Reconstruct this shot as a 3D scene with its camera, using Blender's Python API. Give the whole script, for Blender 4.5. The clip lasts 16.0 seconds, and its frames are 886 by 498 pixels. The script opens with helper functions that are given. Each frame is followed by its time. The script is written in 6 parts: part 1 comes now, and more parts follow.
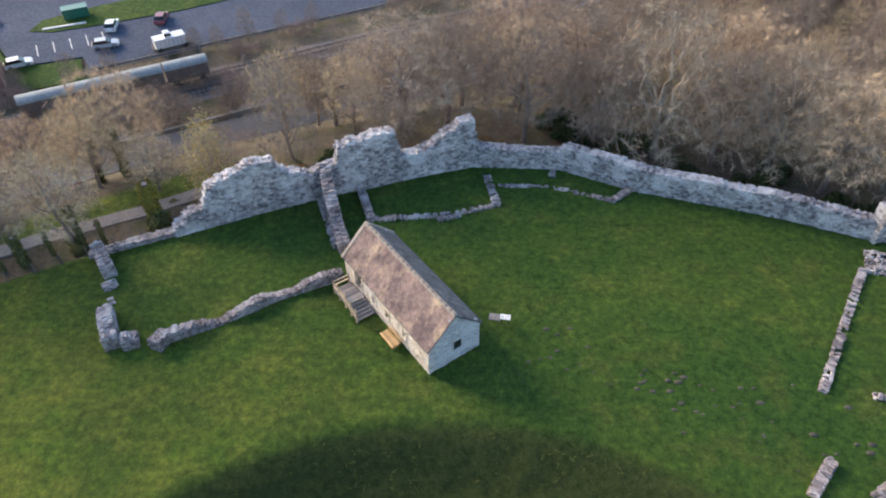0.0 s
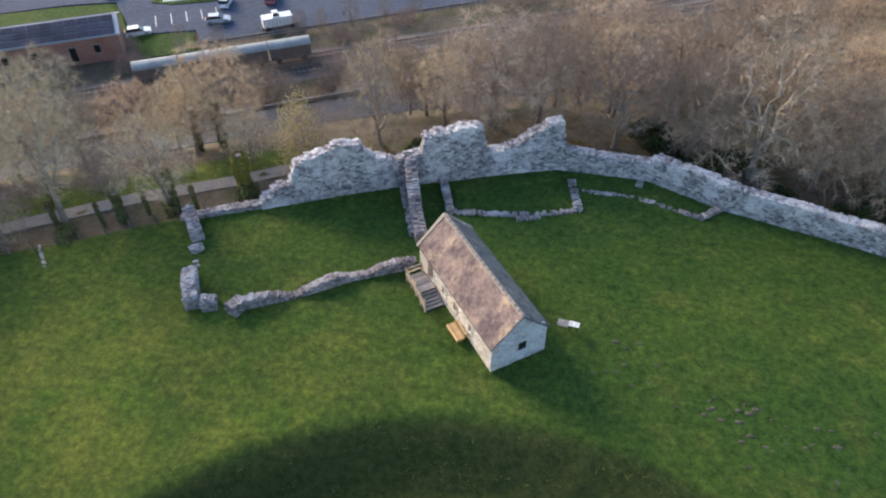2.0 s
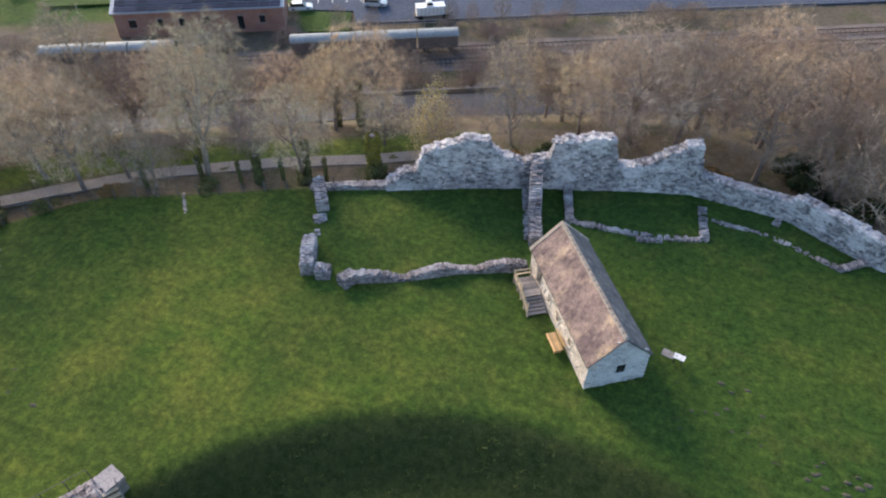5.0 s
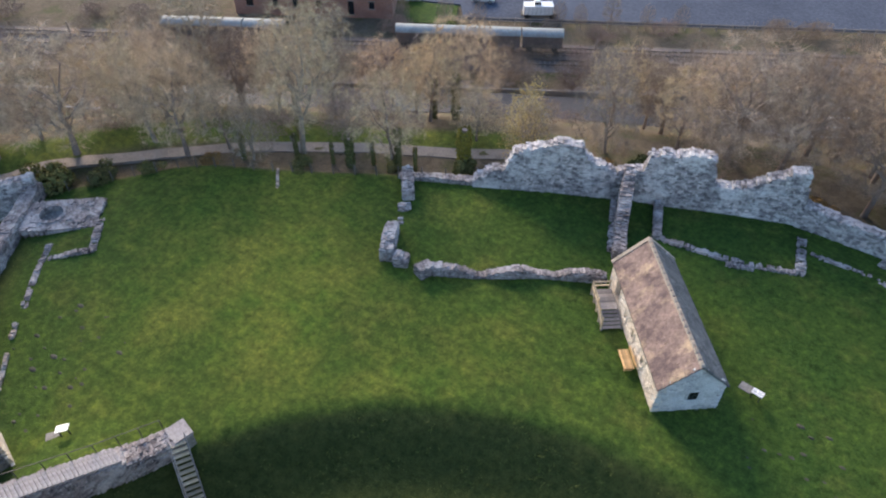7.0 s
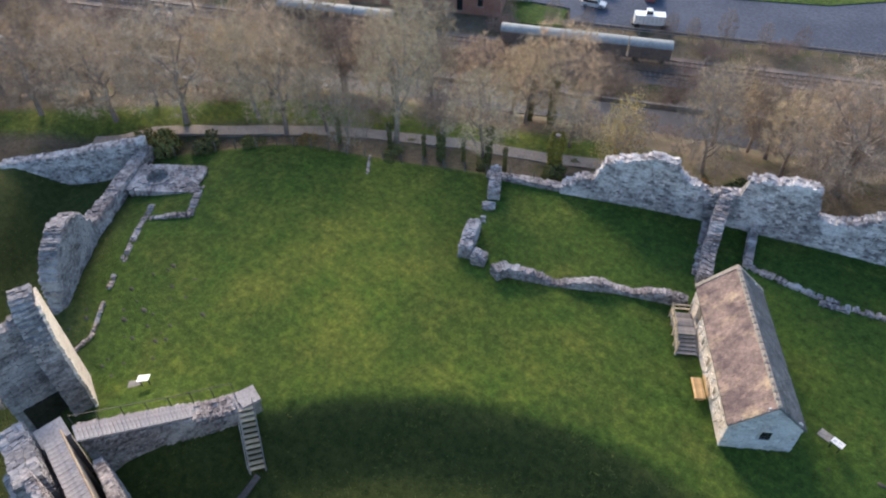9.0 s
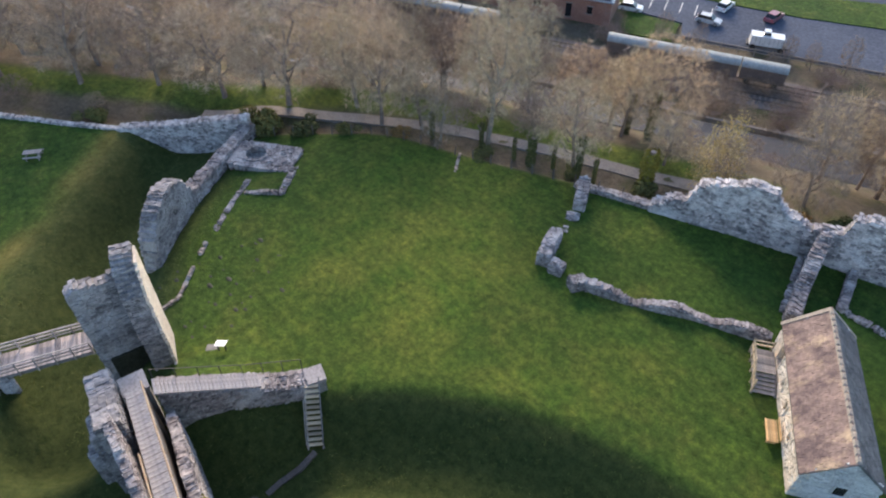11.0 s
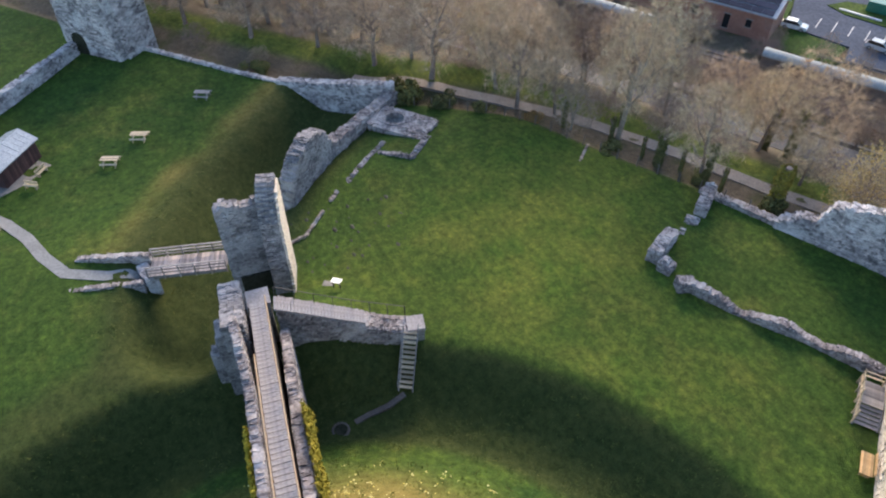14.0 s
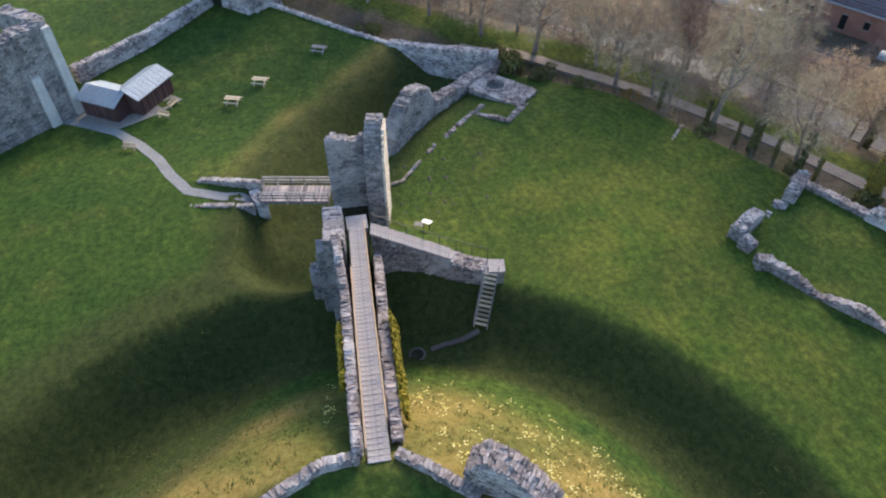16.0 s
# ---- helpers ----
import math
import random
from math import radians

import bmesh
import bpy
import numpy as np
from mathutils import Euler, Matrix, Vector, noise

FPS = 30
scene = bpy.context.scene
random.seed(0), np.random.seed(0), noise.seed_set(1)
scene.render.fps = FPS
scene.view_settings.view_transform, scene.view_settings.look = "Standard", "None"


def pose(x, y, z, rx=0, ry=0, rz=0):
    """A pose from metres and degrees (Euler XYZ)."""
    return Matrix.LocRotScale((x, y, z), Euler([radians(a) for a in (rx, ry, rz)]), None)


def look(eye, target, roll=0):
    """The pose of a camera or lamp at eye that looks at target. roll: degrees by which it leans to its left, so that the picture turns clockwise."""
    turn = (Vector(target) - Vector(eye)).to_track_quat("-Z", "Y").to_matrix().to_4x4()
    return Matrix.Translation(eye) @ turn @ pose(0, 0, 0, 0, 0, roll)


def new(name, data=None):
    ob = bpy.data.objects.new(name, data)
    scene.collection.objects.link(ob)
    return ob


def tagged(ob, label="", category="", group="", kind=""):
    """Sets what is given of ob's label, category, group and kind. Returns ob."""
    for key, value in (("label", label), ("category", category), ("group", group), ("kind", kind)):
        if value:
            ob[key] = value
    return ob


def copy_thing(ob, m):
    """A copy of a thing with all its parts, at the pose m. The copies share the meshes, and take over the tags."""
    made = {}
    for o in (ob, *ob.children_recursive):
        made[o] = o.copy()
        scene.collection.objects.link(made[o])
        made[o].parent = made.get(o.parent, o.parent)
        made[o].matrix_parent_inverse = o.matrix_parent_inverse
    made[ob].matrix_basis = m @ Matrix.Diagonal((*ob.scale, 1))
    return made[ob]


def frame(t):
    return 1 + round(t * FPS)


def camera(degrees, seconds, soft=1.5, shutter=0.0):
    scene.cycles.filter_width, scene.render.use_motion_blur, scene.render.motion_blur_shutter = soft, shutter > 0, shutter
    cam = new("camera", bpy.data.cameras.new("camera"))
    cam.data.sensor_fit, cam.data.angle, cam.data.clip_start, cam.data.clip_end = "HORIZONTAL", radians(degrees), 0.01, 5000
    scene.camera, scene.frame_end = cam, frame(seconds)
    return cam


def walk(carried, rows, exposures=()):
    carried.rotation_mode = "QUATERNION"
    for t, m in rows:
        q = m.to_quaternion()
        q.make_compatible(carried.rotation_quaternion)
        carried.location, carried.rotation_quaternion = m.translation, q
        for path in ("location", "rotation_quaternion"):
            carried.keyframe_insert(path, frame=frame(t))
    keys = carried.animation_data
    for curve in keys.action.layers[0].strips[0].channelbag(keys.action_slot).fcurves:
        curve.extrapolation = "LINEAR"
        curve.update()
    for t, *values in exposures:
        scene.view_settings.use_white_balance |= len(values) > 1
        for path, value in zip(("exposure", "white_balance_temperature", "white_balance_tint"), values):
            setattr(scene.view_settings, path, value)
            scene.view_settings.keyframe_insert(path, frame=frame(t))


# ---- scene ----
cam = camera(66.11, 16.0, soft=2.1)

PATH = [
    (0, (-0.379, -0.262, 44.647), (-0.379, 6.965, 37.736), 0.01),
    (0.5, (-0.314, -0.249, 44.587), (-0.593, 6.964, 37.667), -0.00),
    (1, (-0.261, -0.245, 44.525), (-0.821, 6.944, 37.596), -0.00),
    (1.5, (-0.222, -0.252, 44.469), (-1.068, 6.903, 37.534), 0.01),
    (2, (-0.181, -0.262, 44.430), (-1.308, 6.850, 37.491), 0.04),
    (2.5, (-0.136, -0.276, 44.417), (-1.541, 6.785, 37.477), 0.06),
    (3, (-0.090, -0.292, 44.430), (-1.769, 6.708, 37.488), 0.09),
    (3.5, (-0.041, -0.302, 44.458), (-1.987, 6.628, 37.516), 0.09),
    (4, (-0.001, -0.299, 44.490), (-2.210, 6.552, 37.548), 0.09),
    (6.5, (-0.108, -0.080, 44.412), (-3.600, 6.165, 37.427), 0.19),
    (7, (-0.087, -0.055, 44.391), (-3.836, 6.033, 37.400), 0.22),
    (7.5, (-0.050, -0.027, 44.390), (-4.046, 5.895, 37.394), 0.22),
    (8, (0.000, 0.000, 44.408), (-4.237, 5.747, 37.407), 0.21),
    (8.5, (0.056, 0.024, 44.437), (-4.416, 5.583, 37.430), 0.18),
    (11, (0.311, 0.194, 44.591), (-5.209, 4.706, 37.579), 0.14),
    (11.5, (0.392, 0.160, 44.587), (-5.324, 4.436, 37.584), 0.10),
    (12, (0.552, 0.091, 44.589), (-5.340, 4.140, 37.597), 0.07),
    (12.5, (0.913, -0.094, 44.601), (-5.138, 3.731, 37.618), 0.03),
    (13, (1.518, -0.427, 44.588), (-4.673, 3.163, 37.604), -0.01),
    (13.5, (2.368, -0.901, 44.540), (-3.945, 2.449, 37.544), -0.04),
    (14, (3.430, -1.491, 44.464), (-2.992, 1.606, 37.452), -0.06),
    (14.5, (4.644, -2.157, 44.366), (-1.876, 0.675, 37.333), -0.08),
    (15, (5.914, -2.866, 44.260), (-0.701, -0.312, 37.209), -0.09),
    (15.5, (7.179, -3.567, 44.164), (0.475, -1.289, 37.103), -0.11),
    (16, (8.424, -4.241, 44.101), (1.636, -2.225, 37.040), -0.14),
]
EXPOSURE = 1.33

# exposure and path
walk(cam, [(t, look(eye, target, roll)) for t, eye, target, roll in PATH], exposures=[(0, EXPOSURE), (16, EXPOSURE)])

# ---- world and sun ----
SUN_AZ, SUN_EL = radians(-55), radians(22)
world = bpy.data.worlds.new("dusk_sky")
scene.world = world
world.use_nodes = True
wn = world.node_tree.nodes
sky = wn.new("ShaderNodeTexSky")
sky.sky_type, sky.sun_disc = "NISHITA", False
sky.sun_elevation, sky.sun_rotation = SUN_EL, SUN_AZ
sky.air_density, sky.dust_density, sky.ozone_density = 1.0, 1.0, 2.4
wn["Background"].inputs["Strength"].default_value = 0.15
world.node_tree.links.new(sky.outputs[0], wn["Background"].inputs[0])
sun_data = bpy.data.lights.new("sun", "SUN")
sun_data.energy, sun_data.angle, sun_data.color = 2.6, radians(25), (1.0, 0.79, 0.58)
sun = new("sun", sun_data)
sun_dir = Vector((math.sin(SUN_AZ) * math.cos(SUN_EL), math.cos(SUN_AZ) * math.cos(SUN_EL), math.sin(SUN_EL)))
sun.matrix_world = look(sun_dir * 300, (0, 0, 0))

# ---- materials ----
def mat(name, rough=0.85, metal=0.0, spec=0.3):
    m = bpy.data.materials.new(name)
    m.use_nodes = True
    b = m.node_tree.nodes["Principled BSDF"]
    b.inputs["Roughness"].default_value, b.inputs["Metallic"].default_value = rough, metal
    b.inputs["Specular IOR Level"].default_value = spec
    return m, m.node_tree.nodes, m.node_tree.links, b


def noise_node(n, l, scale, detail=6, rough=0.6, vec=None, stretch=None):
    co = n.new("ShaderNodeTexCoord")
    src = co.outputs["Object"] if vec is None else vec
    if stretch:
        mp = n.new("ShaderNodeMapping")
        mp.inputs["Scale"].default_value = stretch
        l.new(src, mp.inputs[0])
        src = mp.outputs[0]
    t = n.new("ShaderNodeTexNoise")
    t.inputs["Scale"].default_value, t.inputs["Detail"].default_value, t.inputs["Roughness"].default_value = scale, detail, rough
    l.new(src, t.inputs["Vector"])
    return t


def ramp(n, l, fac, stops):
    r = n.new("ShaderNodeValToRGB")
    e = r.color_ramp.elements
    while len(e) < len(stops):
        e.new(0.5)
    for el, (p, c) in zip(e, stops):
        el.position, el.color = p, (*c, 1) if len(c) == 3 else c
    l.new(fac, r.inputs[0])
    return r.outputs[0]


def mix(n, l, fac, a, b, mode="MIX"):
    m = n.new("ShaderNodeMix")
    m.data_type, m.blend_type = "RGBA", mode
    for sock, v in ((m.inputs[0], fac), (m.inputs[6], a), (m.inputs[7], b)):
        if hasattr(v, "links"):
            l.new(v, sock)
        else:
            sock.default_value = v if isinstance(v, (int, float)) else (*v, 1)
    return m.outputs[2]


def bump(n, l, b, height, strength=0.4, dist=0.05):
    k = n.new("ShaderNodeBump")
    k.inputs["Strength"].default_value, k.inputs["Distance"].default_value = strength, dist
    l.new(height, k.inputs["Height"])
    l.new(k.outputs[0], b.inputs["Normal"])


def mottled(name, c0, c1, big=0.6, fine=9.0, rough=0.85, metal=0.0, relief=0.3, dist=0.03, per=None, stain=None, spec=0.3):
    """A surface that varies at two scales; per: 'object' or 'island' shifts each piece's tone."""
    m, n, l, b = mat(name, rough, metal, spec)
    t1, t2 = noise_node(n, l, big), noise_node(n, l, fine, 8, 0.7)
    col = mix(n, l, ramp(n, l, t1.outputs[0], [(0.35, (0, 0, 0)), (0.68, (1, 1, 1))]), c0, c1)
    col = mix(n, l, 0.75, col, ramp(n, l, t2.outputs[0], [(0.3, (0.45, 0.45, 0.45)), (0.55, (1, 1, 1)), (0.75, (1.45, 1.42, 1.38))]), "MULTIPLY")
    if per:
        src = n.new("ShaderNodeObjectInfo").outputs["Random"] if per == "object" else n.new("ShaderNodeNewGeometry").outputs["Random Per Island"]
        col = mix(n, l, 0.9, col, ramp(n, l, src, [(0.0, (0.5, 0.52, 0.55)), (0.5, (0.95, 0.95, 0.95)), (1.0, (1.5, 1.45, 1.38))]), "MULTIPLY")
    if stain:
        t3 = noise_node(n, l, stain[1], 5, 0.65)
        col = mix(n, l, ramp(n, l, t3.outputs[0], [(stain[2], (0, 0, 0)), (stain[2] + 0.12, (1, 1, 1))]), col, stain[0])
    l.new(col, b.inputs["Base Color"])
    if relief:
        bump(n, l, b, t2.outputs[0], relief, dist)
    return m


def stone_mat(name, per, c0=(0.27, 0.235, 0.23), c1=(0.44, 0.392, 0.38), pale=(0.72, 0.665, 0.635), dark=(0.085, 0.076, 0.077), vary=0.85, spots=0.85):
    m, n, l, b = mat(name, 0.92)
    geo = n.new("ShaderNodeNewGeometry")
    p = geo.outputs["Position"]
    t1, t2 = noise_node(n, l, 0.5, 5, 0.6, p), noise_node(n, l, 7.0, 8, 0.72, p)
    t3, t4, t5 = noise_node(n, l, 0.36, 7, 0.72, p, (1.0, 1.0, 1.5)), noise_node(n, l, 1.9, 8, 0.75, p), noise_node(n, l, 4.6, 4, 0.6, p)
    col = mix(n, l, ramp(n, l, t1.outputs[0], [(0.35, (0, 0, 0)), (0.65, (1, 1, 1))]), c0, c1)
    src = n.new("ShaderNodeObjectInfo").outputs["Random"] if per == "object" else geo.outputs["Random Per Island"]
    col = mix(n, l, vary, col, ramp(n, l, src, [(0.0, (0.32, 0.32, 0.34)), (0.4, (0.9, 0.9, 0.9)), (0.8, (1.25, 1.23, 1.2)), (1.0, (1.75, 1.7, 1.64))]), "MULTIPLY")
    col = mix(n, l, ramp(n, l, t3.outputs[0], [(0.49, (0, 0, 0)), (0.60, (0.8, 0.8, 0.8))]), col, pale)
    col = mix(n, l, ramp(n, l, t4.outputs[0], [(0.56, (0, 0, 0)), (0.72, (spots, spots, spots))]), col, dark)
    col = mix(n, l, ramp(n, l, t5.outputs[0], [(0.57, (0, 0, 0)), (0.66, (spots, spots, spots))]), col, pale)
    col = mix(n, l, 0.6, col, ramp(n, l, t2.outputs[0], [(0.3, (0.4, 0.4, 0.4)), (0.55, (1, 1, 1)), (0.75, (1.4, 1.4, 1.4))]), "MULTIPLY")
    l.new(col, b.inputs["Base Color"])
    bump(n, l, b, t2.outputs[0], 0.6, 0.06)
    return m


def slate_mat(name, c0, c1, lichen):
    """Roof slates: streaked down the slope in world space, each piece a little off the next."""
    m, n, l, b = mat(name, 0.85)
    p = n.new("ShaderNodeNewGeometry").outputs["Position"]
    t1, t2 = noise_node(n, l, 0.7, 6, 0.68, p), noise_node(n, l, 5.0, 8, 0.75, p)
    t3 = noise_node(n, l, 0.55, 7, 0.7, p, (1.0, 1.0, 0.35))
    col = mix(n, l, ramp(n, l, t1.outputs[0], [(0.38, (0, 0, 0)), (0.62, (1, 1, 1))]), c0, c1)
    col = mix(n, l, ramp(n, l, t3.outputs[0], [(0.53, (0, 0, 0)), (0.68, (0.85, 0.85, 0.85))]), col, lichen)
    col = mix(n, l, 0.5, col, ramp(n, l, n.new("ShaderNodeObjectInfo").outputs["Random"], [(0, (0.6, 0.58, 0.6)), (0.5, (1, 1, 1)), (1, (1.35, 1.32, 1.25))]), "MULTIPLY")
    col = mix(n, l, 0.7, col, ramp(n, l, t2.outputs[0], [(0.3, (0.5, 0.5, 0.5)), (0.55, (1, 1, 1)), (0.75, (1.35, 1.32, 1.3))]), "MULTIPLY")
    l.new(col, b.inputs["Base Color"])
    bump(n, l, b, t2.outputs[0], 0.4, 0.03)
    return m


CURTAIN = dict(c0=(0.29, 0.265, 0.27), c1=(0.47, 0.43, 0.43), pale=(0.73, 0.70, 0.69), dark=(0.12, 0.11, 0.11), vary=0.95, spots=0.5)
STONE = stone_mat("rubble_stone", "object", **CURTAIN)
STONE_REST = stone_mat("rubble_stone_joined", "island", **CURTAIN)
MORTAR = stone_mat("rubble_core", "island", (0.20, 0.185, 0.175), (0.33, 0.31, 0.29), (0.46, 0.44, 0.42), vary=0.0)
# cream limestone with the low sun's warmth put into its colour
WARM_STONE = stone_mat("limestone_dressed", "object", (0.68, 0.58, 0.47), (0.76, 0.66, 0.54), (0.78, 0.70, 0.6), (0.56, 0.47, 0.38), 0.2, 0.25)
LOW_STONE = stone_mat("low_rubble_stone", "object", (0.205, 0.175, 0.172), (0.33, 0.288, 0.28), (0.60, 0.55, 0.53))
LOW_REST = stone_mat("low_rubble_joined", "island", (0.205, 0.175, 0.172), (0.33, 0.288, 0.28), (0.60, 0.55, 0.53))
TOWER_STONE = stone_mat("tower_limestone", "object", (0.20, 0.187, 0.19), (0.30, 0.28, 0.28), (0.44, 0.41, 0.405), (0.10, 0.095, 0.095), 0.75, 0.7)
TOWER_REST = stone_mat("tower_limestone_joined", "island", (0.20, 0.187, 0.19), (0.30, 0.28, 0.28), (0.44, 0.41, 0.405), (0.10, 0.095, 0.095), 0.75, 0.7)
PALE_STONE = stone_mat("pale_limestone", "object", (0.50, 0.49, 0.475), (0.60, 0.585, 0.57), (0.66, 0.65, 0.635), (0.34, 0.33, 0.32), 0.4, 0.35)
PALE_REST = stone_mat("pale_limestone_joined", "island", (0.50, 0.49, 0.475), (0.60, 0.585, 0.57), (0.66, 0.65, 0.635), (0.34, 0.33, 0.32), 0.4, 0.35)
# joined copy, with the same sun warmth in the colour
WARM_REST = stone_mat("limestone_dressed_joined", "island", (0.68, 0.58, 0.47), (0.76, 0.66, 0.54), (0.78, 0.70, 0.6), (0.56, 0.47, 0.38), 0.2, 0.25)
RUSTY = stone_mat("reddish_rubble", "island", (0.30, 0.22, 0.17), (0.38, 0.31, 0.26), (0.45, 0.42, 0.4), (0.15, 0.12, 0.10))
STAIR_STONE = mottled("pale_stair_stone", (0.34, 0.315, 0.315), (0.44, 0.405, 0.40), 0.9, 7, relief=0.3)
STEP_STONE = mottled("worn_step_stone", (0.31, 0.285, 0.285), (0.40, 0.368, 0.365), 0.7, 6, per="object", relief=0.3)
WOOD_GREY = mottled("weathered_timber", (0.31, 0.275, 0.26), (0.43, 0.385, 0.365), 1.2, 14, 0.8, per="object")
WOOD_WARM = mottled("new_pine", (0.50, 0.32, 0.15), (0.62, 0.42, 0.22), 1.5, 14, 0.6, per="object")
WOOD_RAIL = mottled("oiled_handrail", (0.34, 0.24, 0.16), (0.44, 0.33, 0.23), 1.5, 14, 0.6)
WOOD_PALE = mottled("pale_larch", (0.52, 0.41, 0.27), (0.62, 0.5, 0.35), 1.5, 14, 0.7, per="object")
SLATE_W = slate_mat("stone_slate", (0.14, 0.10, 0.096), (0.30, 0.215, 0.185), (0.50, 0.375, 0.25))
# same slates for the east slope, its shade put into a darker grey
SLATE_E = slate_mat("stone_slate_grey", (0.12, 0.118, 0.118), (0.19, 0.186, 0.18), (0.28, 0.27, 0.25))
RIDGE = mottled("ridge_stone", (0.29, 0.25, 0.205), (0.38, 0.33, 0.27), 0.9, 7, 0.85)
GLASS, _, _, gb = mat("dark_glass", 0.08, 0, 0.5)
gb.inputs["Base Color"].default_value = (0.02, 0.022, 0.025, 1)
# the shade inside openings, put into a near-black colour
DARK = mottled("dark_recess", (0.03, 0.032, 0.022), (0.055, 0.055, 0.04), 1, 8, 0.95, spec=0.05)
DOOR = mottled("dark_oak_door", (0.10, 0.07, 0.05), (0.16, 0.11, 0.08), 1, 12)
METAL = mottled("galvanised_steel", (0.40, 0.42, 0.44), (0.50, 0.52, 0.54), 1, 14, 0.45, 0.8, 0.05)
IRON = mottled("dark_iron", (0.05, 0.05, 0.055), (0.09, 0.09, 0.09), 1, 14, 0.6, 0.5, 0.1)
WHITE = mottled("white_panel", (0.78, 0.78, 0.78), (0.84, 0.84, 0.84), 1, 6, 0.35, relief=0)
PRINT = mottled("printed_grey", (0.40, 0.43, 0.45), (0.5, 0.52, 0.52), 1, 6, 0.4, relief=0)
CONCRETE = mottled("concrete_slab", (0.24, 0.22, 0.20), (0.33, 0.30, 0.27), 0.9, 8)
ASPHALT = mottled("asphalt", (0.048, 0.048, 0.056), (0.078, 0.078, 0.088), 0.12, 3, 0.75, relief=0.1)
LOT = mottled("worn_car_park_asphalt", (0.065, 0.078, 0.11), (0.098, 0.115, 0.155), 0.06, 2, 0.95, relief=0.05, spec=0.08)
PATHM = mottled("gravel_path", (0.23, 0.20, 0.175), (0.32, 0.275, 0.245), 0.4, 5, 0.95)
GREY_PATH = mottled("tarred_path", (0.22, 0.22, 0.22), (0.30, 0.30, 0.295), 0.4, 5, 0.9)
PAINT = mottled("road_paint", (0.6, 0.6, 0.58), (0.72, 0.72, 0.7), 1, 4, 0.7, relief=0)
BALLAST = mottled("rail_ballast", (0.13, 0.108, 0.098), (0.21, 0.175, 0.155), 0.4, 6, 0.95, relief=0.6, dist=0.08)
RAIL = mottled("rail_steel", (0.13, 0.11, 0.10), (0.20, 0.17, 0.155), 1, 5, 0.75, 0.3, 0)
CARR = mottled("wagon_roof", (0.27, 0.295, 0.295), (0.36, 0.385, 0.38), 0.5, 5, 0.75, stain=((0.28, 0.40, 0.40), 0.25, 0.55), relief=0.1)
CARS = mottled("wagon_side", (0.15, 0.12, 0.105), (0.21, 0.17, 0.15), 0.5, 5, 0.7)
BRICK = mottled("red_brick_far", (0.30, 0.16, 0.12), (0.38, 0.22, 0.17), 0.5, 6, 0.9, stain=((0.26, 0.19, 0.16), 0.5, 0.6))
SOLAR = mottled("solar_panel", (0.035, 0.035, 0.055), (0.06, 0.055, 0.08), 0.5, 4, 0.25, relief=0, per="object")
ROOF_BLUE = mottled("blue_grey_standing_seam", (0.34, 0.38, 0.42), (0.40, 0.44, 0.48), 0.5, 5, 0.4, 0.3, 0.05)
CLAD = mottled("dark_red_cladding", (0.085, 0.045, 0.045), (0.12, 0.065, 0.06), 0.8, 9, 0.75, per="object")
CAR_PAINT = {}
for nm, c in (("white", (0.75, 0.77, 0.78)), ("red", (0.42, 0.03, 0.04)), ("dull_red", (0.28, 0.1, 0.12)), ("silver", (0.5, 0.52, 0.54)), ("green", (0.03, 0.16, 0.11))):
    CAR_PAINT[nm] = mottled(nm + "_paint", c, tuple(v * 1.08 for v in c), 0.5, 6, 0.3, 0.1, 0, spec=0.5)
RUBBER = mottled("tyre_rubber", (0.02, 0.02, 0.02), (0.03, 0.03, 0.03), 1, 9, 0.8)
BARK = mottled("bark", (0.20, 0.155, 0.13), (0.31, 0.25, 0.21), 0.8, 7, 0.95, relief=0.6, dist=0.04)
BARK_PALE = mottled("pale_bark", (0.25, 0.21, 0.17), (0.36, 0.31, 0.255), 0.8, 7, 0.95, relief=0.5, dist=0.04)


def twig_mat(name, a, b_):
    m, n, l, b = mat(name, 0.9, 0, 0.15)
    src = n.new("ShaderNodeObjectInfo").outputs["Random"]
    isl = n.new("ShaderNodeNewGeometry").outputs["Random Per Island"]
    col = mix(n, l, isl, a, b_)
    col = mix(n, l, 0.8, col, ramp(n, l, src, [(0, (0.72, 0.72, 0.78)), (0.5, (1, 1, 1)), (1, (1.25, 1.15, 1.0))]), "MULTIPLY")
    l.new(col, b.inputs["Base Color"])
    return m


TWIG = twig_mat("brown_twigs", (0.20, 0.155, 0.118), (0.38, 0.305, 0.235))
TWIG_PLUM = twig_mat("purplish_twigs", (0.20, 0.145, 0.13), (0.36, 0.27, 0.24))
# lighter, warmer twigs with the western sun haze put into the colour
TWIG_HAZE = twig_mat("tan_twigs", (0.38, 0.29, 0.20), (0.66, 0.52, 0.375))
TWIG_PALE = twig_mat("pale_twigs", (0.24, 0.20, 0.155), (0.46, 0.385, 0.305))
TWIG_OLIVE = twig_mat("budding_olive_twigs", (0.35, 0.28, 0.18), (0.60, 0.495, 0.33))
LEAF_YEL = twig_mat("yellow_catkin_leaf", (0.56, 0.39, 0.12), (0.80, 0.62, 0.27))
IVY = twig_mat("ivy_leaf", (0.07, 0.085, 0.032), (0.17, 0.16, 0.06))
IVY_MID = twig_mat("olive_ivy_leaf", (0.10, 0.105, 0.025), (0.26, 0.225, 0.05))
IVY_YEL = twig_mat("yellow_green_ivy", (0.14, 0.13, 0.015), (0.36, 0.29, 0.04))
EVERG = twig_mat("dark_evergreen_leaf", (0.025, 0.042, 0.018), (0.07, 0.09, 0.035))
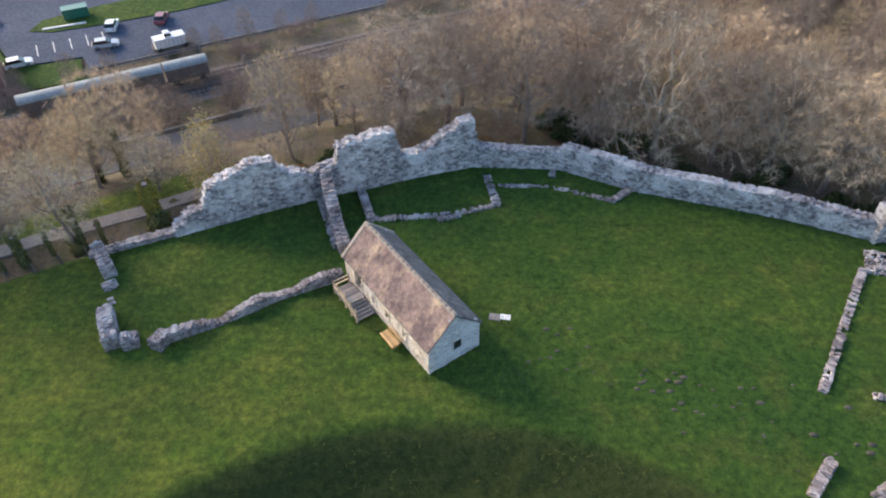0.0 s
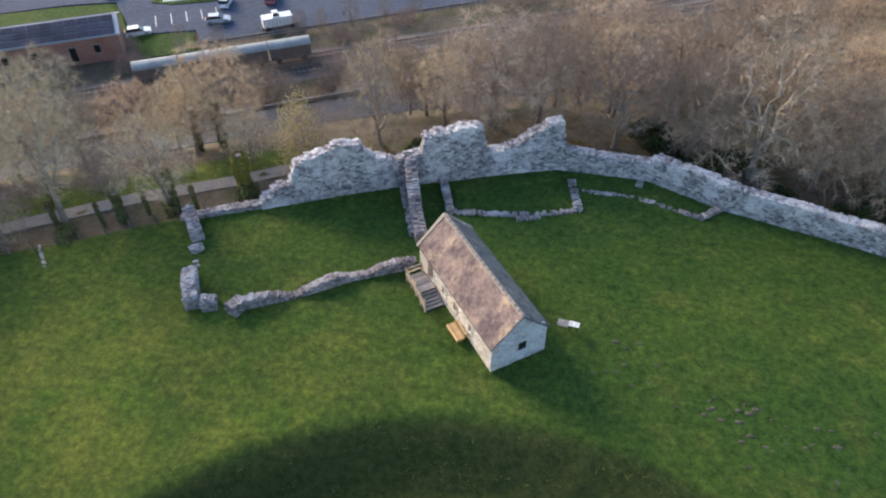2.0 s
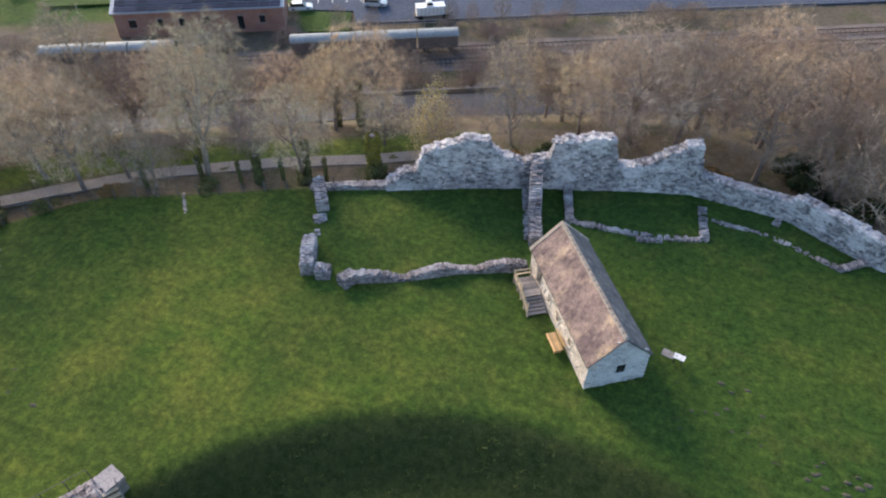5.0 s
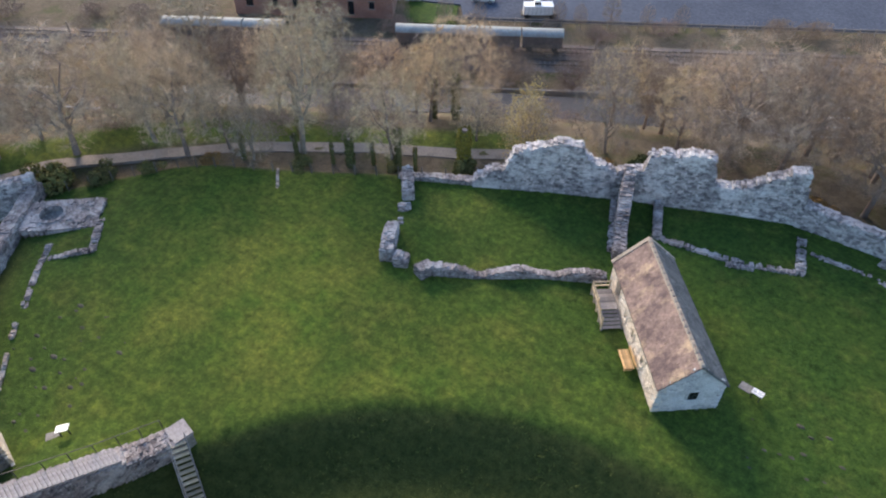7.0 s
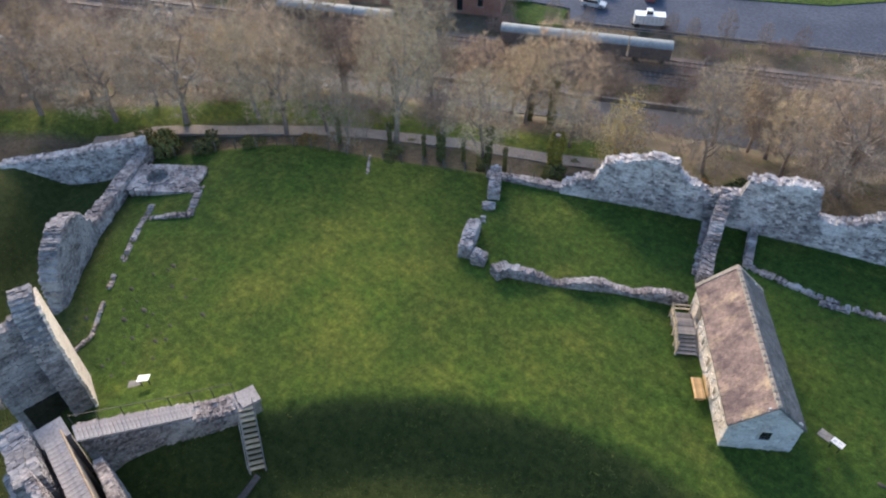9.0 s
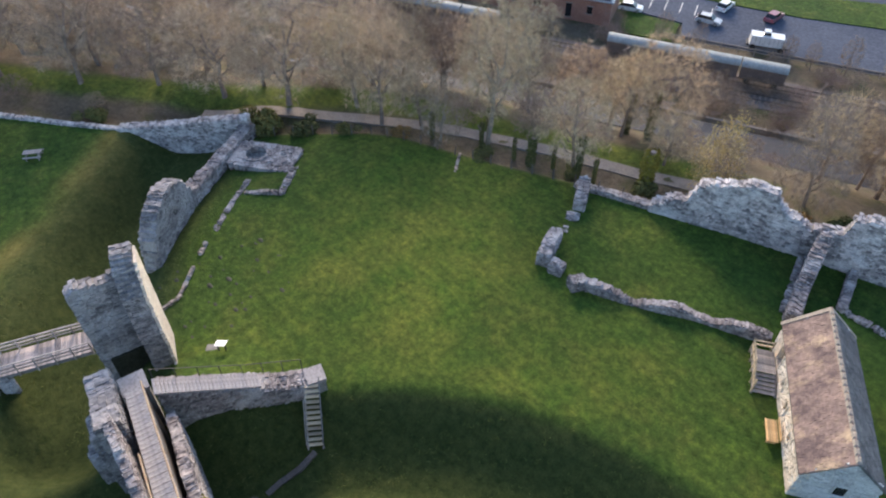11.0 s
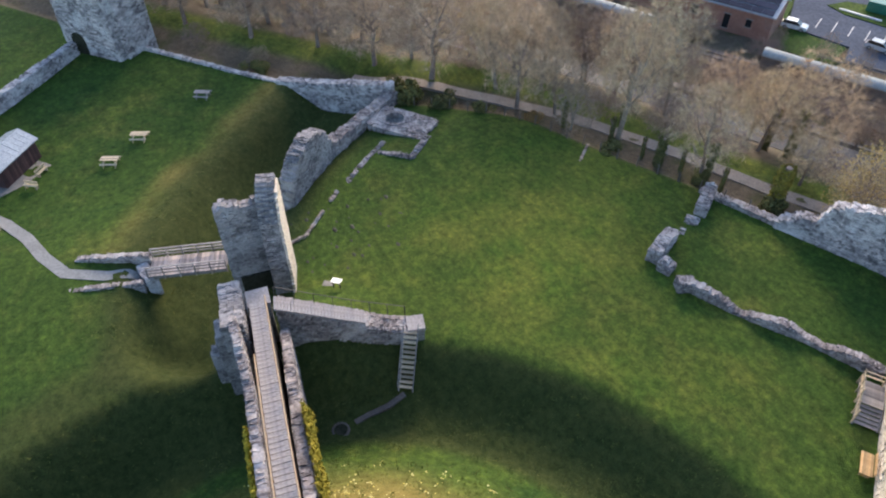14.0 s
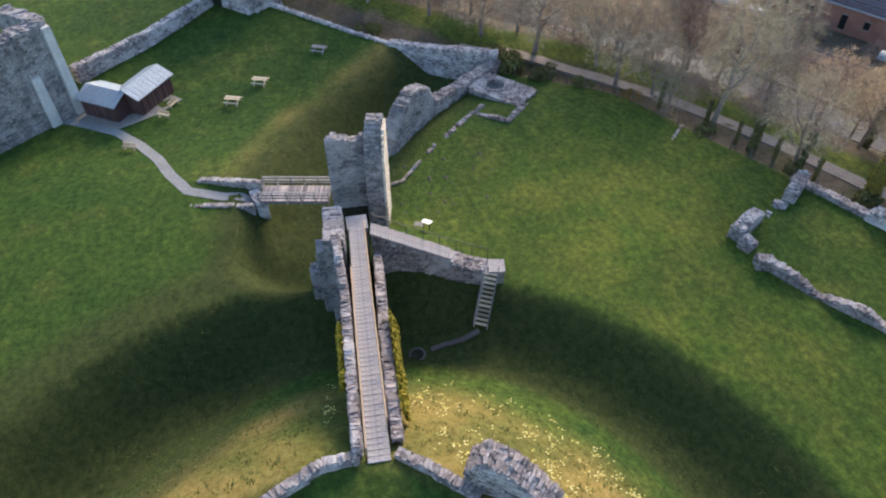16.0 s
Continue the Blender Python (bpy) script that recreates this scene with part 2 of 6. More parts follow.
BRACKEN = twig_mat("russet_bramble", (0.20, 0.12, 0.05), (0.36, 0.23, 0.09))
PETAL = twig_mat("daffodil_petal", (0.60, 0.52, 0.12), (0.74, 0.70, 0.34))
STALK = twig_mat("grass_blade", (0.06, 0.095, 0.02), (0.16, 0.17, 0.05))


def ground_mat():
    m, n, l, b = mat("turf", 0.95, 0, 0.12)
    at = n.new("ShaderNodeAttribute")
    at.attribute_name = "cover"
    sep = n.new("ShaderNodeSeparateColor")
    l.new(at.outputs["Color"], sep.inputs[0])
    sw = n.new("ShaderNodeAttribute")
    sw.attribute_name = "sward"
    sws = n.new("ShaderNodeSeparateColor")
    l.new(sw.outputs["Color"], sws.inputs[0])
    t0, t1 = noise_node(n, l, 0.045, 4, 0.55), noise_node(n, l, 0.22, 6, 0.65)
    t2, t3 = noise_node(n, l, 1.6, 8, 0.75), noise_node(n, l, 9.0, 6, 0.75)
    ts = noise_node(n, l, 0.35, 5, 0.6, None, (1.0, 0.35, 1.0))
    g = mix(n, l, ramp(n, l, t0.outputs[0], [(0.38, (0, 0, 0)), (0.62, (1, 1, 1))]), (0.037, 0.080, 0.0165), (0.062, 0.104, 0.020))
    g = mix(n, l, ramp(n, l, t1.outputs[0], [(0.52, (0, 0, 0)), (0.74, (0.6, 0.6, 0.6))]), g, (0.125, 0.135, 0.034))
    g = mix(n, l, ramp(n, l, ts.outputs[0], [(0.56, (0, 0, 0)), (0.75, (0.7, 0.7, 0.7))]), g, (0.030, 0.074, 0.017))
    mossy = mix(n, l, ramp(n, l, t1.outputs[0], [(0.36, (0, 0, 0)), (0.62, (1, 1, 1))]), (0.078, 0.130, 0.022), (0.152, 0.172, 0.033))
    g = mix(n, l, sws.outputs[0], g, mossy)
    g = mix(n, l, 0.9, g, ramp(n, l, t2.outputs[0], [(0.30, (0.30, 0.36, 0.34)), (0.5, (0.92, 0.94, 0.94)), (0.70, (1.9, 1.7, 1.35))]), "MULTIPLY")
    tm = noise_node(n, l, 0.75, 5, 0.62, None, (0.55, 1.0, 1.0))
    g = mix(n, l, 0.45, g, ramp(n, l, tm.outputs[0], [(0.34, (0.58, 0.66, 0.66)), (0.5, (1, 1, 1)), (0.66, (1.32, 1.26, 1.1))]), "MULTIPLY")
    # dry grass gold, which also paints low sun on the motte
    dry = mix(n, l, ramp(n, l, t2.outputs[0], [(0.35, (0, 0, 0)), (0.65, (1, 1, 1))]), (0.19, 0.145, 0.035), (0.36, 0.265, 0.10))
    g = mix(n, l, sep.outputs[0], g, dry)
    # uncut grass, darkened further to paint the shade of the ditch
    rough_shade_g = mix(n, l, ramp(n, l, t2.outputs[0], [(0.35, (0, 0, 0)), (0.7, (1, 1, 1))]), (0.030, 0.048, 0.014), (0.082, 0.09, 0.03))
    g = mix(n, l, sep.outputs[2], g, rough_shade_g)
    litter = mix(n, l, ramp(n, l, t2.outputs[0], [(0.3, (0, 0, 0)), (0.7, (1, 1, 1))]), (0.082, 0.068, 0.05), (0.185, 0.148, 0.108))
    litter = mix(n, l, ramp(n, l, t1.outputs[0], [(0.50, (0, 0, 0)), (0.68, (0.75, 0.75, 0.75))]), litter, (0.062, 0.08, 0.026))
    g = mix(n, l, sep.outputs[1], g, litter)
    g = mix(n, l, 0.6, g, ramp(n, l, t3.outputs[0], [(0.3, (0.36, 0.38, 0.38)), (0.5, (1, 1, 1)), (0.72, (1.6, 1.52, 1.3))]), "MULTIPLY")
    l.new(g, b.inputs["Base Color"])
    add = n.new("ShaderNodeMath")
    add.operation = "ADD"
    l.new(t2.outputs[0], add.inputs[0])
    l.new(t3.outputs[0], add.inputs[1])
    bump(n, l, b, add.outputs[0], 0.85, 0.16)
    return m


TURF = ground_mat()

# ---- mesh helpers ----
class Geo:
    """Collects vertices and faces of one mesh."""
    def __init__(self):
        self.v, self.f = [], []

    def add(self, verts, faces):
        k = len(self.v)
        self.v.extend(verts)
        self.f.extend([tuple(i + k for i in q) for q in faces])
        return self

    def box(self, c, size, rz=0.0, jit=0.0, taper=1.0, pitch=0.0):
        sx, sy, sz = (s / 2 for s in size)
        m = Euler((0, pitch, rz)).to_matrix()
        vs = []
        for z in (-1, 1):
            k = taper if z > 0 else 1
            for x, y in ((-1, -1), (1, -1), (1, 1), (-1, 1)):
                p = Vector((x * sx * k, y * sy * k, z * sz))
                if jit:
                    p += Vector((random.uniform(-jit, jit), random.uniform(-jit, jit), random.uniform(-jit, jit)))
                vs.append(tuple(m @ p + Vector(c)))
        return self.add(vs, [(3, 2, 1, 0), (4, 5, 6, 7), (0, 1, 5, 4), (1, 2, 6, 5), (2, 3, 7, 6), (3, 0, 4, 7)])

    def beam(self, a, b, w, h=None):
        """A bar of section w x h from a to b."""
        a, b = Vector(a), Vector(b)
        d = b - a
        h = h or w
        up = Vector((0, 0, 1)) if abs(d.normalized().z) < 0.95 else Vector((1, 0, 0))
        s = d.cross(up).normalized()
        u = s.cross(d).normalized()
        vs = [tuple(p + s * x * w / 2 + u * y * h / 2) for p in (a, b) for x, y in ((-1, -1), (1, -1), (1, 1), (-1, 1))]
        return self.add(vs, [(3, 2, 1, 0), (4, 5, 6, 7), (0, 1, 5, 4), (1, 2, 6, 5), (2, 3, 7, 6), (3, 0, 4, 7)])

    def tube(self, pts, radii, n=6):
        rings = []
        for i, p in enumerate(pts):
            d = (Vector(pts[min(i + 1, len(pts) - 1)]) - Vector(pts[max(i - 1, 0)])).normalized()
            up = Vector((0, 0, 1)) if abs(d.z) < 0.9 else Vector((1, 0, 0))
            s = d.cross(up).normalized()
            u = s.cross(d)
            rings.append([tuple(Vector(p) + (s * math.cos(a) + u * math.sin(a)) * radii[i]) for a in (k * 2 * math.pi / n for k in range(n))])
        vs = [v for r in rings for v in r]
        fs = [(i * n + k, i * n + (k + 1) % n, (i + 1) * n + (k + 1) % n, (i + 1) * n + k) for i in range(len(pts) - 1) for k in range(n)]
        if n > 3:
            fs += [tuple(range(n - 1, -1, -1)), tuple((len(pts) - 1) * n + k for k in range(n))]
        return self.add(vs, fs)

    def mesh(self, name, material=None, smooth=False):
        me = bpy.data.meshes.new(name)
        me.from_pydata(self.v, [], self.f)
        if material:
            me.materials.append(material)
        if smooth:
            me.shade_smooth()
        return me


def thing(name, loc, label, category, group="", kind="", rz=0.0):
    e = new(name)
    e.matrix_world = pose(*loc, 0, 0, rz)
    return tagged(e, label, category, group, kind)


def part(name, geo, material, parent, label="", smooth=False, loc=None):
    """One mesh object under a thing; geo is in the parent's own space."""
    me = geo.mesh(name, material, smooth) if isinstance(geo, Geo) else geo
    ob = new(name, me)
    ob.parent = parent
    if loc is not None:
        ob.matrix_basis = loc
    return tagged(ob, label) if label else ob


def solo(name, geo, material, label, category, kind="", group="", smooth=False):
    return tagged(new(name, geo.mesh(name, material, smooth)), label, category, group, kind)


def fbm(x, y, s, o=3):
    v, a = 0.0, 1.0
    for _ in range(o):
        v += a * noise.noise((x * s, y * s, 3.7))
        s, a = s * 2.1, a * 0.5
    return v


def seg_dist(px, py, pts):
    """Distance from points to a polyline, and the side (left positive)."""
    best = np.full(np.shape(px), 1e9)
    side = np.zeros(np.shape(px))
    for (ax, ay), (bx, by) in zip(pts, pts[1:]):
        dx, dy = bx - ax, by - ay
        k = np.clip(((px - ax) * dx + (py - ay) * dy) / (dx * dx + dy * dy), 0, 1)
        d = np.hypot(px - ax - k * dx, py - ay - k * dy)
        s = dx * (py - ay) - dy * (px - ax)
        side = np.where(d < best, s, side)
        best = np.minimum(best, d)
    return best, side


def smooth01(v):
    v = np.clip(v, 0, 1)
    return v * v * (3 - 2 * v)


# ---- ground form ----
MOTTE = (0.0, -6.0)
EDGE = [(-150, -45), (-98, -6), (-81, 8), (-73, 15.2), (-64.4, 24), (-60, 29.5), (-54.7, 34.2), (-41.6, 40.6), (-26.5, 48.9), (-12.2, 55.3), (2.5, 60.3), (11.6, 59.3), (30, 52.2), (41, 47.6), (58, 30), (75, 0)]
DITCH = [(-73, 23), (-69.5, 19), (-56, 4.5), (-50, 0.4), (-44.4, -2.7), (-38.5, -4.2)]
RAIL_U, RAIL_N = (0.883, 0.469), (-0.469, 0.883)


def sn(s, n):
    """A place from metres along and across the railway."""
    return (RAIL_U[0] * s + RAIL_N[0] * n, RAIL_U[1] * s + RAIL_N[1] * n)


def height(x, y):
    x, y = np.asarray(x, float), np.asarray(y, float)
    z = -1.6 * smooth01((-50 - x) / 14)
    r = np.hypot(x - MOTTE[0], y - MOTTE[1])
    d, _ = seg_dist(x, y, DITCH)
    dd = -4.0 * smooth01((7.0 - d) / 5.6) * (1 - 0.4 * smooth01((y - 10) / 8))
    lip, floor = 34.0, -2.8 - 1.7 * smooth01((-4 - y) / 9) * (x < 0)
    rise = np.clip((r - 28.6) / (lip - 28.6), 0, 1)
    ring = np.where(r > 28.6, floor * (1 - 0.5 * smooth01(rise) - 0.5 * rise), floor)
    up = np.clip((26.6 - r) / 16.1, 0, 1)
    ring = np.where(r < 26.6, floor + (10.0 - floor) * (0.45 * smooth01(up) + 0.55 * up), ring)
    z = np.where(r < 27, ring, np.minimum(z + np.where(r < lip, ring, 0), z + dd))
    z = np.where(r < 10.5, 10.0 - 0.25 * smooth01((9.8 - r) / 1.0), z)
    z = z + 2.4 * np.exp(-(((x + 33.0) / 3.2) ** 2 + ((y - 4.0) / 4.2) ** 2)) * (r > 25)
    z = z + 1.1 * np.exp(-(((x + 29.5) / 2.2) ** 2 + ((y - 5.0) / 4.0) ** 2)) * (r > 25)
    e, side = seg_dist(x, y, EDGE)
    out = np.where(side > 0, e, 0)
    fall = -1.0 * smooth01((out - 0.3) / 2) - 8.6 * smooth01((out - 9) / 22)
    base = np.where(out > 0, z * (1 - smooth01(out / 12)), z)
    z = base + np.where(out > 0, fall - 0.0, 0)
    return z


_HZ = {}


def hz(x, y):
    key = (round(x, 2), round(y, 2))
    if key not in _HZ:
        _HZ[key] = float(height(x, y))
    return _HZ[key]

# ---- the ground, one sheet to the horizon ----
def ground():
    gx = np.concatenate([[-2500, -1200, -600, -350, -240, -190, -160], np.arange(-140, 66, 0.7), [75, 90, 120, 180, 300, 600, 1200, 2500]])
    gy = np.concatenate([[-2500, -1200, -600, -300, -160, -110, -80], np.arange(-60, 72, 0.7), np.arange(72, 150, 1.6), [165, 190, 240, 350, 600, 1200, 2500]])
    X, Y = np.meshgrid(gx, gy)
    Z = height(X, Y)
    r = np.hypot(X - MOTTE[0], Y - MOTTE[1])
    d, _ = seg_dist(X, Y, DITCH)
    e, side = seg_dist(X, Y, EDGE)
    out = np.where(side > 0, e, 0)
    inside = np.where(side > 0, 0, e)
    bumpy = np.vectorize(lambda a, b: fbm(a, b, 0.9, 3))(X, Y)
    lumpy = np.vectorize(lambda a, b: fbm(a + 40, b, 0.12, 3))(X, Y)
    # rough grass of ditch and south-west slope; also carries their painted shade
    rough = np.clip(smooth01((r - 24.5) / 1.5) * smooth01((34.0 - r) / 1.0) + smooth01((9.5 - d) / 3) * (r > 33) + 0.85 * smooth01((-9 - Y) / 4) * smooth01((r - 15) / 3) * smooth01((40 - r) / 4), 0, 1) * (out < 0.5)
    Z = Z + bumpy * (0.03 + 0.16 * rough + 0.14 * smooth01(out / 3) + 0.05 * (r < 25)) + lumpy * 0.10 * smooth01((r - 35) / 6)
    ang = np.degrees(np.arctan2(Y - MOTTE[1], X - MOTTE[0]))
    # dry grass, stronger on the sunward flank to add its sunlit yellow
    dry = smooth01((23.5 - r) / 6) * smooth01((r - 9.5) / 1.5) * (0.9 + 0.8 * lumpy) * (0.25 + 0.75 * smooth01((np.abs(ang) - 85) / 25))
    d2 = 0.45 * smooth01((11.5 - d) / 3) * smooth01((d - 3) / 3) * (X < -50) * (X + 0.86 * Y < -52) * (r > 34) * (0.9 + lumpy)
    dry = np.clip(np.maximum(dry, d2), 0, 0.9) * (out < 0.5)
    verge = smooth01((3.2 - np.abs(out - 8.5)) / 2) * (X < -20)
    litter = smooth01((out - 0.3) / 1.0) * (1 - 0.9 * verge)
    far = smooth01((X * RAIL_N[0] + Y * RAIL_N[1] - 116) / 3)
    litter = litter * (1 - far)
    Z = np.where(out > 0, np.minimum(Z, 40), Z)
    ny, nx = X.shape
    vs = np.stack([X.ravel(), Y.ravel(), Z.ravel()], 1)
    idx = np.arange(nx * ny).reshape(ny, nx)
    fs = np.stack([idx[:-1, :-1].ravel(), idx[:-1, 1:].ravel(), idx[1:, 1:].ravel(), idx[1:, :-1].ravel()], 1)
    me = bpy.data.meshes.new("ground")
    me.from_pydata(vs.tolist(), [], fs.tolist())
    me.materials.append(TURF)
    me.shade_smooth()
    col = me.color_attributes.new("cover", "FLOAT_COLOR", "POINT")
    rgba = np.stack([dry.ravel(), litter.ravel(), rough.ravel() * 0.9, np.ones(dry.size)], 1).astype(np.float32)
    col.data.foreach_set("color", rgba.ravel())
    moss = 1.15 * np.exp(-(((X + 30) / 19) ** 2 + ((Y - 26) / 15) ** 2)) + 0.5 * np.exp(-(((X + 8) / 9) ** 2 + ((Y - 31) / 5) ** 2)) + 0.35 * np.exp(-(((X - 22) / 14) ** 2 + ((Y - 40) / 4) ** 2))
    moss = np.clip(moss * (0.85 + 0.9 * lumpy), 0, 1) * (out < 0.5) * smooth01((r - 33.5) / 1.5)
    moss = np.maximum(moss, 0.9 * verge)
    col = me.color_attributes.new("sward", "FLOAT_COLOR", "POINT")
    rgba = np.stack([moss.ravel(), moss.ravel() * 0, moss.ravel() * 0, np.ones(moss.size)], 1).astype(np.float32)
    col.data.foreach_set("color", rgba.ravel())
    return tagged(new("ground", me), "mown green castle lawn with mossy yellow patches, rough ditch darkened as shaded, and leaf litter", "ground", kind="structure")


GROUND = ground()


def ribbon(name, pts, width, material, label, category, lift=0.03, step=1.0, bedded=True, thick=0.35):
    """A strip that follows the ground along a polyline."""
    g = Geo()
    line = []
    for a, b in zip(pts, pts[1:]):
        n = max(1, int(math.dist(a[:2], b[:2]) / step))
        line += [Vector(a).lerp(Vector(b), k / n) for k in range(n)]
    line.append(Vector(pts[-1]))
    rows = []
    for i, p in enumerate(line):
        d = (line[min(i + 1, len(line) - 1)] - line[max(i - 1, 0)]).normalized()
        s = Vector((-d.y, d.x))
        w = width / 2 * (1 + 0.05 * noise.noise((p.x, p.y, 1.0)))
        zc = max(hz(p.x + s.x * k * w, p.y + s.y * k * w) for k in (-1, 0, 1)) if bedded else hz(p.x, p.y)
        rows.append([(p.x + s.x * k * w, p.y + s.y * k * w, (zc if bedded else hz(p.x + s.x * k * w, p.y + s.y * k * w)) + lift) for k in (-1, -0.4, 0.4, 1)])
    vs = [v for r in rows for v in r] + [(v[0], v[1], v[2] - thick) for r in rows for v in (r[0], r[3])]
    m = len(rows) * 4
    fs = []
    for i in range(len(rows) - 1):
        fs += [(i * 4 + k, (i + 1) * 4 + k, (i + 1) * 4 + k + 1, i * 4 + k + 1) for k in range(3)]
        fs += [(i * 4, m + i * 2, m + i * 2 + 2, i * 4 + 4), (i * 4 + 3, i * 4 + 7, m + i * 2 + 3, m + i * 2 + 1)]
    g.add(vs, fs)
    return solo(name, g, material, label, category, "structure", smooth=False)


# ---- rubble masonry ----
def rock_meshes(name, material, count=6):
    made = []
    for _ in range(count):
        bm = bmesh.new()
        bmesh.ops.create_cube(bm, size=1.0)
        bmesh.ops.bevel(bm, geom=bm.edges[:], offset=0.13, segments=1, affect="EDGES")
        for v in bm.verts:
            v.co += Vector([random.uniform(-0.09, 0.09) for _ in range(3)])
        me = bpy.data.meshes.new(name)
        bm.to_mesh(me)
        bm.free()
        me.materials.append(material)
        made.append(me)
    return made


ROCKS = {"grey": rock_meshes("stone", STONE), "low": rock_meshes("stone", LOW_STONE), "tower": rock_meshes("stone", TOWER_STONE), "warm": rock_meshes("stone", WARM_STONE), "pale": rock_meshes("stone", PALE_STONE)}
RESTS = {"grey": STONE_REST, "low": LOW_REST, "tower": TOWER_REST, "warm": WARM_REST, "rust": RUSTY, "pale": PALE_REST}
NEAR = Vector((-6, 8, 8))


def lay_stones(parent, stones, tone, count):
    """The nearest stones become pieces of their own, the rest one joined mesh."""
    stones.sort(key=lambda s: (Vector(s[0]) - NEAR).length)
    count = int(count * 0.42)
    inv = parent.matrix_basis.inverted()
    if tone in ROCKS:
        for p, size, rz in stones[:count]:
            ob = new("stone", random.choice(ROCKS[tone]))
            ob.parent = parent
            ob.matrix_parent_inverse = inv
            ob.matrix_basis = Matrix.LocRotScale(p, Euler((random.uniform(-0.06, 0.06), random.uniform(-0.06, 0.06), rz)), Vector(size))
        stones = stones[count:]
    if stones:
        g = Geo()
        for p, size, rz in stones:
            g.box(p, size, rz, min(size) * 0.16)
        ob = wpart("rubble", g, RESTS[tone], parent)
        ob["kind"] = "stuff"


def wpart(name, geo, material, parent, label="", smooth=False):
    ob = part(name, geo, material, parent, label, smooth)
    ob.matrix_parent_inverse = parent.matrix_basis.inverted()
    return ob


def face(stones, a, b, z0, z1, depth=0.26, course=0.30, width=0.48, skip=None, out=0.0):
    """Courses of stones on an upright face from a to b; z0, z1 are functions of the distance."""
    a, b = Vector(a), Vector(b)
    L = (b - a).length
    d = (b - a) / L
    rz = math.atan2(d.y, d.x)
    nrm = Vector((d.y, -d.x))
    lo, hi = min(z0(k * L / 8) for k in range(9)), max(z1(k * L / 16) for k in range(17))
    z = lo
    while z < hi:
        h = course * random.uniform(0.75, 1.25)
        s = random.uniform(-0.3, 0)
        while s < L:
            w = width * random.uniform(0.55, 1.5)
            e0, e1 = max(s, -0.03), min(s + w, L + 0.03)
            c, ww = (e0 + e1) / 2, e1 - e0
            if ww > 0.07 and z0(c) - 0.1 < z + h / 2 < z1(c) and not (skip and skip(c, z + h / 2)):
                o = out + random.uniform(-0.05, 0.035) - depth / 2 + 0.06
                p = a + d * c + nrm * o
                stones.append(((p.x, p.y, z + h / 2), (ww * 0.95, depth, h * 0.93), rz))
            s += w
        z += h


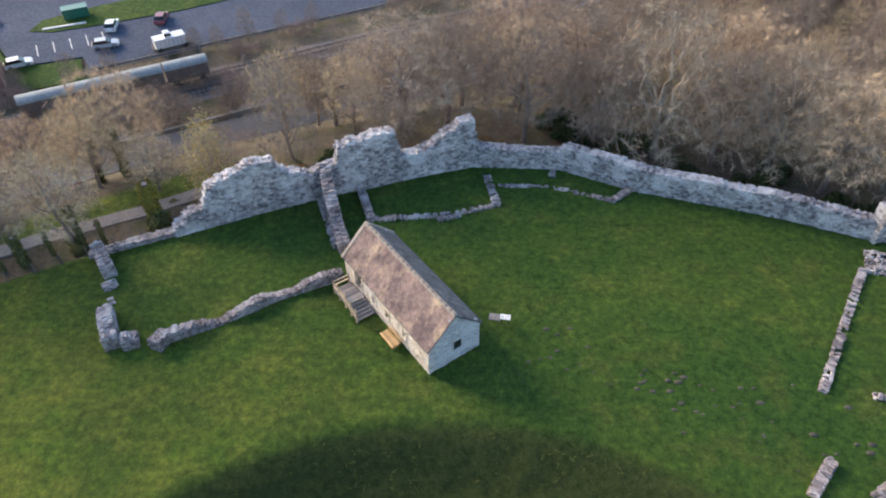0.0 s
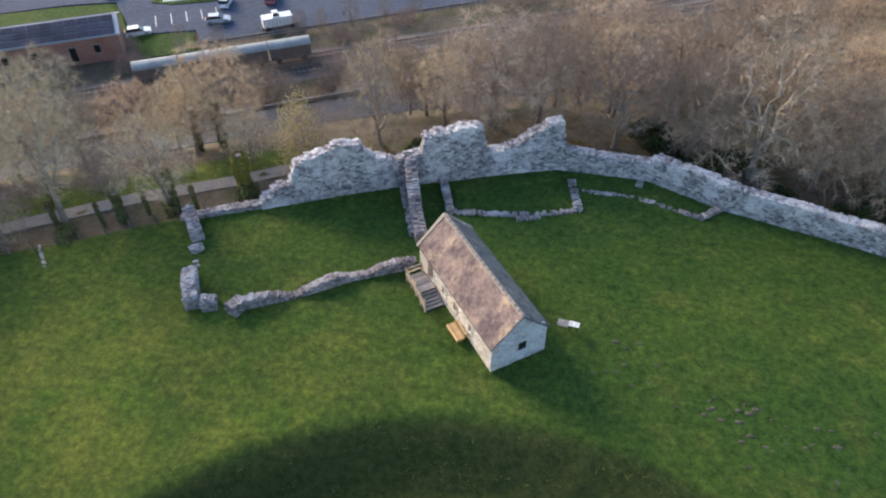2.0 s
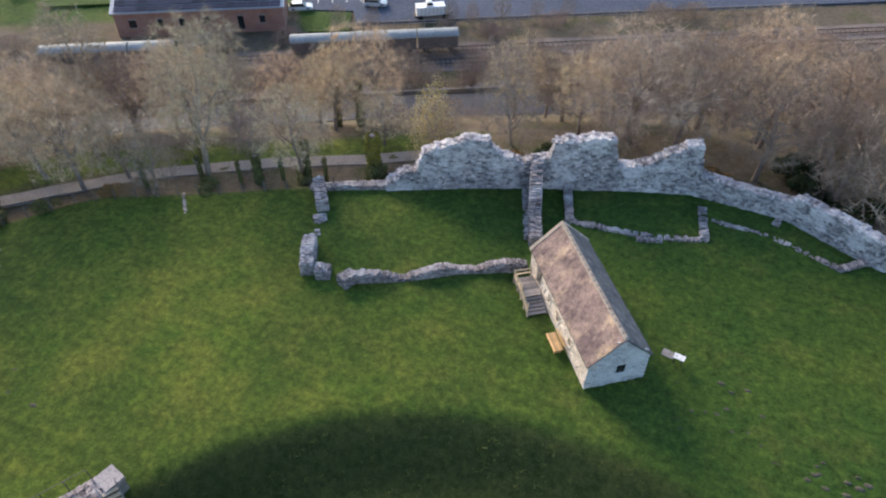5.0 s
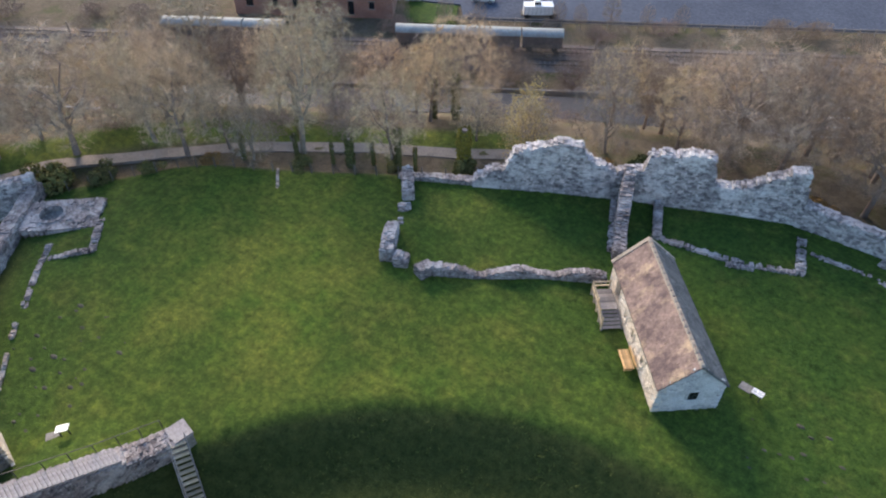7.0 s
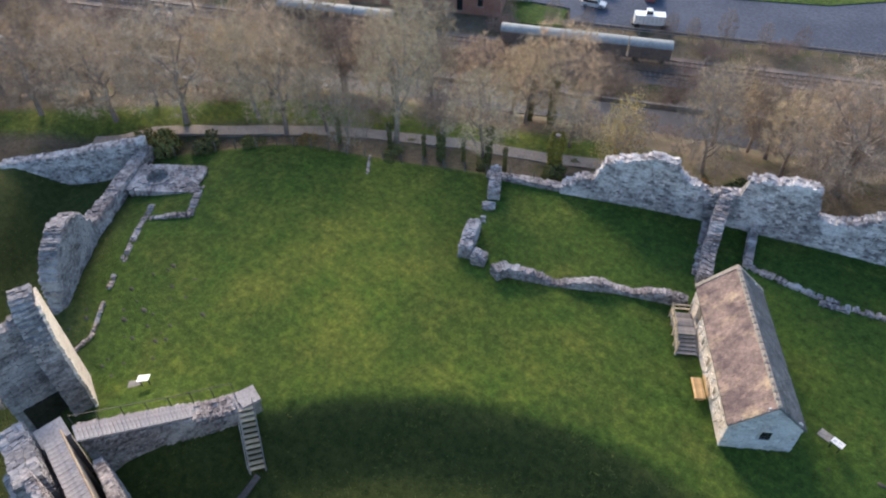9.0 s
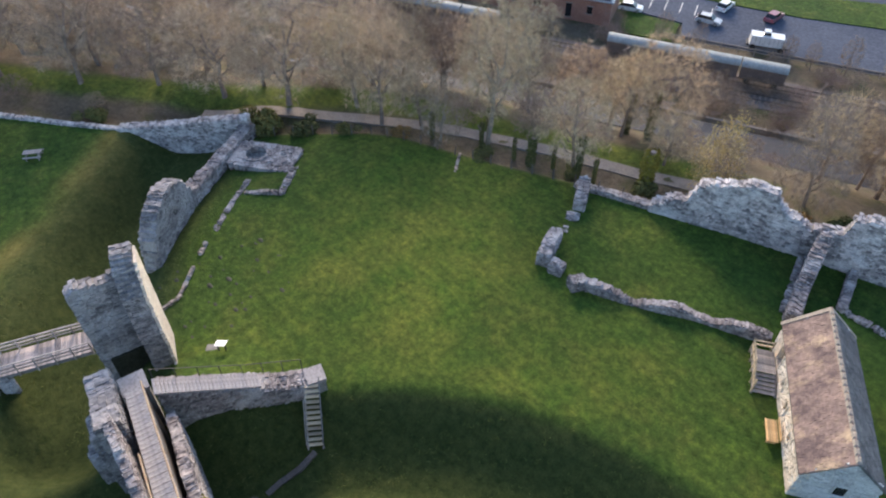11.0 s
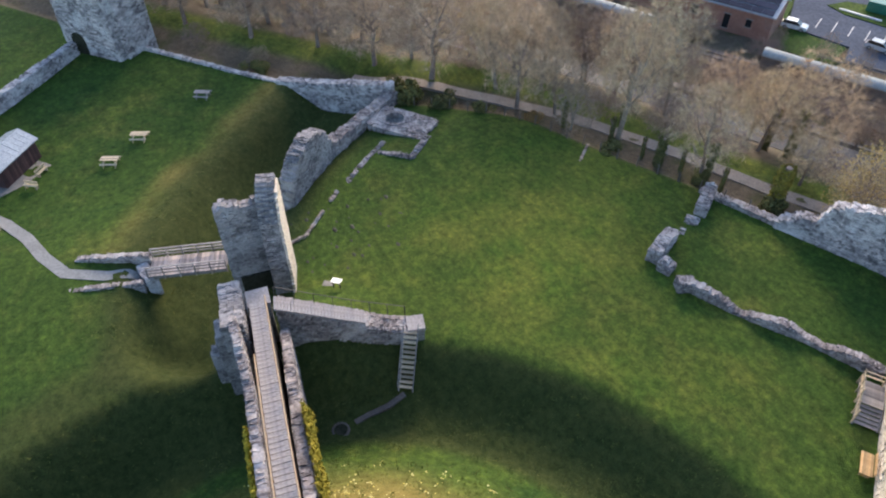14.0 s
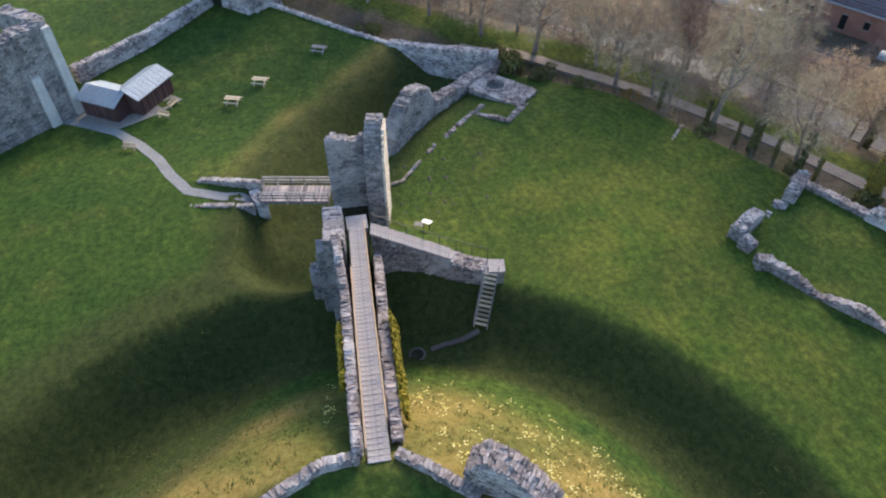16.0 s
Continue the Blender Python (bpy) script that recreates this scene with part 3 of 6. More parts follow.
def rubble_wall(name, label, pts, thick, tops, tone="grey", count=140, ragged=0.25, course=0.23, width=0.36, base=None, category="ruined wall", cap=True, group="", core=None):
    """A ruined wall along a polyline; tops: heights over the ground or, with base, absolute, along the run from 0 to 1."""
    line, acc = [Vector(p) for p in pts], [0.0]
    for p, q in zip(line, line[1:]):
        acc.append(acc[-1] + (q - p).length)
    total = acc[-1]
    seed = pts[0][0] * 1.7 + pts[0][1]
    xs, zs = [t[0] * total for t in tops], [t[1] for t in tops]

    def at(s):
        s = min(max(s, 0), total)
        for i in range(len(line) - 1):
            if s <= acc[i + 1] + 1e-6:
                return line[i].lerp(line[i + 1], (s - acc[i]) / (acc[i + 1] - acc[i]))
        return line[-1]

    def foot(s):
        p = at(s)
        return hz(p.x, p.y) - 0.25

    def top(s):
        z = float(np.interp(s, xs, zs)) + ragged * (noise.noise((s * 0.45, seed, 0)) + 0.6 * noise.noise((s * 1.7, seed, 5)))
        return z if base is not None else foot(s) + 0.25 + max(z, -0.12)

    flush = base is None and max(zs) < 0.32
    mid = at(total / 2)
    e = thing(name, (mid.x, mid.y, foot(total / 2)), label, category, group)
    g = Geo()
    n = max(2, int(total / 0.45))
    t2 = thick / 2 - 0.09
    vs = []
    for i in range(n + 1):
        s = total * i / n
        p = at(s)
        d = (at(s + 0.05) - at(s - 0.05)).normalized()
        q = Vector((-d.y, d.x))
        z0, z1 = foot(s) - 0.3, top(s) - (0.2 if flush else 0.05)
        for k, z in ((-1, z0), (-1, z1 - 0.1), (-0.45, z1), (0.45, z1 + 0.04), (1, z1 - 0.1), (1, z0)):
            j = 0.05 * noise.noise((s * 2, z * 2, k + seed))
            vs.append((p.x + q.x * (k * t2 + j), p.y + q.y * (k * t2 + j), z + j))
    fs = [(i * 6 + k + 1, i * 6 + k, (i + 1) * 6 + k, (i + 1) * 6 + k + 1) for i in range(n) for k in range(5)]
    fs += [(0, 1, 2, 3, 4, 5), tuple(n * 6 + k for k in (5, 4, 3, 2, 1, 0))]
    g.add(vs, fs)
    wpart("core", g, core or MORTAR, e)
    stones = []
    for i, (p, q) in enumerate(zip(line, line[1:])):
        d = (q - p).normalized()
        off = Vector((d.y, -d.x)) * thick / 2
        L = (q - p).length
        f0, f1 = (lambda s, k=acc[i]: foot(s + k)), (lambda s, k=acc[i]: top(s + k))
        face(stones, p + off, q + off, f0, f1, course=course, width=width)
        face(stones, q - off, p - off, lambda s, L=L, f=f0: f(L - s), lambda s, L=L, f=f1: f(L - s), course=course, width=width)
    for s_end, sign in ((0.0, -1), (total, 1)):
        p = at(s_end)
        d = (at(s_end + 0.05) - at(s_end - 0.05)).normalized() * sign
        q = Vector((-d.y, d.x))
        face(stones, p - q * thick / 2 + d * 0.08, p + q * thick / 2 + d * 0.08, lambda s: foot(s_end), lambda s: top(s_end), course=course, width=width)
    if cap:
        s = 0.0
        while s < total:
            w = width * random.uniform(0.5, 1.1)
            rows = max(1, int(thick / 0.38))
            p = at(s + w / 2)
            d = (at(s + w / 2 + 0.05) - at(s + w / 2 - 0.05)).normalized()
            for k in range(rows):
                o = ((k + 0.5) / rows - 0.5) * thick * 0.92
                hgt = random.uniform(0.1, 0.3)
                stones.append(((p.x - d.y * o, p.y + d.x * o, top(s + w / 2) - 0.02 + random.uniform(-0.05, 0.06)), (w * 0.9, thick / rows * 0.9, hgt), math.atan2(d.y, d.x) + random.uniform(-0.3, 0.3)))
            s += w
    if flush:
        stones = [q for q in stones if random.random() < 0.62]
    lay_stones(e, stones, tone, count)
    return e


# ---- curtain walls ----
rubble_wall("curtain_wall", "tall ragged grey limestone curtain wall with pale lime patches beside the lawn",
            [(-26.3, 48.6), (-21.9, 50.7), (-12.2, 55.0)], 1.3,
            [(0, 0.7), (0.1, 1.9), (0.2, 2.6), (0.24, 4.6), (0.42, 5.3), (0.58, 6.2), (0.66, 5.9), (0.74, 3.8), (0.85, 3.3), (1, 3.3)], count=260, ragged=0.55)
rubble_wall("curtain_wall", "tall broken grey limestone curtain wall with a blocked doorway",
            [(-12.2, 55.0), (-8.5, 56.2), (2.6, 60.0)], 1.3,
            [(0, 3.4), (0.07, 3.6), (0.09, 5.4), (0.3, 6.3), (0.46, 6.2), (0.5, 3.4), (0.62, 3.3), (0.72, 3.7), (0.84, 5.2), (1.0, 6.0)], count=260, ragged=0.5)
rubble_wall("curtain_wall", "long low grey stone curtain wall round the lawn",
            [(2.6, 60.0), (12.0, 59.5), (19.9, 55.7), (27.9, 53.2), (32.9, 51.6), (36.6, 50.0), (41.0, 48.2)], 1.2,
            [(0, 5.5), (0.02, 2.6), (0.1, 2.2), (0.23, 2.2), (0.25, 2.9), (0.45, 2.8), (0.7, 2.4), (1, 2.4)], count=280, ragged=0.2)
rubble_wall("curtain_wall", "taller stub of grey stone corner tower at the curtain", [(40.6, 47.8), (44.5, 49.2), (49, 45)], 1.4, [(0, 4.0), (0.4, 4.6), (1, 4.4)], count=60)
rubble_wall("boundary_kerb", "low grey stone footing of the vanished curtain wall", [(-33.5, 45.6), (-26.3, 48.6)], 0.9, [(0, 0.3), (1, 0.5)], count=40, ragged=0.1, tone="low", course=0.16, width=0.27)

# blocked openings in the curtain
for (x, y, rz, w, h, z) in ((-21.35, 50.55, 24, 1.5, 1.5, 2.3), (-1.75, 57.75, 19, 1.5, 2.1, 1.9)):
    g = Geo()
    g.box((0, 0.13, 0), (w, 0.25, h * 0.8))
    for k in range(5):
        a = math.pi * (k + 0.5) / 5
        g.box((math.cos(a) * w * 0.42, 0.12, h * 0.4 + math.sin(a) * w * 0.2), (w * 0.34, 0.27, w * 0.3), 0, 0.03)
    ob = solo("blocked_doorway", g, STONE_REST, "grey stone blocking of an arched opening in the curtain wall", "blocked doorway")
    ob.matrix_world = pose(x, y, z, 0, 0, rz)

# ---- the ruined hall ----
rubble_wall("hall_wall", "ragged low grey rubble wall of a ruined hall on the lawn",
            [(-23.6, 35.3), (-19.8, 37.1), (-15, 40.2), (-9.6, 42.8)], 0.72,
            [(0, 0.6), (0.08, 1.0), (0.2, 0.6), (0.3, 0.2), (0.45, 0.9), (0.55, 0.75), (0.62, 0.4), (0.7, 0.3), (0.82, 0.8), (1, 0.8)], count=260, ragged=0.42, tone="low", course=0.16, width=0.27)
rubble_wall("hall_wall", "stub of grey rubble wall at the hall doorway", [(-23.9, 34.5), (-23.4, 35.7)], 1.1, [(0, 1.1), (1, 0.9)], count=50, tone="low", course=0.16, width=0.27)
rubble_wall("hall_wall", "corner block of grey rubble hall wall on the lawn", [(-27.5, 34.6), (-29.2, 38.1)], 1.15, [(0, 1.3), (0.6, 1.5), (1, 1.2)], count=130, ragged=0.2, tone="low", course=0.16, width=0.27)
rubble_wall("hall_wall", "broken corner pier of grey rubble", [(-26.7, 34.9), (-25.7, 35.3)], 1.2, [(0, 1.1), (1, 0.8)], count=60, tone="low", course=0.16, width=0.27)
rubble_wall("hall_wall", "grey rubble wall block near the fence", [(-30.6, 42.8), (-32.6, 45.7)], 1.1, [(0, 1.2), (0.4, 1.5), (1, 1.4)], count=130, ragged=0.2, tone="low", course=0.16, width=0.27)
rubble_wall("hall_footing", "small low grey wall footing in the grass", [(-30.0, 41.2), (-30.5, 42.0)], 1.2, [(0, 0.2), (1, 0.3)], count=30, tone="low", course=0.16, width=0.27)
rubble_wall("hall_footing", "small low grey wall footing in the grass", [(-29.6, 39.4), (-30.0, 40.1)], 1.1, [(0, 0.05), (1, 0.06)], count=20, tone="low", course=0.16, width=0.27)
rubble_wall("hall_wall", "tall grey cross wall between hall and curtain", [(-9.6, 46.0), (-10.8, 49.5), (-12.4, 55.0)], 1.1, [(0, 1.2), (0.3, 1.4), (0.5, 2.0), (0.75, 2.9), (1, 3.6)], count=150, ragged=0.2, tone="low", course=0.16, width=0.27)
rubble_wall("hall_footing", "low grey footing alongside the cross wall", [(-10.6, 46.6), (-13.0, 53.6)], 0.45, [(0, 0.2), (1, 0.2)], count=40, ragged=0.1, tone="low", course=0.16, width=0.27)
rubble_wall("hall_footing", "low grey rubble footing of a passage", [(-7.5, 50.6), (-9.0, 55.4)], 0.7, [(0, 0.5), (1, 0.6)], count=60, ragged=0.12, tone="low", course=0.16, width=0.27)

# low foundations on the north lawn
LOW = dict(tone="low", course=0.14, width=0.24, ragged=0.26, category="wall footing", group="low footings on the north lawn")
rubble_wall("footing", "low line of grey rubble footings in the grass", [(-7.6, 50.6), (-1.0, 51.2)], 0.58, [(0, 0.16), (1, 0.14)], count=70, **LOW)
rubble_wall("footing", "wider patch of grey rubble footing in the grass", [(-1.0, 50.8), (1.2, 51.4)], 1.01, [(0, 0.14), (1, 0.12)], count=50, **LOW)
rubble_wall("footing", "low line of grey rubble footings in the grass", [(1.2, 51.6), (5.2, 52.9)], 0.58, [(0, 0.14), (1, 0.16)], count=50, **LOW)
rubble_wall("footing", "low grey rubble cross footing towards the curtain", [(5.1, 52.9), (4.3, 57.6)], 0.72, [(0, 0.17), (1, 0.17)], count=70, **LOW)
rubble_wall("footing", "faint line of stones flush with the grass", [(5.4, 56.0), (10.6, 55.9)], 0.36, [(0, 0.07), (1, 0.05)], count=40, **LOW)
rubble_wall("footing", "low grey rubble footing in the grass", [(11.2, 55.7), (16.9, 53.6)], 0.50, [(0, 0.09), (1, 0.14)], count=60, **LOW)
rubble_wall("footing", "low grey rubble return to the curtain", [(16.9, 53.5), (19.2, 55.4)], 0.65, [(0, 0.17), (1, 0.32)], count=50, **LOW)
rubble_wall("footing", "small stub of stones at the curtain foot", [(11.2, 57.6), (11.5, 58.6)], 0.58, [(0, 0.14), (1, 0.21)], count=20, **LOW)
rubble_wall("footing", "line of grey and reddish rubble footing across the lawn", [(29.2, 30.4), (33.5, 36.8), (38.2, 43.6)], 0.65, [(0, 0.17), (1, 0.20)], count=130, ragged=0.12, category="wall footing", tone="low", course=0.16, width=0.27)
rubble_wall("footing", "wide cobbled rubble platform beside the curtain", [(39.0, 44.8), (45.0, 42.6)], 3.02, [(0, 0.20), (1, 0.20)], count=150, ragged=0.1, category="wall footing", tone="low", course=0.16, width=0.27)
rubble_wall("footing", "narrow stub of grey rubble wall on the lawn", [(25.0, 21.8), (27.3, 24.3)], 0.72, [(0, 0.30), (1, 0.40)], count=80, category="wall footing", tone="low", course=0.16, width=0.27)
rubble_wall("footing", "broken end of grey rubble wall in the grass", [(29.3, 21.6), (31.0, 22.6)], 0.79, [(0, 0.25), (1, 0.25)], count=40, category="wall footing", tone="low", course=0.16, width=0.27)
rubble_wall("footing", "pale loose block of stone in the grass", [(33.0, 29.9), (34.0, 29.7)], 0.50, [(0, 0.20), (1, 0.15)], count=12, category="wall footing", tone="low", course=0.16, width=0.27)
rubble_wall("footing", "narrow line of stones running to the fence", [(-43.0, 37.2), (-45.6, 40.2)], 0.22, [(0, 0.01), (1, 0.03)], count=30, ragged=0.03, tone="rust", cap=False, category="wall footing")

# ---- cross wall, far wall and the ruined kitchen ----
rubble_wall("cross_wall", "tall grey rubble cross wall with a rounded broken top", [(-49.8, 7.0), (-52.4, 9.6), (-55.6, 12.6), (-56.6, 13.6)], 1.5,
            [(0, 0.4), (0.06, 3.0), (0.2, 4.4), (0.5, 5.4), (0.8, 4.9), (0.9, 3.6), (1, 2.2)], count=160, ragged=0.15, tone="tower")
rubble_wall("cross_wall", "lower grey rubble cross wall running to the outer curtain", [(-56.6, 13.6), (-61.0, 19.0), (-65.0, 24.6)], 1.4, [(0, 2.2), (0.3, 1.7), (0.7, 1.5), (1, 1.6)], count=130, ragged=0.15, tone="low")
rubble_wall("curtain_wall", "grey rubble curtain wall dipping through the ditch", [(-75.5, 13.2), (-70.5, 18.2), (-65.0, 24.6)], 1.2, [(0, -1.2), (0.5, -0.1), (1, 0.9)], base=0, count=80, ragged=0.12)
rubble_wall("curtain_wall", "low weathered grey wall along the outer lawn", [(-98, -6), (-81, 8.2), (-75.5, 13.2)], 0.6, [(0, 0.35), (1, 0.2)], count=40, ragged=0.1)
KIT = dict(course=0.14, width=0.24, category="wall footing", group="ruined kitchen footings")
rubble_wall("footing", "broken line of reddish rubble footing in the grass", [(-44.2, 5.4), (-44.6, 7.2), (-47.2, 9.8)], 0.27, [(0, 0.03), (1, 0.05)], tone="rust", ragged=0.14, **KIT)
rubble_wall("footing", "short line of reddish rubble footing in the grass", [(-48.4, 11.0), (-49.4, 12.0)], 0.36, [(0, 0.06), (1, 0.06)], tone="rust", ragged=0.2, **KIT)
rubble_wall("footing", "low grey rubble footing beside the cross wall", [(-50.6, 13.6), (-53.6, 16.9), (-56.2, 19.9)], 0.47, [(0, 0.08), (1, 0.14)], tone="low", count=70, ragged=0.2, **KIT)
rubble_wall("footing", "low grey rubble footing of a small room", [(-54.2, 18.6), (-51.4, 21.2)], 0.50, [(0, 0.17), (1, 0.17)], tone="low", count=50, ragged=0.2, **KIT)
rubble_wall("footing", "low grey rubble footing of a small room", [(-51.4, 21.2), (-54.6, 24.6)], 0.65, [(0, 0.17), (1, 0.25)], tone="low", count=60, ragged=0.2, **KIT)


def oven(x, y, rz):
    e = thing("stone_oven", (x, y, hz(x, y) - 0.2), "ruined stone platform with a round sunken oven", "ruin", rz=rz)
    g = Geo()
    n, rows = 28, []
    for i in range(n):
        a = 2 * math.pi * i / n
        c, s = math.cos(a), math.sin(a)
        k = 1 / max(abs(c) / 3.6, abs(s) / 2.1) * 0.94
        rows.append((c * k, s * k))
    top = 0.8
    hole = [(-1.1 + 1.15 * math.cos(2 * math.pi * i / n), 0.1 + 1.15 * math.sin(2 * math.pi * i / n)) for i in range(n)]
    vs = [(a, b, 0) for a, b in rows] + [(a * 0.97, b * 0.97, top + random.uniform(-0.1, 0.1)) for a, b in rows] + [(a, b, top + 0.1) for a, b in hole] + [(a, b, 0.35) for a, b in hole]
    fs = []
    for i in range(n):
        j = (i + 1) % n
        fs += [(i, j, n + j, n + i), (n + i, n + j, 2 * n + j, 2 * n + i), (2 * n + i, 2 * n + j, 3 * n + j, 3 * n + i)]
    fs.append(tuple(3 * n + k for k in range(n)))
    g.add(vs, fs)
    part("platform", g, MORTAR, e)
    g2 = Geo()
    for i in range(330):
        a, b = random.uniform(-3.5, 3.5), random.uniform(-2.0, 2.0)
        if math.hypot(a + 1.1, b - 0.1) > 1.3:
            g2.box((a, b, top + 0.03), (random.uniform(0.3, 0.6), random.uniform(0.25, 0.45), 0.24), random.uniform(0, 3), 0.05)
    for i in range(n * 2):
        a = math.pi * i / n
        g2.box((-1.1 + 1.28 * math.cos(a), 0.1 + 1.28 * math.sin(a), top + 0.12), (0.3, 0.24, 0.3), a, 0.04)
        c, s = math.cos(a), math.sin(a)
        k = 1 / max(abs(c) / 3.6, abs(s) / 2.1) * 0.95
        for zz in (0.2, 0.5, 0.8):
            g2.box((c * k, s * k, zz), (0.5, 0.4, 0.28), a, 0.05)
    ob = part("rubble", g2, LOW_REST, e)
    ob["kind"] = "stuff"
    return e


oven(-58.6, 23.2, 38)

# ---- the chapel ----
def chapel():
    W, L, EAVE, RIDGE_Z = 5.0, 12.8, 3.05, 5.45
    rz = 35.8
    e = thing("chapel", (-1.5, 32.05, 0), "small cream limestone chapel with a mossy stone-slate roof on the lawn", "chapel", rz=rz)
    M = pose(-1.5, 32.05, 0, 0, 0, rz)

    def local_faces(name, stones, tone, count, parent):
        stones.sort(key=lambda s: s[0][1])
        for p, size, r in stones[:count]:
            ob = new("stone", random.choice(ROCKS[tone]))
            ob.parent = parent
            ob.matrix_basis = Matrix.LocRotScale(p, Euler((0, 0, r)), Vector(size))
        g = Geo()
        for p, size, r in stones[count:]:
            g.box(p, size, r, 0.02)
        if g.v:
            ob = part("masonry", g, RESTS[tone], parent)
            ob["kind"] = "stuff"

    openings = [(3.5, 1.5, 0.42, 0.85), (6.1, 1.5, 0.42, 0.95), (8.2, 1.5, 0.42, 0.95), (10.7, 1.75, 1.1, 2.1)]
    # west wall with real openings
    g = Geo()
    ys = sorted([0.0, L] + [v for y, _, w, _ in openings for v in (y - w / 2, y + w / 2)])
    for a, b in zip(ys, ys[1:]):
        op = [o for o in openings if abs((a + b) / 2 - o[0]) < 0.01]
        if op:
            _, zc, _, h = op[0]
            for z0, z1 in ((-0.4, zc - h / 2), (zc + h / 2, EAVE)):
                g.box((0.35, (a + b) / 2, (z0 + z1) / 2), (0.6, b - a, z1 - z0))
        else:
            g.box((0.35, (a + b) / 2, (EAVE - 0.4) / 2), (0.6, b - a, EAVE + 0.4))
    west = part("wall", g, WARM_REST, e, "cream coursed limestone wall with small lancets, coloured warmer as sunlit")
    st = []
    face(st, (0.05, L), (0.05, 0.0), lambda s: -0.2, lambda s: EAVE - 0.12, depth=0.14, course=0.26, width=0.42,
         skip=lambda s, z: any(abs(L - s - y) < w / 2 + 0.12 and abs(z - zc) < h / 2 + 0.05 for y, zc, w, h in openings))
    local_faces("west", st, "warm", 280, west)
    for y, zc, w, h in openings:
        is_door = w > 1
        win = part("door" if is_door else "window", Geo().box((0.42, y, zc), (0.06, w, h)), DOOR if is_door else GLASS, e, "dark plank door" if is_door else "narrow leaded lancet")
        fr = Geo()
        for s in (-1, 1):
            fr.box((0.06, y + s * (w / 2 + 0.07), zc), (0.2, 0.14, h + 0.1), 0, 0.01)
        fr.box((0.06, y, zc - h / 2 - 0.06), (0.24, w + 0.28, 0.12))
        for k in range(4):
            a = math.pi * (k + 0.5) / 4
            fr.box((0.06, y + math.cos(a) * (w / 2 + 0.04), zc + h / 2 + math.sin(a) * 0.12), (0.2, 0.16, 0.14), 0, 0.01)
        part("surround", fr, WARM_REST, win, "pale dressed stone surround")
        if is_door:
            part("handle", Geo().box((0.37, y - 0.4, zc), (0.05, 0.04, 0.16)), IRON, win, "black iron handle")
    # east wall
    east = part("wall", Geo().box((W - 0.35, L / 2, (EAVE - 0.4) / 2), (0.6, L, EAVE + 0.4)), STONE_REST, e)
    # gables
    for y0, sgn in ((0.0, -1), (L, 1)):
        g = Geo()
        yy = y0 - sgn * 0.35
        prof = [(0.03, -0.4), (W - 0.03, -0.4), (W - 0.03, EAVE), (W / 2, RIDGE_Z - 0.12), (0.03, EAVE)]
        vs = [(x, yy - 0.3, z) for x, z in prof] + [(x, yy + 0.3, z) for x, z in prof]
        g.add(vs, [(0, 1, 2, 3, 4), (9, 8, 7, 6, 5)] + [(k, 5 + k, 5 + (k + 1) % 5, (k + 1) % 5) for k in range(5)])
        gab = part("gable", g, PALE_REST, e, "blue-grey coursed limestone gable")
        st = []
        hi = lambda s: EAVE + (RIDGE_Z - EAVE) * (1 - abs(s - W / 2) / (W / 2)) - 0.14
        if sgn < 0:
            face(st, (0, 0.03), (W, 0.03), lambda s: -0.2, hi, depth=0.14, course=0.24, width=0.42, skip=lambda s, z: abs(s - 2.75) < 0.52 and abs(z - 1.75) < 0.55)
            local_faces("gable", st, "pale", 240, gab)
            win = part("window", Geo().box((2.75, -0.02, 1.8), (0.74, 0.06, 1.0)), GLASS, e, "dark barred gable window")
            fr = Geo()
            for s in (-1, 1):
                fr.box((2.75 + s * 0.41, -0.02, 1.8), (0.08, 0.12, 1.08), 0, 0.01)
            fr.box((2.75, -0.04, 1.25), (1.0, 0.18, 0.1)).box((2.75, -0.02, 2.34), (0.9, 0.12, 0.09))
            part("frame", fr, PALE_REST, win)
            bars = Geo()
            for k in range(3):
                bars.box((2.58 + 0.17 * k, -0.05, 1.75), (0.025, 0.025, 0.86))
            part("bars", bars, IRON, win)
        else:
            face(st, (W, L - 0.03), (0, L - 0.03), lambda s: -0.2, hi, depth=0.14, course=0.24, width=0.42)
            local_faces("gable", st, "pale", 0, gab)
    # roof slopes, boarded deck with slates laid in courses
    slope = math.hypot(W / 2 + 0.13, (RIDGE_Z - EAVE) * (W / 2 + 0.13) / (W / 2))
    ang = math.atan2(RIDGE_Z - EAVE, W / 2)
    for side, material, label in ((-1, SLATE_W, "lichen-orange and purple-brown stone slates"), (1, SLATE_E, "stone slates with pale lichen, coloured darker grey as the shaded slope")):
        g = Geo()
        x_e = W / 2 + side * (W / 2 + 0.13)
        z_e = EAVE - 0.13 * math.tan(ang)
        vs = [(x_e, -0.15, z_e), (x_e, L + 0.15, z_e), (W / 2, L + 0.15, RIDGE_Z), (W / 2, -0.15, RIDGE_Z)]
        vs += [(a, b, c - 0.16) for a, b, c in vs]
        g.add(vs, [(0, 1, 2, 3), (7, 6, 5, 4)] + [(k, (k + 1) % 4, 4 + (k + 1) % 4, 4 + k) for k in range(4)])
        roof = part("roof", g, material, e, label)
        rows = 12
        sl = [Geo().box((0, 0, 0), (slope / rows * 1.4, 0.36, 0.03), 0, 0.008).mesh("slate", material) for _ in range(4)]
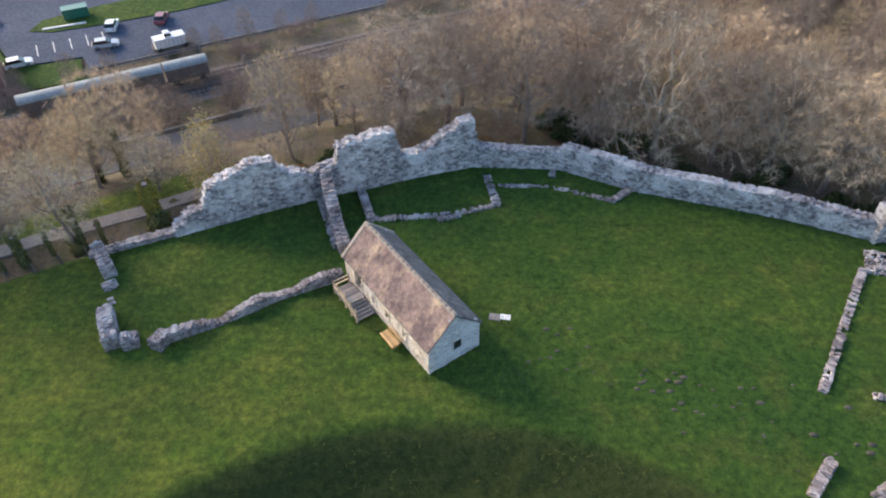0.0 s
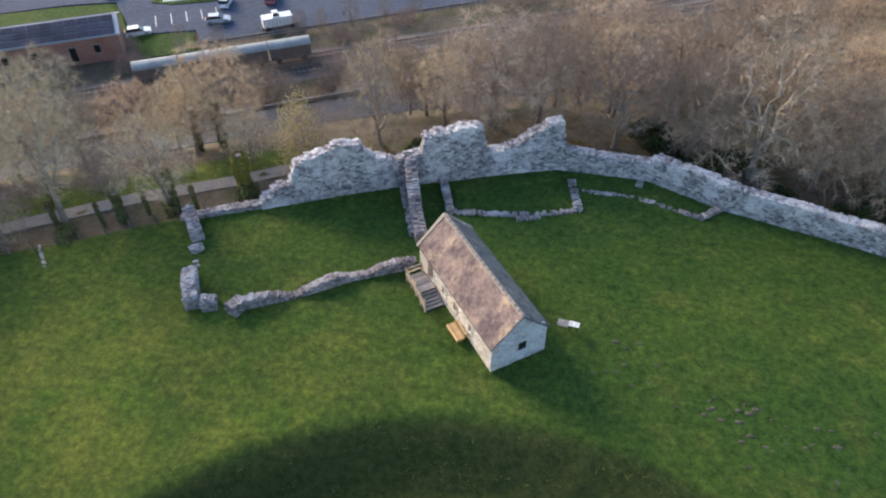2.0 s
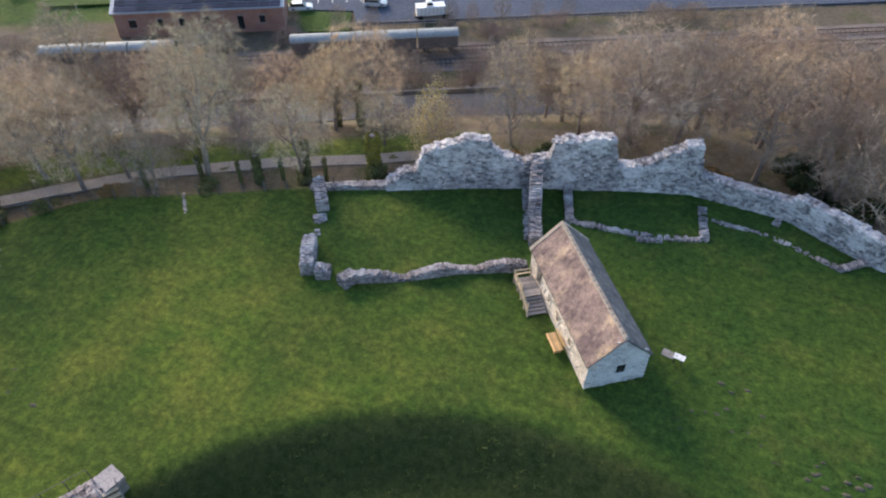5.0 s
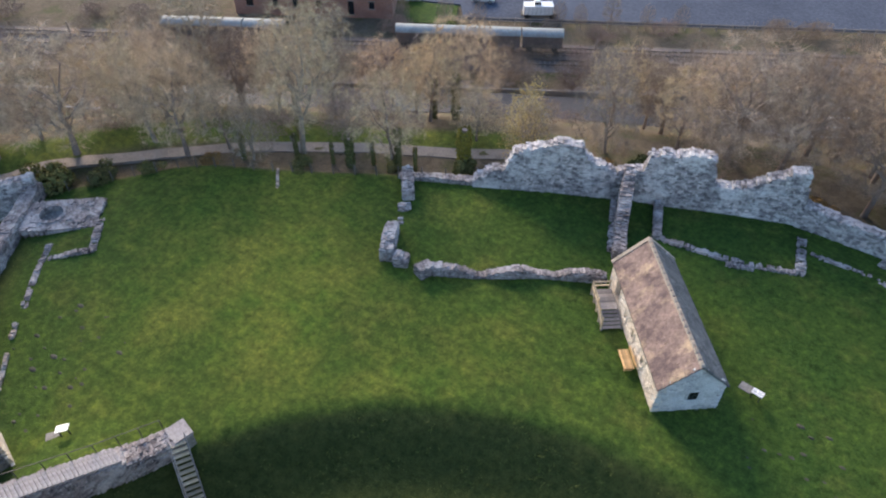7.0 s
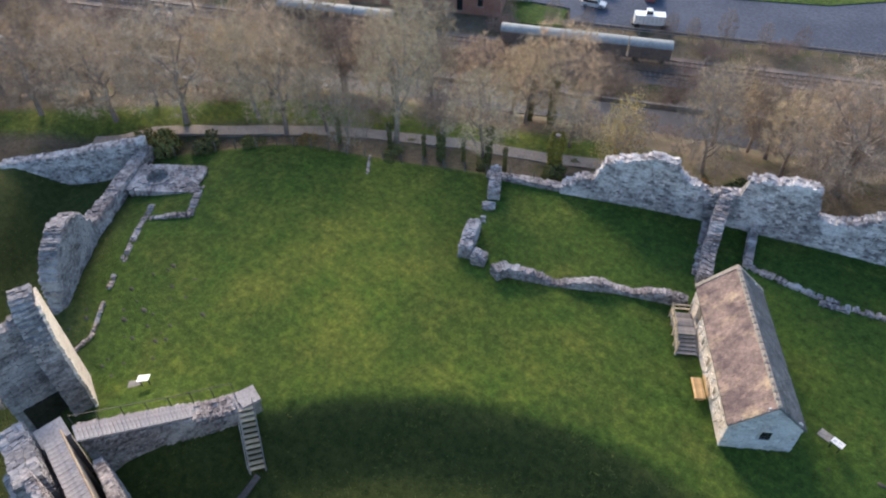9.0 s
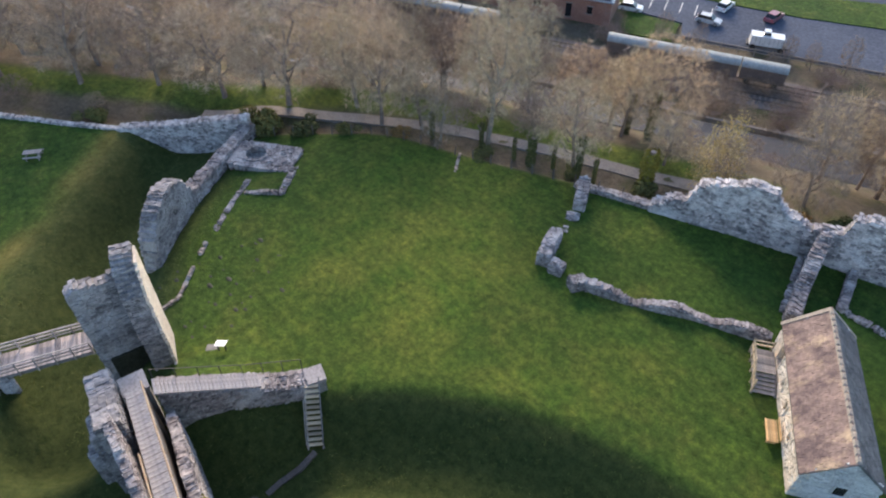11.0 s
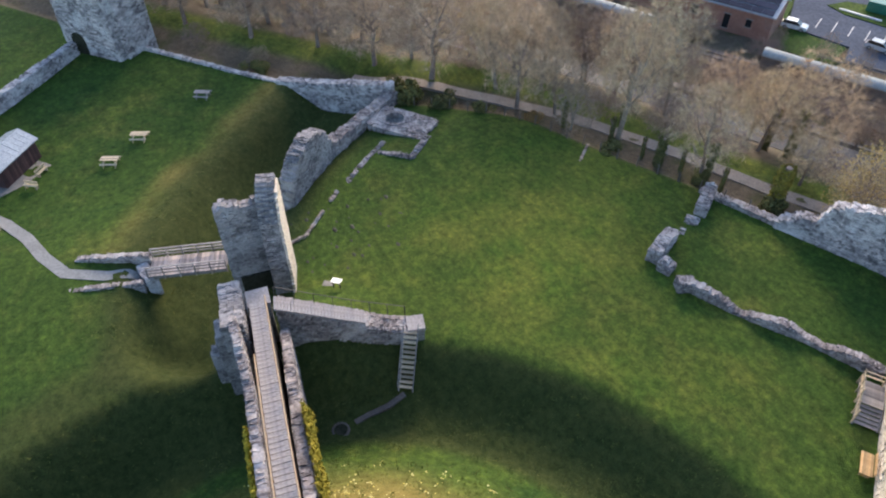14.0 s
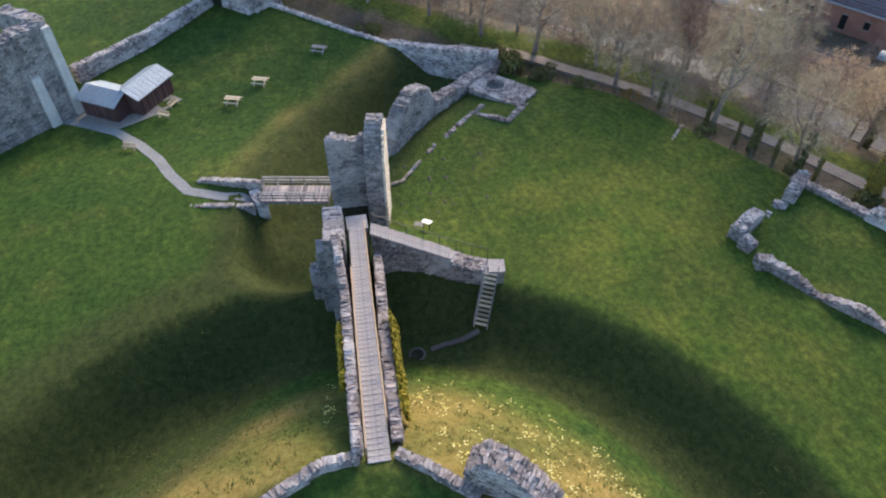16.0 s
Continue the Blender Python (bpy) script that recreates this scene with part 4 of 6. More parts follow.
        for r in range(rows):
            s = (r + 0.5) / rows
            k = 0.37 * (r % 2)
            yy = -0.12 + k * 0.5
            while yy < L + 0.05 and True:
                px = x_e + (W / 2 - x_e) * s
                pz = z_e + (RIDGE_Z - z_e) * s + 0.045
                ob = new("slate", random.choice(sl))
                ob.parent = roof
                ob.matrix_basis = Matrix.LocRotScale((px, yy + 0.18, pz + random.uniform(-0.012, 0.02)), Euler((random.uniform(-0.02, 0.02), side * ang + side * 0.03, random.uniform(-0.02, 0.02))), Vector((1, random.uniform(0.9, 1.08), 1)))
                yy += 0.372
    rg = Geo().box((0, 0, 0), (0.40, 0.6, 0.09), 0, 0.008, 0.45).mesh("ridge_stone", RIDGE)
    for k in range(22):
        part("ridge_stone", rg, RIDGE, e, loc=pose(W / 2, -0.15 + 0.31 + 0.596 * k, RIDGE_Z + 0.06))
    cope = Geo()
    for sgn, x0 in ((1, -0.22), (-1, W + 0.22)):
        cope.beam((x0, L + 0.12, EAVE - 0.16), (W / 2, L + 0.12, RIDGE_Z + 0.08), 0.34, 0.12)
    part("coping", cope, RIDGE, e, "pale stone gable coping")
    part("gutter", Geo().beam((-0.12, -0.1, EAVE - 0.27), (-0.12, L + 0.1, EAVE - 0.27), 0.08, 0.07), IRON, e, "dark iron gutter")
    return M


CHAPEL = chapel()


def chapel_steps():
    e = new("wooden_steps")
    e.matrix_world = CHAPEL @ pose(-1.0, 9.0, 0)
    tagged(e, "weathered grey timber steps and railed landing at the chapel door", "steps")
    top = 0.72
    plank = Geo().box((0, 0, 0), (1.7, 0.17, 0.04), 0, 0.004).mesh("plank", WOOD_GREY)
    for k in range(12):
        part("plank", plank, WOOD_GREY, e, loc=pose(0, 0.6 + 0.19 * k, top))
    tread = Geo().box((0, 0, 0), (1.7, 0.30, 0.045), 0, 0.004).mesh("tread", WOOD_GREY)
    for k in range(5):
        part("tread", tread, WOOD_GREY, e, loc=pose(0, 0.35 - 0.31 * k, top - 0.13 * (k + 1)))
    for x in (-0.85, 0.85):
        part("stringer", Geo().beam((x, 0.5, top - 0.12), (x, -1.15, -0.02), 0.06, 0.22).beam((x, 0.5, top - 0.12), (x, 2.8, top - 0.12), 0.06, 0.2), WOOD_GREY, e)
    post = Geo().box((0, 0, 0.4), (0.1, 0.1, 1.75)).mesh("post", WOOD_PALE)
    for y in (-1.0, -0.1, 0.8, 1.8, 2.75):
        z = 0.0 if y > 0 else -0.55
        part("post", post, WOOD_PALE, e, loc=pose(-0.9, y, top - 0.1 + z * 0.6))
    part("post", post, WOOD_PALE, e, loc=pose(0.6, 2.75, top - 0.1))
    for h in (1.0, 0.55):
        part("rail", Geo().beam((-0.9, 0.7, top + h), (-0.9, 2.8, top + h), 0.09, 0.12).beam((-0.9, 0.7, top + h), (-0.9, -1.05, top + h - 0.7), 0.09, 0.12).beam((-0.9, 2.75, top + h), (0.65, 2.75, top + h), 0.09, 0.1), WOOD_PALE, e, "pale timber handrail")
    bal = Geo().box((0, 0, 0), (0.04, 0.04, 0.95)).mesh("baluster", WOOD_PALE)
    for k in range(14):
        y = -0.9 + 0.27 * k
        part("baluster", bal, WOOD_PALE, e, loc=pose(-0.9, y, top + 0.5 + min(0, y - 0.6) * 0.42))


chapel_steps()


def chapel_bench():
    e = new("timber_bench")
    e.matrix_world = CHAPEL @ pose(-0.75, 4.5, 0)
    tagged(e, "orange-brown pine bench standing against the chapel wall", "bench")
    slat = Geo().box((0, 0, 0), (0.15, 1.9, 0.05), 0, 0.004).mesh("slat", WOOD_WARM)
    for k in range(5):
        part("slat", slat, WOOD_WARM, e, loc=pose(-0.34 + 0.17 * k, 0, 0.47))
    for y in (-0.75, 0.75):
        part("leg", Geo().box((0, y, 0.22), (0.66, 0.09, 0.44)), WOOD_WARM, e)
    part("backrest", Geo().box((0.46, 0, 0.72), (0.06, 1.9, 0.12)).box((0.46, 0, 0.9), (0.06, 1.9, 0.12)), WOOD_WARM, e)


chapel_bench()


def info_sign(x, y, rz, sx, sy):
    e = thing("information_sign", (x, y, hz(x, y)), "white printed information panel on a steel lectern in the grass", "sign", "information panels", rz=rz)
    for k in (-0.3, 0.3):
        part("post", Geo().box((k, 0.05, 0.4), (0.07, 0.07, 0.85)), IRON, e)
    m = Geo().box((0, 0, 0), (0.86, 0.80, 0.04))
    panel = part("panel", m, WHITE, e, "white tilted panel", loc=pose(0, 0, 0.9, 18, 0, 0))
    ink = Geo()
    for k in range(4):
        ink.box((-0.18, 0.2 - 0.1 * k, 0.024), (0.36, 0.03, 0.006))
    ink.box((0.22, 0.02, 0.024), (0.24, 0.36, 0.006))
    part("print", ink, PRINT, panel, "grey lines of print too small to read")
    s = Geo().box((0, 0, 0.0), (0.95, 0.75, 0.1), 0, 0.01)
    ob = solo("paving_slab", s, CONCRETE, "grey concrete slab set in the turf beside the sign", "paving slab", group="slabs by the signs")
    ob.matrix_world = pose(sx, sy, hz(sx, sy), 0, 0, rz)


info_sign(4.87, 37.2, 170, 4.05, 37.95)
info_sign(-36.7, 7.6, 230, -37.5, 7.0)

# ---- steps up the motte ----
STAIR = [(-32.6, 0.55, 6.15), (-21.4, -0.95, 8.1), (-9.7, -2.45, 10.0)]


def stair_at(k):
    a, b = (STAIR[0], STAIR[1]) if k < 0.49 else (STAIR[1], STAIR[2])
    t = k / 0.49 if k < 0.49 else (k - 0.49) / 0.51
    return Vector(a).lerp(Vector(b), t)


# darker than the treads, seen in the gaps between them
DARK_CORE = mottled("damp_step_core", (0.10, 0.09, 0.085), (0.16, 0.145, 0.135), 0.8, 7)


def motte_steps():
    e = thing("motte_steps", (-32.6, 0.55, 6.0), "long flight of shallow grey stone steps climbing the motte", "steps")
    n = 58
    sizes = [Geo().box((0, 0, 0), (0.315, 1.26, 0.15), 0, 0.012).mesh("tread", STAIR_STONE) for _ in range(4)]
    inv = e.matrix_basis.inverted()
    g = Geo()
    for k in range(n):
        p, q = stair_at((k + 0.5) / n), stair_at(min(1, (k + 0.6) / n))
        rz = math.atan2(q.y - p.y, q.x - p.x)
        ob = new("tread", sizes[k % 4])
        ob.parent, ob.matrix_parent_inverse = e, inv
        ob.matrix_basis = Matrix.LocRotScale(p, Euler((random.uniform(-0.015, 0.015), random.uniform(0.0, 0.03), rz)), None)
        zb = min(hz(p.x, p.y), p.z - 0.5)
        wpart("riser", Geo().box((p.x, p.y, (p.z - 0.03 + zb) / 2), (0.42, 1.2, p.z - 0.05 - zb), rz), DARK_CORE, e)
    wpart("landing", Geo().box((-33.2, 0.7, 5.9), (1.7, 1.7, 0.3), -0.1, 0.02), STEP_STONE, e, "worn grey landing slab")
    wpart("landing_core", Geo().box((-33.2, 0.7, 2.6), (1.55, 1.55, 6.4), -0.1, 0.02), MORTAR, e)
    # handrails
    for off, k0, k1, label in ((0.64, 0.02, 0.9, "oiled timber handrail"), (-0.64, 0.28, 0.98, "oiled timber handrail")):
        pts = [stair_at(k0 + (k1 - k0) * i / 10) for i in range(11)]
        d = (pts[-1] - pts[0]).normalized()
        side = Vector((-d.y, d.x, 0)).normalized() * off + Vector((0, 0, 0.95))
        rail = Geo().tube([q + side for q in pts], [0.06] * len(pts), 6)
        wpart("handrail", rail, WOOD_RAIL, e, label)
        for i in range(11):
            a = pts[i]
            d = (pts[min(i + 1, 10)] - pts[max(i - 1, 0)]).normalized()
            s = Vector((-d.y, d.x, 0)).normalized() * off
            wpart("post", Geo().beam(a + s - Vector((0, 0, 0.05)), a + s + Vector((0, 0, 0.95)), 0.07), WOOD_RAIL, e)


motte_steps()
rubble_wall("stair_parapet", "thick grey rubble parapet wall beside the motte steps", [(-28.9, -1.55), (-23.6, -1.9), (-18.7, -2.5), (-10.4, -3.5)], 0.5,
            [(0, 9.4), (0.06, 9.5), (0.25, 9.2), (0.3, 8.9), (0.55, 9.5), (1, 10.7)], base=0, count=290, ragged=0.15, course=0.17, width=0.27, tone="low")
rubble_wall("stair_parapet", "low grey rubble flank wall of the motte steps", [(-30.6, 1.75), (-26.0, 1.05), (-20.0, 0.05), (-11.0, -1.15)], 0.6,
            [(0, 4.4), (0.2, 5.9), (0.5, 7.5), (0.8, 9.0), (1, 9.9)], base=0, count=290, ragged=0.22, course=0.17, width=0.27, tone="low")
rubble_wall("shell_wall", "low curved grey rubble wall of the shell keep", [(-10.2, -3.6), (-10.3, -5.4), (-9.4, -8.0), (-7.6, -11.5)], 0.55, [(0, 0.5), (1, 0.45)], count=130, ragged=0.12, width=0.28, course=0.17, tone="low")
rubble_wall("shell_wall", "low curved grey rubble wall of the shell keep", [(-9.9, -1.3), (-8.6, 0.0), (-7.2, 1.2), (-6.4, 2.0)], 0.55, [(0, 0.35), (1, 0.45)], count=130, ragged=0.1, width=0.28, course=0.17, tone="low")
rubble_wall("shell_wall", "tall pointed fragment of grey shell keep wall", [(-7.7, 2.0), (-6.6, 3.6), (-4.6, 5.6)], 1.5, [(0, 11.6), (0.15, 12.8), (0.4, 12.6), (0.8, 11.4), (1, 10.6)], base=0, count=200, ragged=0.25, width=0.26, course=0.17, tone="low")

# ---- the ruined gate tower ----
rubble_wall("tower_wall", "tall grey rubble back wall of the ruined tower", [(-40.9, -0.15), (-40.5, 3.4)], 1.0, [(0, 9.0), (0.12, 9.4), (0.5, 9.1), (0.95, 9.2), (1, 9.3)], base=0, count=280, ragged=0.4, course=0.24, width=0.36, category="ruined tower", tone="tower", core=TOWER_REST)
rubble_wall("tower_wall", "thick grey corner pier of the ruined tower, one side coloured as sunlit", [(-41.3, 4.3), (-39.6, 3.78), (-38.2, 3.35)], 1.4, [(0, 10.7), (0.4, 10.9), (0.55, 10.4), (0.75, 9.6), (1, 8.6)], base=0, count=290, ragged=0.5, course=0.24, width=0.36, category="ruined tower", tone="tower", core=TOWER_REST)
# added skin on the pier's sunward side; its cream colour paints the sunlight
TOWER_SIDE = Geo()
for k in range(46):
    z, u = -0.6 + 0.24 * k, 0.0
    while u < 3.1:
        w = random.uniform(0.3, 0.55)
        if z < 10.3 - max(0, u - 1.7) * 1.3:
            TOWER_SIDE.box((-41.05 + 0.956 * (u + w / 2) + 0.03, 5.10 - 0.29 * (u + w / 2) + 0.02 * random.random(), z), (w * 0.96, 0.22, 0.225), -0.294, 0.01)
        u += w
solo("tower_facing", TOWER_SIDE, WARM_REST, "added stone courses on the tower corner, sunlight put into their warm cream colour", "stone facing")
# solid dark box before the wall, for the shade behind the landing
solo("tower_doorway", Geo().box((-40.12, 1.5, 0.2), (0.34, 2.5, 2.9), -0.1), DARK, "dark panel painting the shaded hollow at the foot of the tower wall", "doorway")
rubble_wall("tower_wall", "crumbling grey rubble wall beside the foot of the steps", [(-35.8, -0.95), (-32.6, -1.25), (-29.4, -1.7)], 1.5, [(0, 5.6), (0.15, 6.5), (0.6, 7.3), (1, 8.2)], base=0, count=260, ragged=0.4, tone="tower", course=0.18, width=0.28, category="ruined tower")
rubble_wall("tower_wall", "sloping broken core of grey tower masonry", [(-35.2, -2.1), (-31.0, -2.5)], 1.1, [(0, 2.4), (0.4, 4.4), (1, 5.6)], base=0, count=160, ragged=0.6, tone="tower", course=0.18, width=0.28, category="ruined tower")
rubble_wall("tower_wall", "fallen lower core of grey tower masonry", [(-34.4, -3.0), (-32.0, -3.3)], 0.9, [(0, 0.4), (0.5, 1.9), (1, 2.6)], base=0, count=110, ragged=0.6, tone="tower", course=0.18, width=0.28, category="ruined tower")

# ---- stepped walk along the old curtain, landing and timber stair ----
WALK0, WALK1 = Vector((-32.0, 1.7, 6.0)), Vector((-29.5, 11.1, 1.6))
rubble_wall("curtain_stub", "grey rubble curtain wall carrying a stepped walk", [(-32.2, 1.9), (-30.7, 7.2), (-29.5, 11.2)], 1.6, [(0, 5.7), (0.6, 2.9), (0.8, 1.9), (1, 1.3)], base=0, count=280, ragged=0.08, cap=True, tone="low", course=0.18, width=0.3)


def curtain_steps():
    e = thing("walk_steps", tuple(WALK0), "worn pale stone steps along the top of the curtain wall", "steps")
    inv = e.matrix_basis.inverted()
    me = [Geo().box((0, 0, 0), (0.215, 1.3, 0.2), 0, 0.012).mesh("tread", STAIR_STONE) for _ in range(3)]
    n = 28
    rz = math.atan2(WALK1.y - WALK0.y, WALK1.x - WALK0.x)
    for k in range(n):
        p = WALK0.lerp(WALK1, 0.68 * k / n)
        p.z = float(np.interp(k / n * 0.68, [0, 0.6, 0.8, 1], [6.05, 3.25, 2.3, 1.7]))
        ob = new("tread", me[k % 3])
        ob.parent, ob.matrix_parent_inverse = e, inv
        ob.matrix_basis = Matrix.LocRotScale(p, Euler((0, 0, rz)), None)
    rail = Geo()
    for a, b in ((0.0, 0.6), (0.6, 1.0)):
        za, zb = (float(np.interp(v, [0, 0.6, 0.8, 1], [6.05, 3.25, 2.3, 1.7])) + 0.95 for v in (a, b))
        pa, pb = WALK0.lerp(WALK1, a), WALK0.lerp(WALK1, b)
        s = Vector((-0.78, 0.2, 0))
        rail.beam(Vector((pa.x, pa.y, za)) + s, Vector((pb.x, pb.y, zb)) + s, 0.04)
    wpart("handrail", rail, IRON, e, "thin dark iron handrail")
    for k in range(8):
        v = k / 7
        p = WALK0.lerp(WALK1, v) + Vector((-0.78, 0.2, 0))
        z = float(np.interp(v, [0, 0.6, 0.8, 1], [6.05, 3.25, 2.3, 1.7]))
        wpart("post", Geo().beam((p.x, p.y, z - 0.3), (p.x, p.y, z + 0.97), 0.05), IRON, e)


curtain_steps()
LAND = thing("landing_pier", (-29.2, 11.7, hz(-29.2, 11.7)), "square pale stone landing on a rubble pier", "landing")
wpart("slab", Geo().box((-29.2, 11.75, 1.45), (1.5, 1.4, 0.28), -0.26, 0.02), STEP_STONE, LAND)
wpart("pier", Geo().box((-29.2, 11.75, 0.0), (1.35, 1.25, 2.7), -0.26, 0.03), MORTAR, LAND)


def timber_stair():
    a, b = Vector((-28.7, 11.15, 1.45)), Vector((-25.8, 9.25, hz(-25.8, 9.25) + 0.1))
    e = thing("timber_stair", tuple(b), "steep weathered timber stair down into the ditch", "steps")
    d = (b - a)
    rz = math.atan2(d.y, d.x)
    s = Vector((-d.y, d.x, 0)).normalized()
    for k in (-0.55, 0.55):
        wpart("stringer", Geo().beam(a + s * k, b + s * k, 0.08, 0.26), WOOD_GREY, e)
        wpart("handrail", Geo().beam(a + s * k * 1.1 + Vector((0, 0, 0.9)), b + s * k * 1.1 + Vector((0, 0, 0.9)), 0.05), WOOD_GREY, e)
        for v in (0.03, 0.5, 0.97):
            p = a.lerp(b, v) + s * k * 1.1
            wpart("post", Geo().beam(p - Vector((0, 0, 0.15)), p + Vector((0, 0, 0.9)), 0.06), WOOD_GREY, e)
    me = Geo().box((0, 0, 0), (0.27, 1.12, 0.06), 0, 0.006).mesh("tread", WOOD_PALE)
    inv = e.matrix_basis.inverted()
    for k in range(12):
        ob = new("tread", me)
        ob.parent, ob.matrix_parent_inverse = e, inv
        ob.matrix_basis = Matrix.LocRotScale(a.lerp(b, (k + 0.6) / 12.4) + Vector((0, 0, 0.1)), Euler((0, 0, rz)), None)


timber_stair()
ribbon("ditch_path", [(-25.7, 9.1), (-25.5, 7.6), (-25.5, 5.9), (-25.3, 4.7)], 0.45, BALLAST, "narrow trodden earth path in the ditch", "path", 0.05, 0.5)
WELL = thing("drain_hole", (-25.1, 3.45, hz(-25.1, 3.45) + 0.14), "round dark drain hole ringed with stones", "hole")
# capped tube; the depth of the hole is only its dark colour
part("shaft", Geo().tube([(0, 0, -0.2), (0, 0, 0.08)], [0.5, 0.48], 18), DARK, WELL)
ring_stone = Geo().box((0, 0, 0), (0.16, 0.24, 0.12), 0, 0.03).mesh("stone", BALLAST)
for k in range(14):
    part("stone", ring_stone, BALLAST, WELL, loc=pose(0.62 * math.cos(k * 0.449), 0.62 * math.sin(k * 0.449), 0.0, 0, 0, math.degrees(k * 0.449)))

# ---- footbridge and its approaches ----
DECK = mottled("pinkish_deck_timber", (0.44, 0.37, 0.345), (0.54, 0.455, 0.425), 1.2, 14, 0.85, per="object")


def footbridge():
    a, b = Vector((-46.3, -6.7, 0.35)), Vector((-44.2, -0.2, 0.45))
    e = thing("footbridge", (-45.2, -3.5, 0.35), "timber footbridge with grey rails across the ditch", "footbridge")
    d = (b - a).normalized()
    rz = math.atan2(d.y, d.x)
    s = Vector((-d.y, d.x, 0))
    inv = e.matrix_basis.inverted()
    me = [Geo().box((0, 0, 0), (0.2, 2.4, 0.06), 0, 0.005).mesh("plank", DECK) for _ in range(3)]
    n = int((b - a).length / 0.215)
    for k in range(n):
        ob = new("plank", me[k % 3])
        ob.parent, ob.matrix_parent_inverse = e, inv
        ob.matrix_basis = Matrix.LocRotScale(a.lerp(b, (k + 0.5) / n), Euler((0, 0, rz)), None)
    for k in (-1.0, 1.0):
        wpart("beam", Geo().beam(a + s * k - Vector((0, 0, 0.25)), b + s * k - Vector((0, 0, 0.25)), 0.2, 0.4), WOOD_GREY, e)
    for k in (-1.2, 1.2):
        for h in (0.4, 0.75, 1.1):
            wpart("rail", Geo().beam(a + s * k + Vector((0, 0, h)), b + s * k + Vector((0, 0, h)), 0.09, 0.11), WOOD_GREY, e)
        for v in range(6):
            p = a.lerp(b, v / 5) + s * k
            wpart("post", Geo().beam(p - Vector((0, 0, 0.4)), p + Vector((0, 0, 1.15)), 0.11), WOOD_GREY, e)


footbridge()
rubble_wall("bridge_wall", "low grey rubble wall leading to the footbridge", [(-50.6, -12.6), (-49.0, -9.6), (-47.7, -6.6)], 0.55, [(0, 0.2), (0.3, 0.5), (1, 0.75)], base=0, count=110, ragged=0.1, tone="low", course=0.17, width=0.28)
rubble_wall("bridge_wall", "grey rubble abutment wall of the footbridge", [(-47.0, -14.0), (-46.0, -11.0), (-45.1, -7.8)], 0.5, [(0, -0.2), (0.4, 0.15), (1, 0.1)], base=0, count=160, ragged=0.1, tone="low", course=0.17, width=0.28)
rubble_wall("bridge_wall", "broad grey rubble abutment under the footbridge", [(-47.2, -7.4), (-45.2, -6.9)], 1.0, [(0, 0.1), (1, 0.1)], base=0, count=110, ragged=0.08)
ribbon("castle_path", [(-46.4, -6.9), (-47.3, -10.5), (-49.2, -13.8), (-52.5, -15.5), (-56.6, -16.9), (-60.6, -18.9), (-64.2, -21.4), (-67.0, -25.0), (-69.3, -28.6)], 1.15, GREY_PATH, "pale grey tarred footpath winding over the outer lawn", "path", 0.06, 0.7)

# ---- outer ward: towers and wall ----
rubble_wall("gatehouse_wall", "massive grey stone gatehouse wall with pale weathered streaks", [(-71.2, -26.6), (-68.6, -29.6), (-62.5, -37.5)], 2.2, [(0, 9.4), (0.2, 9.2), (1, 8.6)], base=0, tone="tower", count=200, ragged=0.5, course=0.3, width=0.5, category="gatehouse")
rubble_wall("gatehouse_wall", "side wall of the grey gatehouse", [(-71.8, -26.9), (-77.5, -31.4)], 1.8, [(0, 9.4), (1, 8.8)], base=0, tone="tower", count=60, ragged=0.3, course=0.3, width=0.5, category="gatehouse")
for s, w, tp in ((0.1, 1.1, 9.2), (3.4, 1.2, 4.6)):
    d = Vector((0.635, -0.772))
    p = Vector((-71.2, -26.6)) + d * s + Vector((0.772, 0.635)) * 1.25
    st = []
    e = thing("buttress", (p.x, p.y, -1.7), "pale grey stone buttress on the gatehouse wall", "buttress", "gatehouse buttresses")
    wpart("core", Geo().box((p.x, p.y, tp / 2 - 0.9), (w, 0.8, tp + 1.8), math.atan2(d.y, d.x), 0, 0.85), PALE_REST, e)
g = Geo()
# solid panel on the wall, coloured as the shade of a passage
g.box((-69.75, -27.0, 0.0), (1.5, 0.5, 3.0), math.atan2(-0.772, 0.635))
solo("gate_passage", g, DARK, "doorway at the foot of the gatehouse wall, its shade a solid dark panel", "doorway")
rubble_wall("ward_wall", "long grey rubble wall across the outer lawn", [(-77.2, -26.6), (-84.5, -18.2), (-94.5, -9.6)], 1.0, [(0, 2.2), (0.3, 2.0), (1, 1.7)], count=110, ragged=0.12)
rubble_wall("corner_tower", "pale grey square corner tower of the outer ward", [(-96.6, -9.6), (-90.2, -3.8)], 1.6, [(0, 8.4), (0.5, 8.8), (1, 7.4)], base=0, count=120, ragged=0.3, course=0.3, width=0.5, category="tower")
rubble_wall("corner_tower", "flank of the pale grey corner tower", [(-90.6, -3.6), (-94.0, 0.2)], 1.5, [(0, 7.2), (1, 6.4)], base=0, count=60, ragged=0.3, course=0.3, width=0.5, category="tower")
rubble_wall("corner_tower", "flank of the pale grey corner tower", [(-97.0, -9.4), (-100.5, -5.5)], 1.5, [(0, 8.2), (1, 7.6)], base=0, count=40, ragged=0.3, course=0.3, width=0.5, category="tower")


